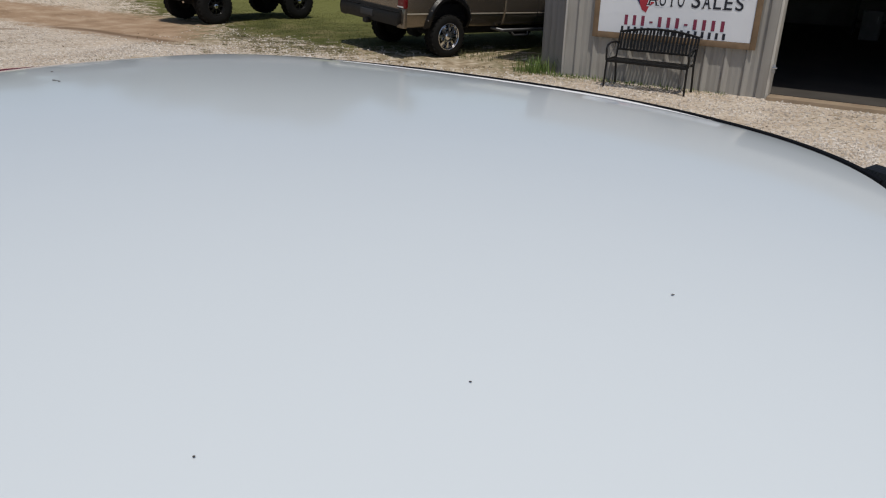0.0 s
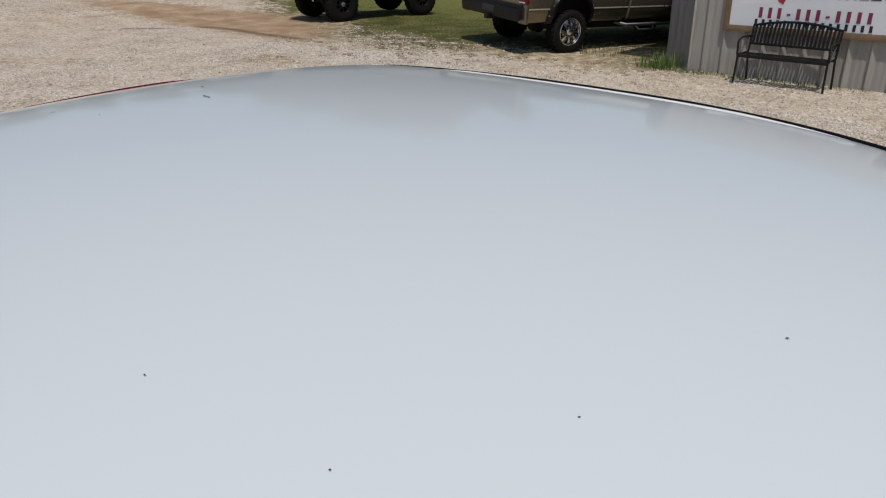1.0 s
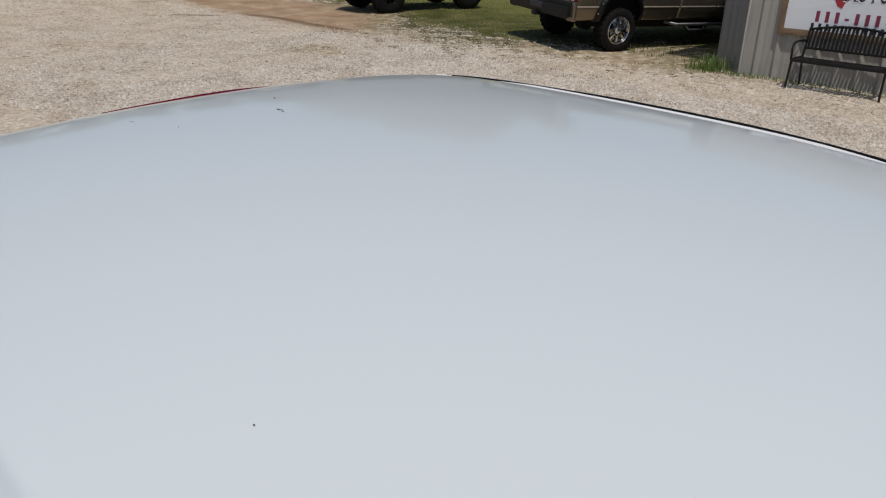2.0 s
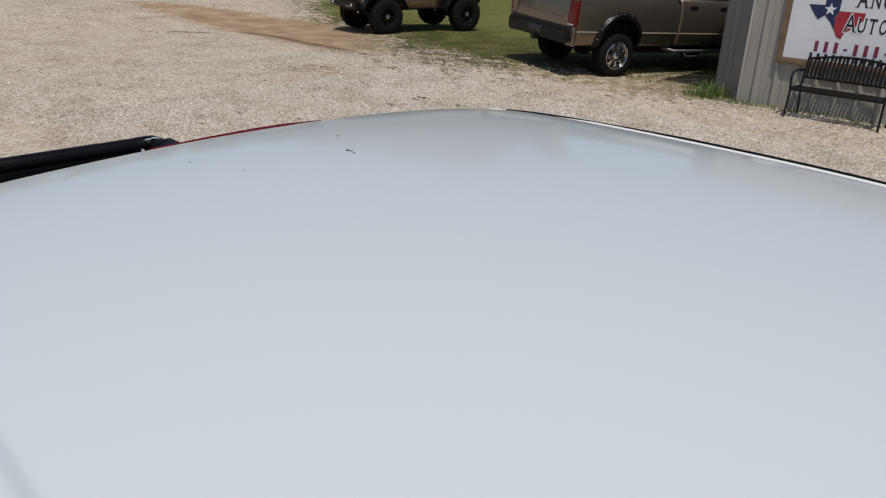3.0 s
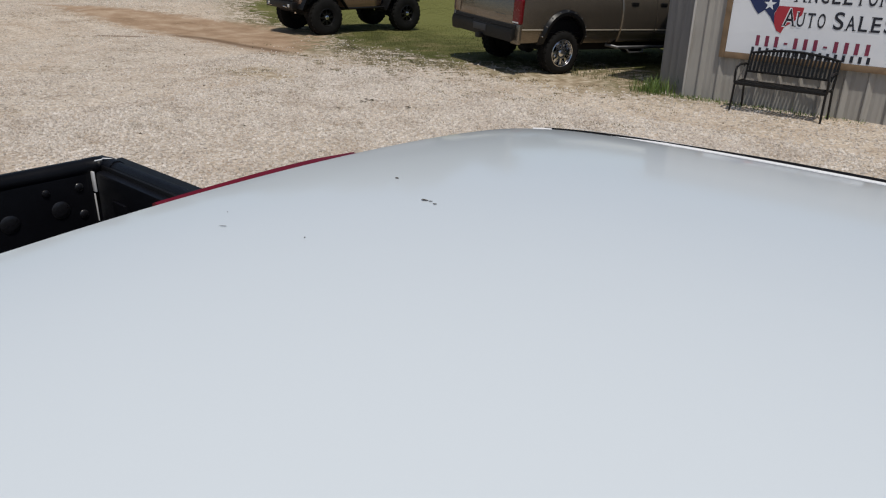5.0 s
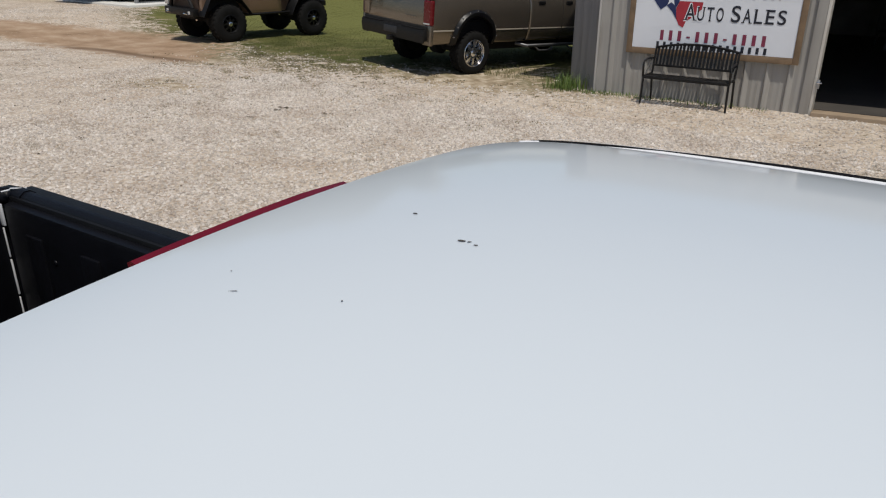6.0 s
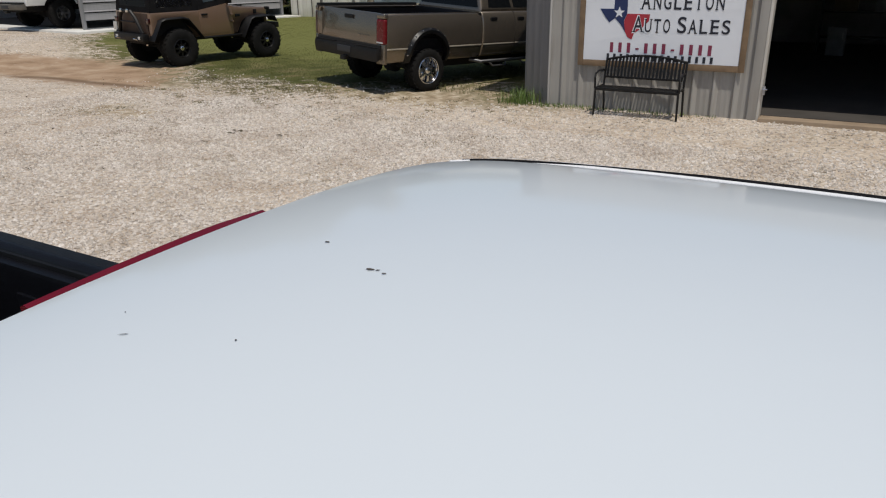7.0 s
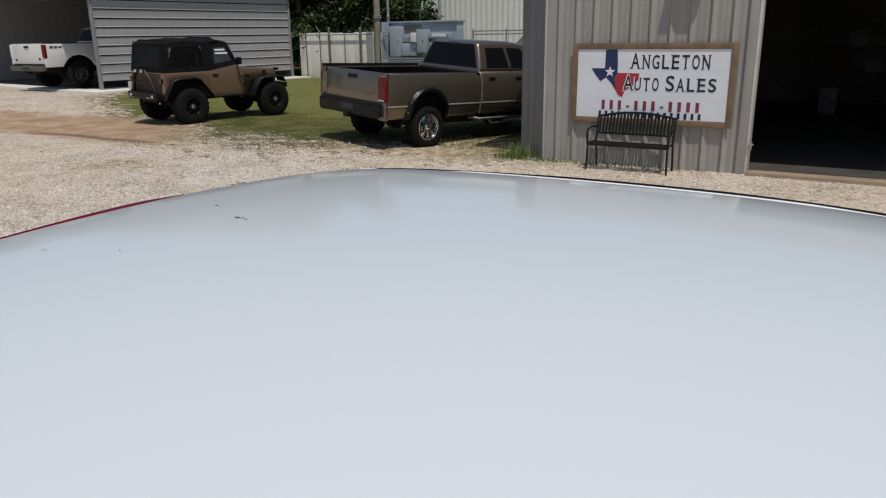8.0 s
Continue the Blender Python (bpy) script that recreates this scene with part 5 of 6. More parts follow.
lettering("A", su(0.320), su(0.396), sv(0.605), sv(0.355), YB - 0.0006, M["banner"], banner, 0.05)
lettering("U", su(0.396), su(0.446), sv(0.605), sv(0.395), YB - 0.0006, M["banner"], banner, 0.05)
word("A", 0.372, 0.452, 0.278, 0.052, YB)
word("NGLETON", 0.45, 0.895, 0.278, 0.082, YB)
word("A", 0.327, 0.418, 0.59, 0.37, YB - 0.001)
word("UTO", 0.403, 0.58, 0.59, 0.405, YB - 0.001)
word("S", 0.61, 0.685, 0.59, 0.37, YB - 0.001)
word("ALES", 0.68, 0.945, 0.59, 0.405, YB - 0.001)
for line, mt, v0, v1, u0, u1, n in ((0, "sign_maroon", 0.74, 0.88, 0.165, 0.85, 12), (1, "sign_black", 0.90, 0.985, 0.15, 0.86, 16)):
    for k in range(n):
        if line == 0 and k in (3, 7):
            z0, z1 = sv(0.835), sv(0.81)
        else:
            z0, z1 = sv(v1), sv(v0)
        a, b = su(u0 + (u1 - u0) * (k + 0.30) / n), su(u0 + (u1 - u0) * (k + 0.68) / n)
        part("printed_bar", flat([(a, z0), (b, z0), (b, z1), (a, z1)]), M[mt], banner, smooth=0).location.y = YB

# ---- bench ----
def bench():
    root = thing("bench", pose(1.925, -0.43, 0.0, 0, 0, -0.6), "black powder-coated steel garden bench with an arched slatted back", "bench")
    w, mt = 0.62, M["black_metal"]
    for s in (1, -1):
        part("front_leg", tube(bmesh.new(), [(s * w, -0.21, -0.02), (s * (w - 0.01), -0.19, 0.42)], 0.016), mt, root)
        part("back_leg", tube(bmesh.new(), [(s * (w - 0.02), 0.22, -0.02), (s * (w - 0.02), 0.15, 0.42), (s * (w - 0.02), 0.24, 0.80)], 0.016), mt, root)
        part("armrest", tube(bmesh.new(), [(s * w, -0.19, 0.40), (s * w, -0.21, 0.56), (s * w, -0.18, 0.62), (s * w, -0.08, 0.645), (s * (w - 0.01), 0.12, 0.64), (s * (w - 0.02), 0.2, 0.62)], 0.016), mt, root)
        part("seat_side_rail", tube(bmesh.new(), [(s * (w - 0.02), -0.2, 0.415), (s * (w - 0.02), 0.15, 0.415)], 0.014), mt, root)
        part("scroll", tube(bmesh.new(), [(s * (w - 0.01), -0.1, 0.42), (s * (w - 0.01), -0.02, 0.52), (s * (w - 0.01), 0.1, 0.62)], 0.010), mt, root)
    part("front_rail", boxed(-w, w, -0.215, -0.185, 0.375, 0.415, 0.006), mt, root)
    part("rear_rail", boxed(-w, w, 0.07, 0.095, 0.385, 0.415, 0.005), mt, root)

    def top(x):
        return 0.775 + 0.075 * (1 - (x / w) ** 2)

    part("top_rail", tube(bmesh.new(), [(x, 0.165 + 0.09 * (top(x) - 0.42) / 0.4, top(x)) for x in [-w + 0.02 + (2 * w - 0.04) * k / 16 for k in range(17)]], 0.017), mt, root)
    part("back_rail", boxed(-w + 0.02, w - 0.02, 0.165, 0.195, 0.515, 0.545, 0.006), mt, root)
    n = 22
    for k in range(n):
        x = -w + 0.06 + (2 * w - 0.12) * k / (n - 1)
        t = top(x)
        yt = 0.165 + 0.09 * (t - 0.42) / 0.4
        bm = bmesh.new()
        ring_loft(bm, [[(x - 0.016, y - 0.003, z), (x + 0.016, y - 0.003, z), (x + 0.016, y + 0.003, z), (x - 0.016, y + 0.003, z)] for y, z in ((0.18, 0.53), (0.2, 0.66), (yt, t))])
        part("back_slat", bm, mt, root)
    for k in range(n):
        x = -w + 0.05 + (2 * w - 0.1) * k / (n - 1)
        part("seat_slat", boxed(x - 0.021, x + 0.021, -0.2, 0.08, 0.405, 0.412), mt, root)
    return root


bench()

# ---- white pickup beside the camera ----
OWN = dict(W=0.88, a=0.86, b=1.07, rail=1.28, sill=0.52, belt=1.22, roof=1.8, wb=2.85, wr=0.34, tw=0.22, rim_r=0.19, rim=M["steel_dull"], spokes=6,
           paint=M["white_paint"], bumper=M["chrome"], cowl=2.62, hood=1.16, cab_top=2.2, greenhouse=False, windows=[], handles=[1.3], seams=[2.45], gate_mat=M["bed_liner"], liner=True, cap=0.022, cap_left=0.022, cap_mat=M["bed_liner"], tld=0.02, tlw=0.07)
OX, OY = 3.05, -10.92
own = pickup("pickup_truck", tilted(OX, OY, 0, -90, 0, 0), "white pickup truck with a domed roof and black-lined bed", OWN, "parked vehicles")
XR, XF, YC = 4.2227, 5.4805, -10.7657
XC, HX, HYY, HYN = (XR + XF) / 2, (XF - XR) / 2, 0.5644, 0.86


def roof_edge(t):
    """Plan outline of the roof, t in turns: 0 ahead, 0.25 on the far side."""
    c, s = math.cos(t * math.tau), math.sin(t * math.tau)
    n = (2.51 if s > 0 else 4.5) if c > 0 else 8.0
    k = (abs(c) ** n + abs(s) ** n) ** (-1 / n)
    return c * k, s * k


def roof_z(X, Y, r):
    x, y = XC + HX * X - 4.736, YC + (HYY if Y > 0 else HYN) * Y + 10.7665
    u = min(1.0, max(0.0, (-0.5315 - y) / 0.017))
    rise = 0.0050 * u * u * (3 - 2 * u) * min(1.0, max(0.0, (0.56 - abs(x)) / 0.1))
    return rise + 1.845 - 0.0986 * y * y - (0.0456 if x > 0 else 0.0372) * x * x - 0.0124 * r ** 6.7


def to_own(x, y, z):
    """From the world to the truck's own axes."""
    return (-(y - OY), x - OX, z)


def roof_point(t, r, dz=0.0, out=0.0):
    X, Y = roof_edge(t)
    z = roof_z(X * r, Y * r, r) + dz
    return to_own(XC + HX * X * r + out * X, YC + (HYY if Y > 0 else HYN) * Y * r + out * Y, z)


N = 160
radii = [0.001, 0.08, 0.17, 0.27, 0.37, 0.47, 0.57, 0.60, *[0.609 + 0.003 * k for k in range(20)], 0.69, 0.74, 0.81, 0.87, 0.915, 0.95, 0.975, 0.99, 1.0]
bm = bmesh.new()
rings = [[roof_point(k / N, r) for k in range(N)] for r in radii]
rings += [[roof_point(k / N, 1.0, -0.012, 0.003) for k in range(N)], [roof_point(k / N, 0.99, -0.03) for k in range(N)], [roof_point(k / N, 0.5, -0.05) for k in range(N)]]
ring_loft(bm, rings)
part("cab_roof", bm, M["white_paint"], own, "glossy white domed cab roof")
seam = []
for k in range(25):
    x = 4.36 + 0.9 * k / 24
    X, Y = (x - XC) / HX, (-11.3345 - YC) / HYN
    seam.append(to_own(x, -11.3345, roof_z(X, Y, 0.66) - 0.0004))
part("roof_seam", tube(bmesh.new(), seam, 0.001, 6), M["seam_grey"], own, "thin dark seam along the roof rail")
# glazed cab below the roof
bm = bmesh.new()
ring_loft(bm, [[roof_point(k / 80, 0.985, -0.025) for k in range(80)], [to_own(XC + 0.03 + (HX + 0.10 + (0.12 if math.cos(k / 80 * math.tau) > 0 else -0.07)) * roof_edge(k / 80)[0], YC + (0.68 if roof_edge(k / 80)[1] > 0 else 0.98) * roof_edge(k / 80)[1], 1.2) for k in range(80)]])
part("cab_glass", bm, M["glass_dark"], own, "dark wrap-round cab glass")
for t in (0.105, 0.395, 0.605, 0.895, 0.25, 0.75):
    X, Y = roof_edge(t)
    a = roof_point(t, 0.985, -0.03)
    b_ = to_own(XC + 0.03 + (HX + 0.11 + (0.12 if X > 0 else -0.07)) * X, YC + (0.685 if Y > 0 else 0.985) * Y, 1.2)
    part("pillar", tube(bmesh.new(), [a, b_], 0.028 if t not in (0.25, 0.75) else 0.02), M["white_paint"], own)
# drip rails along both sides: a bright lip and a black rubber seal, with white end caps
for s in (1, -1):
    ts = [0.375 - 0.29 * k / 60 for k in range(61)]
    ts = ts if s > 0 else [1 - t for t in ts]
    bm = tube(bmesh.new(), [roof_point(t, 1.0, -0.0018 - 0.004 * max(0, 1 - k / 5), 0.0) for k, t in enumerate(ts[3:])], [0.0047 - 0.0034 * min(1.0, max(0.0, (k - 33) / 10)) for k in range(58)], 8)
    part("roof_lip", bm, M["lip_white"], own, "bright white roof flange")
    bm = tube(bmesh.new(), [roof_point(t, 1.0, -0.0026 - 0.0030 * max(0, 1 - k / 16), 0.0112 - 0.0030 * min(1.0, max(0.0, (k - 30) / 15))) for k, t in enumerate(ts)], [0.0050 + 0.0018 * min(1.0, k / 16) - 0.0021 * min(1.0, max(0.0, (k - 30) / 15)) for k in range(61)], 8)
    part("roof_seal", bm, M["seal_black"], own, "black rubber drip-rail seal")
    bm = tube(bmesh.new(), [roof_point(t, 1.0, -0.0002 - 0.004 * min(1.0, max(0.0, (k - 12) / 18)), 0.0185 - 0.006 * min(1.0, max(0.0, (k - 12) / 18))) for k, t in enumerate(ts[2:34])], [0.0004 + 0.0014 * min(1.0, max(0.0, (k - 5) / 8)) * (1 - 0.8 * min(1.0, max(0.0, (k - 14) / 14))) for k in range(32)], 6)
    part("outer_bead", bm, M["lip_white"], own, "thin white outer drip-rail edge")
    bm = tube(bmesh.new(), [roof_point(t, 1.0, -0.003, 0.004) for t in (ts[0] + s * 0.005, ts[0] + s * 0.0025, ts[0], ts[0] - s * 0.002)], 0.0034, 8)
    part("end_cap", bm, M["lip_white"], own, "white drip-rail end cap")
    te = ts[-1]
    bm = tube(bmesh.new(), [roof_point(te + s * d, 1.0, -0.004 - 0.5 * abs(d), 0.02 + abs(d) * 0.2) for d in (0.012, 0.0, -0.02, -0.05, -0.08)], 0.016, 8)
    part("screen_seal", bm, M["black_trim"], own, "black rubber windscreen moulding")
# red lens along the back edge of the roof
bm = bmesh.new()
ring_loft(bm, [[to_own(x, y, z) for x, z in ((4.222, zt - 0.02), (4.203, zt - 0.02), (4.200, zt - 0.003), (4.206, zt), (4.220, zt - 0.004))] for y, zt in [(-10.645 - 0.29 * u, 1.8228 - 0.0986 * (0.1215 - 0.29 * u) ** 2 - 0.0032 + 0.0029 * min(1.0, u / 0.25) - 0.0022 * max(0.0, (u - 0.45) / 0.55)) for u in [k / 20 for k in range(22)]]])
part("brake_light", bm, M["lamp_red"], own, "long red high-level brake light lens")
# black liner inside the bed, ribbed, with a rolled rail; white slivers stand in for daylight in the tailgate gap
for s in (1, -1):
    x0, x1 = sorted((s * 0.735, s * 0.805))
    lin = part("bed_liner", boxed(x0, x1, -0.80, 1.0, 0.72, 1.285, 0.02), M["bed_liner"], own, "black sprayed bed lining")
    for y in (-0.62, -0.3, 0.02, 0.34, 0.66):
        part("liner_rib", boxed(*sorted((s * 0.725, s * 0.74)), y - 0.05, y + 0.05, 0.74, 1.2, 0.008), M["bed_liner"], lin)
    part("liner_lip", tube(bmesh.new(), [(s * 0.80, -0.82, 1.29), (s * 0.80, 1.02, 1.29)], 0.03, 10), M["bed_liner"], lin)
    part("corner_post", boxed(*sorted((s * 0.70, s * 0.80)), -0.85, -0.812, 0.70, 1.275, 0.003), M["bed_liner"], own)
    for z0, z1, w in ((1.205, 1.283, 0.0032), (1.085, 1.195, 0.002), (0.94, 1.075, 0.0025), (0.80, 0.93, 0.0018)):
        part("gap_light", boxed(*sorted((s * 0.7275, s * 0.7275 + s * 2 * w)), -0.812, -0.791 if z1 > 1.2 else -0.805, z0, z1, 0.001), M["lip_white"], own, "white sliver drawn for daylight through the tailgate gap")
    part("rail_corner", tube(bmesh.new(), [(s * 0.72, -0.84, 1.293), (s * 0.765, -0.837, 1.294), (s * 0.79, -0.822, 1.293), (s * 0.80, -0.79, 1.292), (s * 0.80, -0.74, 1.29)], 0.034, 10), M["bed_liner"], own)
    part("corner_mark", tube(bmesh.new(), [(s * 0.745, -0.80, 1.322), (s * 0.765, -0.785, 1.326), (s * 0.775, -0.795, 1.327), (s * 0.805, -0.782, 1.322), (s * 0.825, -0.79, 1.316)], 0.0028, 6), M["lip_white"], own, "pale crease mark on the tailgate corner")
part("gate_cap", tube(bmesh.new(), [(-0.80, -0.84, 1.292), (0.80, -0.84, 1.292)], 0.034, 10), M["bed_liner"], own, "black tailgate top cap")
# pressed domes in the tailgate and the bed sides
for s in (1, -1):
    for x, z, r in ((0.676, 1.232, 0.016), (0.598, 1.16, 0.034), (0.678, 1.125, 0.017), (0.556, 1.234, 0.014), (0.42, 1.15, 0.034), (0.2, 1.2, 0.017)):
        part("dome", lathe(bmesh.new(), [(0.0, r), (0.003, r * 0.88), (0.005, r * 0.5), (0.0055, r * 0.05)], axis="z", steps=16), M["bed_gloss"], own).matrix_local = Matrix.Translation((s * x, -0.809, z)) @ Matrix.Rotation(-math.pi / 2, 4, "X")
    for y, z, r in ((-0.588, 1.181, 0.008), (-0.615, 1.098, 0.008), (-0.519, 1.13, 0.010), (-0.3, 1.15, 0.010)):
        part("dome", lathe(bmesh.new(), [(0.0, r), (0.003, r * 0.88), (0.005, r * 0.5), (0.0055, r * 0.05)], axis="z", steps=16), M["bed_liner"], own).matrix_local = Matrix.Translation((s * 0.735, y, z)) @ Matrix.Rotation(-s * math.pi / 2, 4, "Y")

# bits of dirt that lie on the roof
def bit(x, y, size, long_=1.0, seed=0, label="dark dry leaf scrap lying on the white roof"):
    rnd = random.Random(seed)
    X, Y = (x - XC) / HX, (y - YC) / (HYY if y > YC else HYN)
    n = (2.51 if Y > 0 else 4.5) if X > 0 else 8.0
    r = (abs(X) ** n + abs(Y) ** n) ** (1 / n)
    bm = bmesh.new()
    k = 7
    base = [(long_ * size * math.cos(i * math.tau / k) * rnd.uniform(0.6, 1.2), size * math.sin(i * math.tau / k) * rnd.uniform(0.5, 1.2)) for i in range(k)]
    ring_loft(bm, [[(px_, py_, 0.0) for px_, py_ in base], [(px_ * 0.7, py_ * 0.7, size * 0.5 * rnd.uniform(0.6, 1)) for px_, py_ in base]])
    ob = tagged(mesh_object("leaf_scrap", bm, M["speck"]), label, "debris", "scraps on the roof")
    ob.matrix_world = pose(x, y, roof_z(X, Y, r) + 0.0008, 0, 0, rnd.uniform(0, 180) if long_ == 1 else 20 + 8 * (seed % 3))


for k, (x, y, s, q) in enumerate(((4.4695, -10.786, 0.0017, 2.5), (4.4865, -10.789, 0.0012, 2.4), (4.477, -10.785, 0.0011, 2.0), (4.386, -10.742, 0.0015, 2.4), (4.4555, -10.936, 0.0011, 1.0), (4.365, -10.964, 0.0006, 7.0), (4.331, -10.936, 0.0007, 1.0), (5.079, -11.1855, 0.0008, 1.3), (5.221, -11.1617, 0.0008, 1.0), (5.2907, -11.0488, 0.0006, 1.5), (5.3445, -10.8966, 0.0007, 1.9))):
    bit(x, y, s, q, k)


# ---- metal shed at the back of the lot ----
def shed():
    A, B = Vector((-18.107, 4.562, PAD + 0.01)), Vector((-17.148, 13.187, PAD + 0.01))
    d = (B - A).normalized()
    m = Matrix.Translation(A) @ Matrix(((d.y, d.x, 0, 0), (-d.x, d.y, 0, 0), (0, 0, 1, 0), (0, 0, 0, 1)))
    L, Wd, H, pitch = (B - A).length, 10.8, 3.42, 0.305
    root = thing("metal_shed", m, "grey metal carport shed, open in front, with ribbed horizontal siding", "shed")
    # near-black backing gives the gaps between panels their shadow lines by colour
    wall = part("wall", boxed(-0.09, -0.07, 0.05, L - 0.05, 0.33, H, 0.0), M["under"], root)
    for k in range(11):
        z, rnd = 0.30 + (k - 1) * pitch + 0.305, random.Random(90 + k)
        w = 0.002 * rnd.uniform(-1, 1)
        for lo, hi, out, name_ in ((z, z + 0.228, 0.002 + w, "siding_panel"), (z + 0.264, z + 0.304, 0.027, "siding_rib")):
            prof = [(-0.015, lo), (out, lo), (out, hi - 0.004 - 0.5 * out), (0.002, hi), (-0.015, hi)]
            bm = bmesh.new()
            ring_loft(bm, [[(x, y, min(q, H)) for x, q in prof] for y in (0.02, L - 0.02)])
            part(name_, bm, M["shed_grey"], wall, smooth=25)
    for y in (0.0, L):
        part("corner_post", boxed(-0.07, 0.05, y - 0.05, y + 0.05, 0.0, H + 0.04, 0.008), M["shed_post"], root)
    part("corner_post", boxed(-Wd - 0.07, -Wd + 0.07, -0.05, 0.05, 0.0, H + 0.04, 0.008), M["shed_post"], root)
    part("base_rail", boxed(-0.05, 0.04, 0.06, L - 0.06, 0.0, 0.05, 0.004), M["shed_dark"], root)
    part("wall", boxed(-Wd - 0.03, -Wd + 0.03, 0.1, L, 0.02, H), M["shed_grey"], root)
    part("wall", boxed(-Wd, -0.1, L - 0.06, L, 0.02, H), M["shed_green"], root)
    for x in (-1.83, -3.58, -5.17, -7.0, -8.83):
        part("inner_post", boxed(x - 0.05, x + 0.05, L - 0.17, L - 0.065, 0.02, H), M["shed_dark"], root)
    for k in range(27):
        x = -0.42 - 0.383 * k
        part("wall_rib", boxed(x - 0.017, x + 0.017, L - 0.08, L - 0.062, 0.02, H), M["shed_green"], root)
    bm = bmesh.new()
    ring_loft(bm, [[(0.25, y, H + 0.0), (-Wd / 2, y, H + 0.85), (-Wd - 0.25, y, H), (-Wd - 0.25, y, H + 0.06), (-Wd / 2, y, H + 0.93), (0.25, y, H + 0.06)] for y in (-0.95, L + 0.25)])
    part("shed_roof", bm, M["shed_dark"], root)
    part("eave_board", boxed(0.10, 0.17, -0.92, L + 0.17, H - 0.1, H + 0.015, 0.005), M["shed_dark"], root)
    # dark sheet laid over the slab to deepen the shade in the shed
    fl = setting("floor", boxed(-Wd + 0.05, -0.12, 0.12, L - 0.08, 0.0, 0.02, 0.002), M["shed_floor_shade"], "dark floor sheet inside the shed, its shade put into the colour", "floor")
    fl.matrix_world = m
    sl = setting("slab", boxed(-Wd - 0.35, 0.88, -0.75, L + 0.25, -0.25, 0.015, 0.01), M["slab_white"], "pale concrete slab under the shed", "slab")
    sl.matrix_world = m


shed()


# ---- yard fence, poles and machinery ----
YARD = Matrix.Scale(0.8333, 4)


def fence():
    root = thing("fence", Matrix.Translation((-17.065, 13.6, PAD - 0.03)), "pale sheet-metal yard fence with steel posts and a top rail", "fence")
    for k in range(13):
        x = 0.08 + k * 0.6
        rnd = random.Random(k)
        bm = boxed(x + 0.005, x + 0.595, 0.0, 0.02 + rnd.uniform(0, 0.012), -0.06, 1.85 + rnd.uniform(-0.025, 0.025), 0.003)
        part("panel", bm, M["fence_panel"], root)
    for k, (x, r, top) in enumerate(((0.51, 0.022, 1.9), (1.285, 0.02, 1.9), (1.80, 0.05, 2.04), (2.62, 0.014, 1.84), (3.445, 0.05, 2.0), (4.15, 0.02, 1.9), (4.6, 0.04, 1.98), (5.4, 0.04, 1.98), (6.3, 0.04, 1.98), (7.4, 0.04, 1.98))):
        post = part("post", tube(bmesh.new(), [(x, -0.06, -0.1), (x, -0.06, top)], r), M["post_dark"], root)
        if k in (0, 1, 4):
            part("wire_arm", tube(bmesh.new(), [(x, -0.06, top - 0.02), (x + (0.16 if k != 1 else -0.14), -0.1, top + 0.26)], 0.014, 6), M["galvanized"], post)
        if r > 0.03:
            part("post_cap", lathe(bmesh.new(), [(top, r + 0.004), (top + 0.03, r), (top + 0.05, 0.01)], axis="z", steps=12, centre=(x, -0.06, 0)), M["galvanized"], post)
    part("top_rail", tube(bmesh.new(), [(0.0, -0.09, 1.78), (7.9, -0.09, 1.78)], 0.024), M["galvanized"], root)


fence()


def rail_fence():
    root = thing("rail_fence", Matrix.Translation((-9.48, 15.6, PAD - 0.03)) @ YARD, "galvanized steel pipe fence behind the parked vehicles", "fence")
    for z in (0.5, 1.3, 2.05, 2.2):
        part("rail", tube(bmesh.new(), [(0, 0, z), (9.0, 0, z)], 0.03), M["galvanized"], root)
    for k in range(6):
        part("post", tube(bmesh.new(), [(k * 1.8, 0.05, -0.1), (k * 1.8, 0.05, 2.3)], 0.04), M["galvanized"], root)


rail_fence()
for x, y, r, hgt, mt, lb in ((-12.01, 12.52, 0.125, 7.5, "pole_wood", "weathered wooden utility pole"), (-12.01, 13.27, 0.055, 5.0, "galvanized", "thin grey steel pole"), (-10.80, 15.19, 0.066, 5.4, "galvanized", "grey steel service mast with a clamp")):
    p = thing("pole", pose(x, y, PAD - 0.03), lb, "pole")
    bm = bmesh.new()
    lathe(bm, [(-0.1, r), (hgt * 0.5, r * 0.94), (hgt, r * 0.85)], axis="z", steps=16)
    part("shaft", bm, M[mt], p)
    part("clamp", lathe(bmesh.new(), [(2.33, r * 1.0), (2.35, r * 1.35), (2.46, r * 1.35), (2.48, r)], axis="z", steps=16), M["steel_dull"], p)


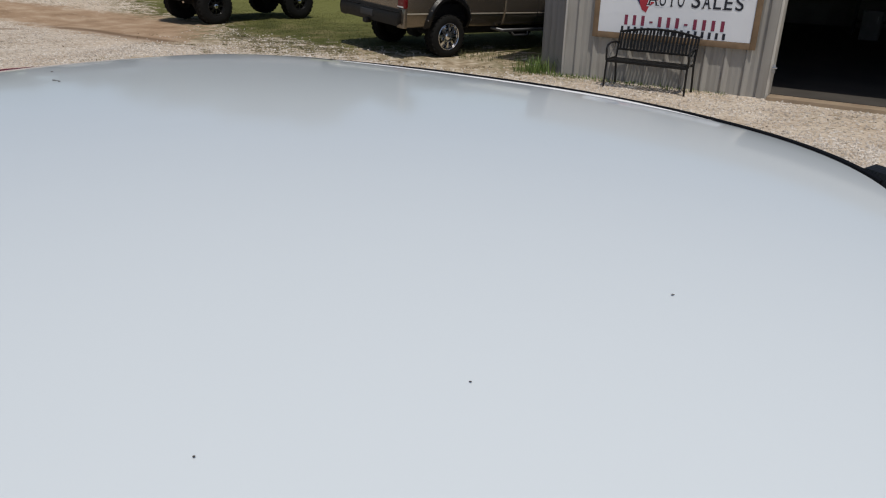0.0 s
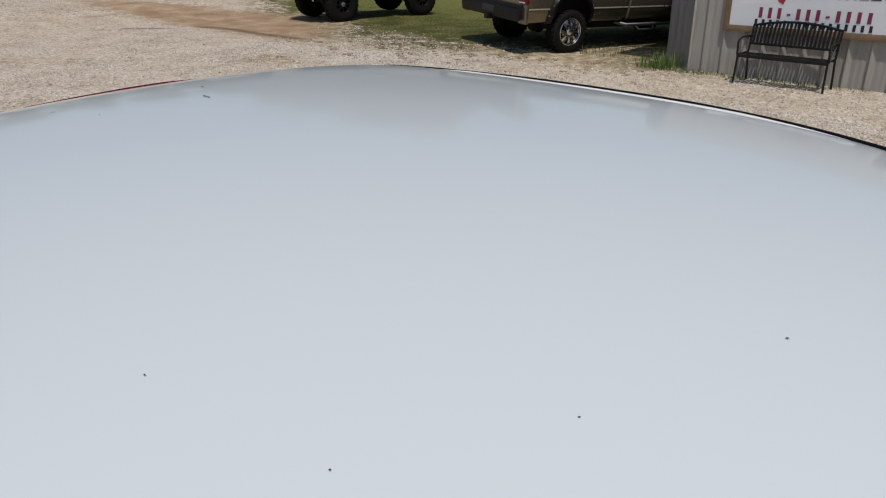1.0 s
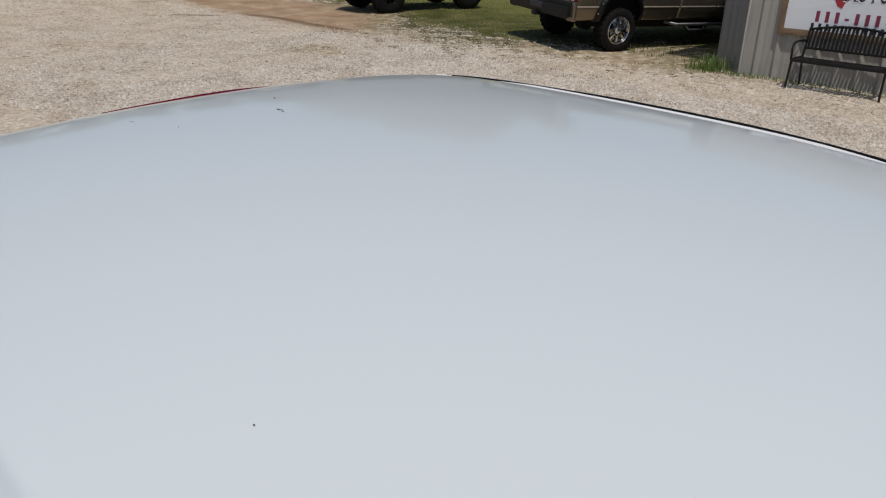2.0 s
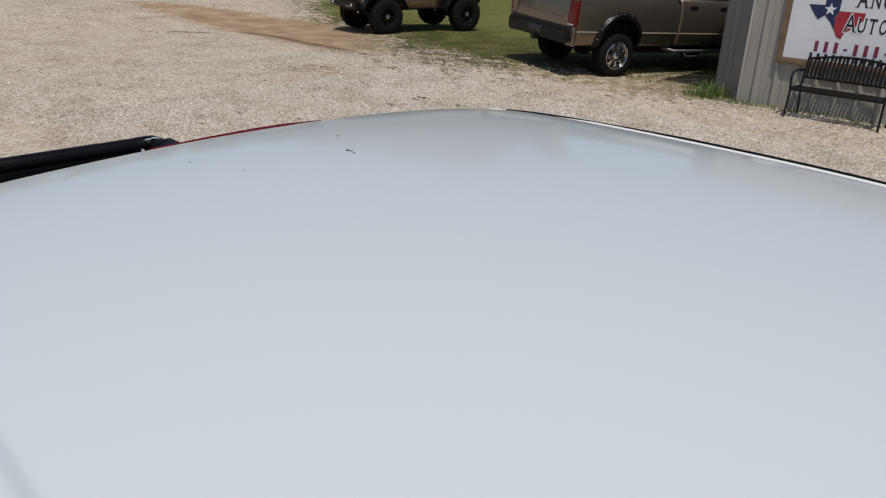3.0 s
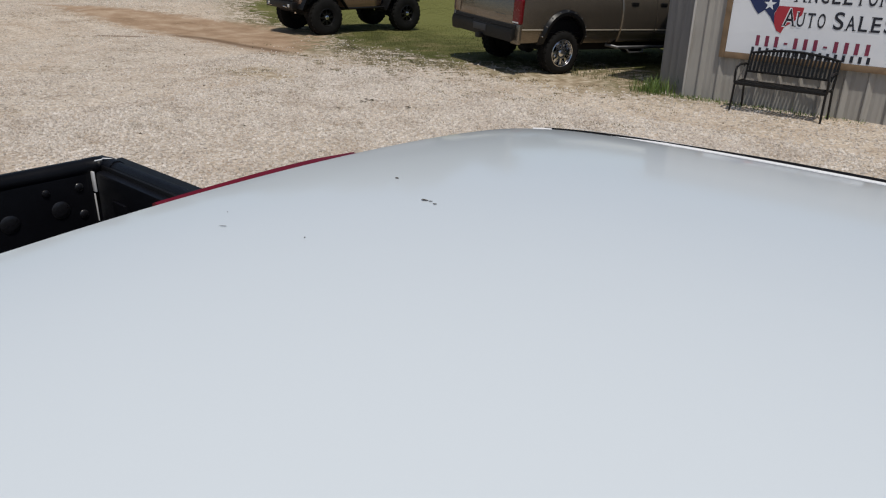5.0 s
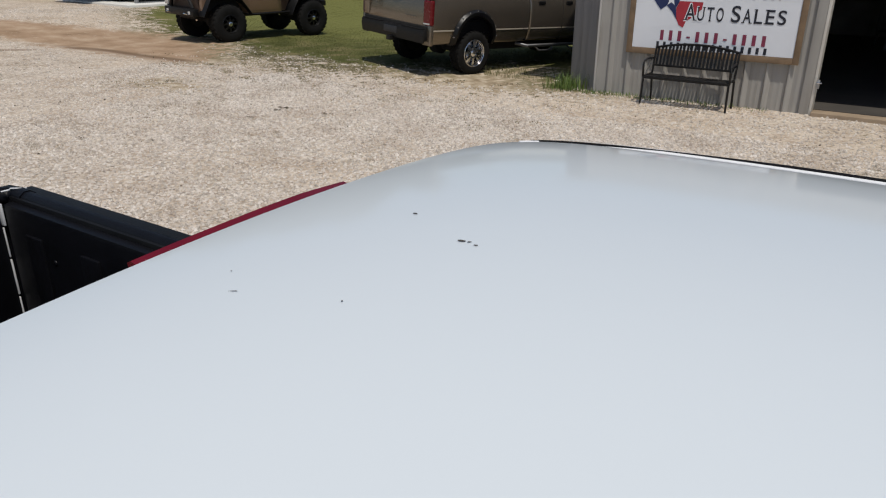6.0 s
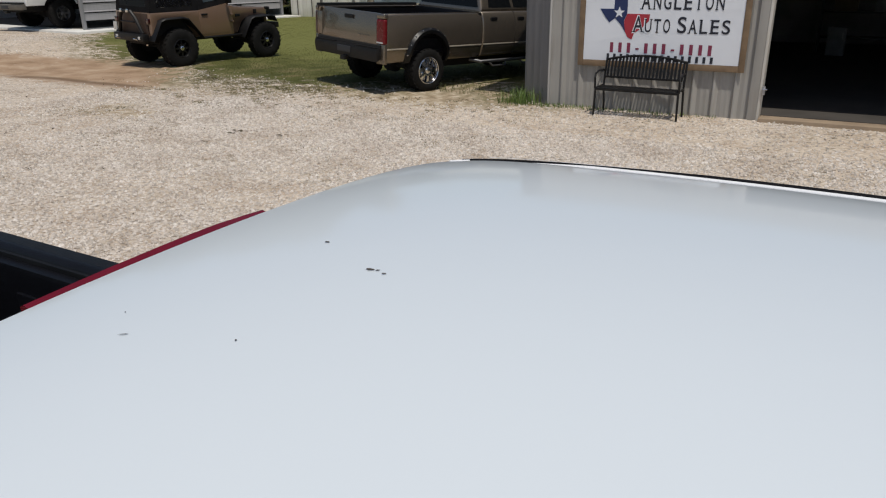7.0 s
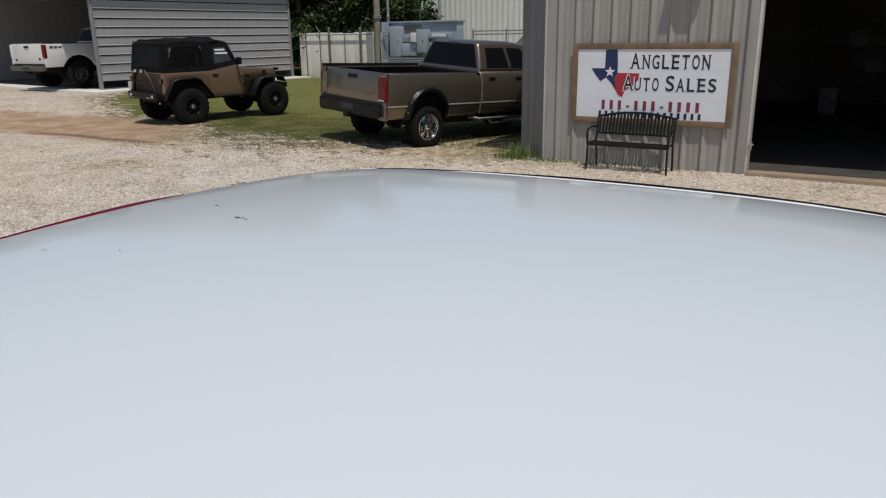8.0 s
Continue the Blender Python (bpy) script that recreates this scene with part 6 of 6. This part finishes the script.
def machine():
    root = thing("generator_unit", pose(-9.93, 12.44, PAD - 0.03, 0, 0, -6) @ YARD, "grey electrical equipment enclosure raised on a steel skid", "machine")
    part("back_panel", boxed(-1.9, 1.95, 0.0, 0.5, 1.0, 2.62, 0.02), M["grey_machine"], root)
    part("end_panel", boxed(-1.96, -1.86, -0.5, 0.55, 0.95, 2.64, 0.01), M["grey_machine"], root)
    part("top_rail", boxed(-1.95, 2.0, -0.1, 0.55, 2.58, 2.66, 0.01), M["grey_machine"], root)
    for x0, x1, z0, z1, dpt, mt in ((-1.62, -1.0, 1.12, 2.45, 0.35, "grey_light"), (-0.95, -0.1, 1.15, 1.7, 0.3, "grey_light"), (-0.9, -0.45, 1.75, 2.1, 0.22, "grey_machine"), (0.05, 0.5, 1.3, 2.3, 0.45, "grey_light"), (0.55, 1.7, 1.9, 2.15, 0.2, "grey_light"), (0.6, 1.8, 1.1, 1.75, 0.25, "grey_machine")):
        c = part("cabinet", boxed(x0, x1, -dpt, 0.0, z0, z1, 0.015), M[mt], root)
        part("cabinet_door", boxed(x0 + 0.04, x1 - 0.04, -dpt - 0.012, -dpt, z0 + 0.04, z1 - 0.04, 0.006), M[mt], c)
        part("latch", boxed(x1 - 0.1, x1 - 0.07, -dpt - 0.03, -dpt - 0.01, (z0 + z1) / 2 - 0.05, (z0 + z1) / 2 + 0.05, 0.004), M["black_trim"], c)
    # flat dark plates on the panel, painted shade in place of real hollows
    part("recess_shade", boxed(-1.84, 1.9, -0.012, 0.0, 1.0, 1.13, 0.002), M["shed_dark"], root)
    part("recess_shade", boxed(-0.98, 0.02, -0.014, 0.0, 2.12, 2.5, 0.004), M["shed_dark"], root)
    part("conduit", tube(bmesh.new(), [(-1.8, -0.12, 2.2), (-1.72, -0.2, 1.8), (-1.78, -0.14, 1.2)], 0.04), M["black_trim"], root)
    for z in (1.25, 1.42, 1.58):
        part("vent_slat", boxed(0.7, 1.7, -0.275, -0.262, z, z + 0.06, 0.003), M["shed_dark"], root)
    part("data_plate", boxed(0.72, 1.5, -0.218, -0.208, 1.97, 2.09, 0.002), M["banner"], root, "pale printed plate")
    part("meter_box", boxed(-0.32, 0.02, -0.42, -0.02, 1.74, 2.16, 0.02), M["white_wall"], root, "pale meter box")
    bm = lathe(bmesh.new(), [(0, 0.09), (0.1, 0.09), (0.12, 0.05)], axis="z", steps=16)
    part("exhaust_cap", bm, M["chrome"], root).matrix_local = Matrix.Translation((-1.72, -0.5, 2.1)) @ Matrix.Rotation(math.pi / 2, 4, "X")
    part("skid_beam", boxed(-2.0, 2.0, -0.55, -0.42, 0.78, 0.98, 0.01), M["grey_light"], root)
    part("skid_beam", boxed(-2.0, 2.0, 0.42, 0.55, 0.78, 0.98, 0.01), M["grey_light"], root)
    for x in (-1.8, -0.6, 0.6, 1.8):
        for y in (-0.48, 0.48):
            part("leg", boxed(x - 0.06, x + 0.06, y - 0.06, y + 0.06, -0.05, 0.78, 0.006), M["grey_machine"], root)
    part("pipe", tube(bmesh.new(), [(-1.5, -0.6, 1.05), (0.4, -0.6, 1.05), (1.8, -0.6, 1.02)], 0.03), M["galvanized"], root)


machine()


def container():
    root = thing("waste_container", pose(-3.94, 10.27, PAD - 0.03) @ YARD, "dark green steel waste container with a sloping grey lid", "container")
    bm = bmesh.new()
    ring_loft(bm, [[(-1.0, y, 0.12), (0.95, y, 0.12), (1.0, y, 1.5), (-1.02, y, 1.5)] for y in (-0.7, 0.7)])
    body = part("body", bm, M["green_steel"], root)
    for x in (-0.7, 0.0, 0.7):
        part("rib", boxed(x - 0.04, x + 0.04, -0.75, -0.695, 0.15, 1.48, 0.008), M["green_steel"], body)
    bm = bmesh.new()
    ring_loft(bm, [[(-1.06, y, 1.505), (1.04, y, 1.505), (1.04, y, 2.4), (-0.25, y, 2.4), (-1.06, y, 1.62)] for y in (-0.74, 0.74)])
    part("lid", bm, M["lid_grey"], root, "faded grey plastic lid")
    for x in (-0.85, 0.85):
        for y in (-0.55, 0.55):
            part("foot", boxed(x - 0.06, x + 0.06, y - 0.06, y + 0.06, -0.05, 0.125, 0.01), M["black_metal"], root)


container()
wh = thing("warehouse", Matrix(), "pale ribbed metal warehouse behind the yard", "building")
part("wall", ribbed((-15.48, 23.1), (-1.65, 23.1), 0.2, 5.5, 0.305, 0.03, False), M["white_wall"], wh)
part("wall", ribbed((-15.48, 33.1), (-15.48, 23.12), 0.2, 5.5, 0.305, 0.03, False), M["white_wall"], wh)
part("wall", boxed(-1.75, -1.65, 23.15, 33.1, 0.2, 5.5), M["white_wall"], wh)
part("wall", boxed(-15.4, -1.75, 33.0, 33.1, 0.2, 5.5), M["white_wall"], wh)
part("roof", boxed(-15.7, -1.4, 22.85, 33.3, 5.5, 5.63, 0.02), M["shed_grey"], wh)
part("gutter", boxed(-15.7, -1.4, 22.73, 22.85, 5.4, 5.54, 0.02), M["shed_grey"], wh)


# ---- trees ----
def tree(x, y, h, spread, seed, mat):
    rnd = random.Random(seed)
    root = thing("tree", pose(x, y, PAD - 0.1), "broad leafy green tree behind the fence", "tree", "trees behind the yard")
    bm = bmesh.new()
    tips = []
    trunk = [(0, 0, 0)]
    for k in range(1, 6):
        trunk.append((rnd.uniform(-0.12, 0.12) * k, rnd.uniform(-0.12, 0.12) * k, h * 0.14 * k))
    rings = []
    for k, p in enumerate(trunk):
        r = 0.24 * (1 - k / 7) * h / 8
        rings.append([(p[0] + r * math.cos(i * math.tau / 9), p[1] + r * math.sin(i * math.tau / 9), p[2]) for i in range(9)])
    ring_loft(bm, rings)
    for k in range(16):
        base = trunk[rnd.randint(1, 5)]
        az, up = rnd.uniform(0, math.tau), rnd.uniform(0.1, 0.9)
        ln = spread * rnd.uniform(0.5, 1.0)
        mid = (base[0] + 0.5 * ln * math.cos(az), base[1] + 0.5 * ln * math.sin(az), base[2] + 0.35 * ln * up + 0.2)
        tip = (base[0] + ln * math.cos(az), base[1] + ln * math.sin(az), base[2] + ln * up)
        tube(bm, [base, mid, tip], 0.045 * h / 8, 5)
        tips += [mid, tip, tuple((a + b) / 2 for a, b in zip(mid, tip))]
    part("trunk", bm, M["bark"], root)
    n = 14000 if h < 9 else 9000
    nr = np.random.RandomState(seed)
    tp = np.array(tips)[nr.randint(0, len(tips), n)] + nr.normal(0, 0.42 * spread / 2.6, (n, 3))
    u = nr.normal(0, 1, (n, 3))
    u /= np.linalg.norm(u, axis=1)[:, None]
    w = np.cross(u, nr.normal(0, 1, (n, 3)))
    w /= np.linalg.norm(w, axis=1)[:, None]
    s = nr.uniform(0.05, 0.14, (n, 1)) if h < 9 else nr.uniform(0.08, 0.19, (n, 1))
    quads = np.stack([tp - u * s, tp + w * s * 0.55, tp + u * s, tp - w * s * 0.55], 1).reshape(-1, 3)
    me = bpy.data.meshes.new("crown")
    me.from_pydata(quads.tolist(), [], np.arange(4 * n).reshape(-1, 4).tolist())
    me.materials.append(mat)
    c = new("crown", me)
    c.parent = root


# bearing west of north, distance and height of each tree, as seen from the white truck
for k, (bearing, far, tall) in enumerate(((36, 42, 6.0), (39, 42, 8.6), (42.5, 45, 11.2), (46, 46, 12.5), (49.5, 48, 13.0), (53, 46, 11.4), (40.5, 37, 7.0), (43.5, 38, 8.2), (47, 38, 9.0), (51, 40, 9.0), (34.6, 47, 5.8), (33.3, 44, 5.4), (34.4, 39, 5.4), (35.2, 37, 5.6), (36.5, 39, 6.0), (37.8, 36, 5.6), (41.6, 35, 5.2), (44.5, 52, 12.8), (51.5, 54, 12.6), (56, 50, 9.0), (60, 52, 8.6), (65, 52, 8.8), (70, 54, 8.4), (75, 54, 8.8), (80, 56, 8.4), (86, 58, 8.8))):
    x, y, s = 5.4 - far * math.sin(radians(bearing)), -11.3 + far * math.cos(radians(bearing)), 0.3 + 0.27 * tall
    h = (tall - 0.5 * s) / 0.7
    tree(x, y, h, s, 11 + k, M["leaf"] if k % 2 else M["leaf_dark"])


# ---- scatter: grass, weeds and loose stone ----
def blades(name, pts, lo, hi, width, mat, label, seed, lean=0.5):
    nr = np.random.RandomState(seed)
    n = len(pts)
    az, ht = nr.uniform(0, math.tau, n), nr.uniform(lo, hi, n)
    side = np.stack([np.cos(az), np.sin(az), 0 * az], 1) * (width * nr.uniform(0.6, 1.3, n))[:, None]
    bend = np.stack([np.cos(az + 1.6), np.sin(az + 1.6), 0 * az], 1) * (ht * lean * nr.uniform(0.1, 1, n))[:, None]
    up = np.array([0, 0, 1.0])
    v = np.stack([pts - side, pts + side, pts + 0.55 * ht[:, None] * up + 0.3 * bend + 0.7 * side, pts + 0.55 * ht[:, None] * up + 0.3 * bend - 0.7 * side, pts + ht[:, None] * up * 0.95 + bend], 1).reshape(-1, 3)
    f = []
    for i in range(n):
        k = 5 * i
        f += [(k, k + 1, k + 2, k + 3), (k + 3, k + 2, k + 4)]
    me = bpy.data.meshes.new(name)
    me.from_pydata(v.tolist(), [], f)
    me.materials.append(mat)
    return tagged(new(name, me), label, "grass", kind="stuff")


def scatter(n, x0, x1, y0, y1, seed, keep):
    nr = np.random.RandomState(seed)
    x, y = nr.uniform(x0, x1, n), nr.uniform(y0, y1, n)
    k = keep(x, y, nr)
    x, y = x[k], y[k]
    return np.stack([x, y, height(x, y)], 1)


def patchy(x, y, s=0.8):
    return 0.5 + 0.25 * np.sin(1.7 * s * x + 0.6 * np.sin(1.3 * y)) + 0.25 * np.sin(2.1 * s * y + 0.8 * np.sin(1.9 * x))


def lawn_keep(x, y, nr):
    d = inside(GRASS, x, y)
    return (d > -0.5) & (nr.uniform(0, 1, len(x)) < np.clip(0.25 + d / 1.4, 0.02, 1) * (0.35 + 0.65 * patchy(x, y)))


blades("grass", scatter(60000, -14, 0.1, -2.0, 3.4, 3, lawn_keep), 0.008, 0.026, 0.005, M["blade"], "short worn lawn grass", 5)
blades("grass", scatter(60000, -17, -2, 3.0, 13.4, 4, lawn_keep), 0.008, 0.028, 0.006, M["blade_lush"], "short lawn grass by the yard fence", 6)
blades("grass", scatter(900, -0.8, 0.3, -0.32, 0.45, 7, lambda x, y, nr: (np.hypot(x + 0.2, y - 0.08) < 0.44 * nr.uniform(0.3, 1, len(x)))), 0.08, 0.32, 0.006, M["weed"], "tall green weeds at the foot of the shop corner", 8, 0.8)
blades("grass", scatter(1000, 0.2, 3.0, -0.3, -0.05, 9, lambda x, y, nr: nr.uniform(0, 1, len(x)) < np.exp(-(x - 0.2) / 1.7)), 0.02, 0.08, 0.005, M["weed"], "low green weeds along the shop wall", 10, 0.8)
blades("grass", scatter(9000, -9, 0.6, -3.4, -0.6, 12, lambda x, y, nr: patchy(x, y, 2.3) * np.exp(-np.abs(y + 1.6) / 0.7) > nr.uniform(0.25, 1, len(x))), 0.008, 0.032, 0.006, M["weed_dry"], "sparse weeds in the gravel edge", 13, 1.0)
def in_patches(patches):
    def keep(x, y, nr):
        w = sum(np.exp(-((x - a) / rx) ** 2 - ((y - b) / ry) ** 2) for a, b, rx, ry in patches)
        clump = np.sin(9 * x + 2.1 * np.sin(7 * y)) + np.sin(11 * y + 1.7 * np.sin(8 * x))
        return (nr.uniform(0.15, 1, len(x)) < w) & (clump > 0.2)
    return keep


PATCHES = [(-2.9, -2.6, 1.3, 0.5), (-1.6, -2.1, 0.9, 0.4), (-0.1, -3.1, 0.6, 0.4), (0.2, -3.5, 0.6, 0.3), (-4.6, -2.6, 1.0, 0.3), (1.6, -0.75, 0.7, 0.12), (-6.4, -3.9, 0.8, 0.4)]
blades("grass", scatter(26000, -8, 3, -4.6, -0.4, 41, in_patches(PATCHES)), 0.006, 0.026, 0.006, M["weed_dry"], "low dull weeds and straw in the gravel", 42, 1.4)
blades("grass", scatter(700, -2.4, -0.4, 0.4, 1.9, 14, lambda x, y, nr: patchy(x, y, 1.5) > nr.uniform(0, 1, len(x))), 0.03, 0.16, 0.004, M["blade"], "dry grass tufts in the bare soil", 15, 1.0)


def stones(name, pts, lo, hi, seed, label):
    nr = np.random.RandomState(seed)
    n = len(pts)
    base = np.array([(1, 0, 0), (0, 1, 0), (-1, 0, 0), (0, -1, 0), (0, 0, 1), (0, 0, -1.0)])
    s = (lo * (hi / lo) ** nr.uniform(0, 1, n) ** 1.7)[:, None, None]
    az = nr.uniform(0, math.tau, n)
    v = base[None] * nr.uniform(0.55, 1.15, (n, 6, 1)) + nr.normal(0, 0.16, (n, 6, 3))
    v[..., 2] *= 0.8
    c, q = np.cos(az)[:, None], np.sin(az)[:, None]
    v = np.stack([v[..., 0] * c - v[..., 1] * q, v[..., 0] * q + v[..., 1] * c, v[..., 2]], -1) * s + pts[:, None] + np.array([0, 0, 0.15]) * s
    tri = np.array([(0, 1, 4), (1, 2, 4), (2, 3, 4), (3, 0, 4), (1, 0, 5), (2, 1, 5), (3, 2, 5), (0, 3, 5)])
    f = (tri[None] + 6 * np.arange(n)[:, None, None]).reshape(-1, 3)
    me = bpy.data.meshes.new(name)
    me.from_pydata(v.reshape(-1, 3).tolist(), [], f.tolist())
    me.materials.append(M["stone"])
    return tagged(new(name, me), label, "gravel", kind="stuff")


def fringe(x, y):
    """Where weeds and soil have crept out over the gravel beside the lawn, in ragged patches."""
    d = inside(GRASS, x, y)
    ragged = np.sin(3.1 * x + 1.9 * np.sin(5.3 * y)) + np.sin(8.7 * y + 2.2 * np.sin(2.9 * x)) + 0.9 * np.sin(13.1 * x + 15.3 * y) + 0.8 * np.sin(23 * x - 13 * y)
    return (d > -1.9) & (d < 0.3) & (ragged > 0.1 - 1.0 * d * (d < 0)) & (x > -8.6) & (x < -0.2) & (inside(SOIL, x, y) < 0.05) & (inside(DIRT, x, y) < -0.1)


def lot_keep(x, y, nr):
    return (bare(x, y) < nr.uniform(0.35, 1.25, len(x))) & (~fringe(x, y) | (nr.uniform(0, 1, len(x)) < 0.25)) & (inside(GRASS, x, y) < nr.uniform(-1.3, 0.4, len(x))) & ~((x > 0.0) & (y > -0.02)) & (inside(SOIL, x, y) < nr.uniform(-0.3, 0.6, len(x))) & (inside(DIRT, x, y) < nr.uniform(-0.6, 0.15, len(x))) & (nr.uniform(0, 1, len(x)) < 0.45 + 0.55 * patchy(x, y, 0.6))


stones("gravel", scatter(85000, -8, 8, -9.0, 0.3, 21, lot_keep), 0.011, 0.028, 22, "loose crushed limestone")
stones("gravel", scatter(80000, -5, 5.2, -8.6, -2.0, 27, lot_keep), 0.011, 0.028, 28, "loose crushed limestone beside the white truck")
stones("gravel", scatter(26000, -20, -7, -8, 4, 23, lot_keep), 0.012, 0.028, 24, "loose crushed limestone further off")
stones("gravel", scatter(9000, -9.5, -0.6, -2.9, 0.8, 25, lambda x, y, nr: (nr.uniform(0, 1, len(x)) < np.exp(-np.abs(inside(GRASS, x, y) + 0.1) / 0.5)) & (np.sin(5.3 * x + 1.9 * np.sin(3.1 * y)) + np.sin(8.7 * y + 1.3 * np.sin(4 * x)) > 0.15) & (nr.uniform(0, 1, len(x)) < 0.7) & ((x < -4.3) | (y < -1.0))), 0.010, 0.026, 26, "scattered pale stones in the grass edge")

blades("grass", scatter(150000, -10, 0.5, -3.4, 2, 71, lambda x, y, nr: fringe(x, y) & (nr.uniform(0, 1, len(x)) < 0.85)), 0.004, 0.016, 0.011, M["straw"], "creeping weeds and straw over the gravel edge", 72, 1.3)
clods = stones("gravel", scatter(230, -10, 6, -8.5, -0.6, 33, lambda x, y, nr: inside(GRASS, x, y) < -0.2), 0.008, 0.022, 32, "dark soil clods scattered on the gravel")
M["clod"] = surface("clod", (0.075, 0.055, 0.035), 0.95)
clods.data.materials[0] = M["clod"]
blades("grass", scatter(5200, -6.5, 2.0, -4.6, -0.5, 35, lambda x, y, nr: (np.sin(2.9 * x + 1.3 * np.sin(2 * y)) + np.sin(3.7 * y + x) > 1.35) & (nr.uniform(0, 1, len(x)) < 0.8)), 0.006, 0.02, 0.007, M["weed_dry"], "small weed patches in the gravel", 36, 1.2)


def weed_mats():
    """Low mats of creeping weed: some at known spots, the rest strewn along the lawn's ragged edge."""
    nr = np.random.RandomState(81)
    spots = [(-3.34, -1.68), (-2.44, -1.7), (-2.39, -0.71), (-3.58, -1.16), (-4.05, -1.55), (-3.32, -2.17), (-3.56, -2.42), (-4.95, -1.39), (-5.22, -2.57), (-5.48, -2.86), (-6.0, -3.42), (-3.06, -2.08), (-2.09, -0.69), (-0.62, -2.97), (-0.41, -2.73), (-0.12, -2.9), (-0.35, -3.11), (0.32, -3.2), (0.4, -2.85), (0.65, -2.71)]
    xs, ys = nr.uniform(-7.5, -0.9, 260), nr.uniform(-2.9, 0.0, 260)
    d = inside(GRASS, xs, ys)
    keep = (d < 0.1) & (d > -1.5) & (nr.uniform(0, 1, 260) < 0.9 + 0.5 * d) & (inside(DIRT, xs, ys) < -0.15)
    spots += list(zip(xs[keep], ys[keep]))
    pts = []
    for x, y in spots:
        r = nr.uniform(0.04, 0.15)
        n = int(1500 * r * r) + 5
        a, q = nr.uniform(0, math.tau, n), r * np.sqrt(nr.uniform(0, 1, n)) * nr.uniform(0.6, 1.15, n)
        px_, py_ = x + 1.5 * q * np.cos(a), y + 0.9 * q * np.sin(a)
        pts.append(np.stack([px_, py_, height(px_, py_)], 1))
    blades("grass", np.concatenate(pts), 0.005, 0.02, 0.011, M["weed_mat"], "dull mats of creeping weed in the gravel edge", 82, 1.6)


weed_mats()


def leaf_litter(spots):
    """Flat huddles of dead leaves and twigs blown together on the gravel."""
    rnd = random.Random(60)
    bm = bmesh.new()
    for x, y, n in spots:
        z0 = float(height(x, y))
        for _ in range(n):
            a, d = rnd.uniform(0, math.tau), rnd.uniform(0, 1) ** 0.7
            cx, cy, az = x + 0.09 * d * math.cos(a), y + 0.05 * d * math.sin(a), rnd.uniform(0, math.tau)
            ln, wd, lift = rnd.uniform(0.018, 0.04), rnd.uniform(0.007, 0.014), rnd.uniform(0.008, 0.03)
            c, q = math.cos(az), math.sin(az)
            pts = []
            for u, v, w in ((-1, 0, 0), (-0.3, 0.8, 0.3), (0.5, 0.7, 0.4), (1, 0, 0.1), (0.4, -0.8, 0.35), (-0.4, -0.7, 0.25)):
                px_, py_ = u * ln, v * wd
                pts.append((cx + px_ * c - py_ * q, cy + px_ * q + py_ * c, z0 + lift + 0.012 * w))
            ring_loft(bm, [pts, [(p[0], p[1], p[2] - 0.002) for p in pts]])
    tagged(mesh_object("leaf_litter", bm, M["dead_leaf"]), "dark dead leaves and twigs blown together on gravel", "debris", kind="stuff")


M["dead_leaf"] = leaf_material("dead_leaf", (0.035, 0.028, 0.016), (0.07, 0.055, 0.03), (0.12, 0.10, 0.05))
M["dead_leaf"].node_tree.nodes["Principled BSDF"].inputs["Roughness"].default_value = 0.95
M["dead_leaf"].node_tree.nodes["Principled BSDF"].inputs["Specular IOR Level"].default_value = 0.1
leaf_litter([(-2.72, -3.98, 11), (-2.75, -4.13, 6), (-2.70, -6.15, 3), (-3.46, -6.62, 3), (-1.98, -3.92, 4), (-2.68, -4.68, 3)])
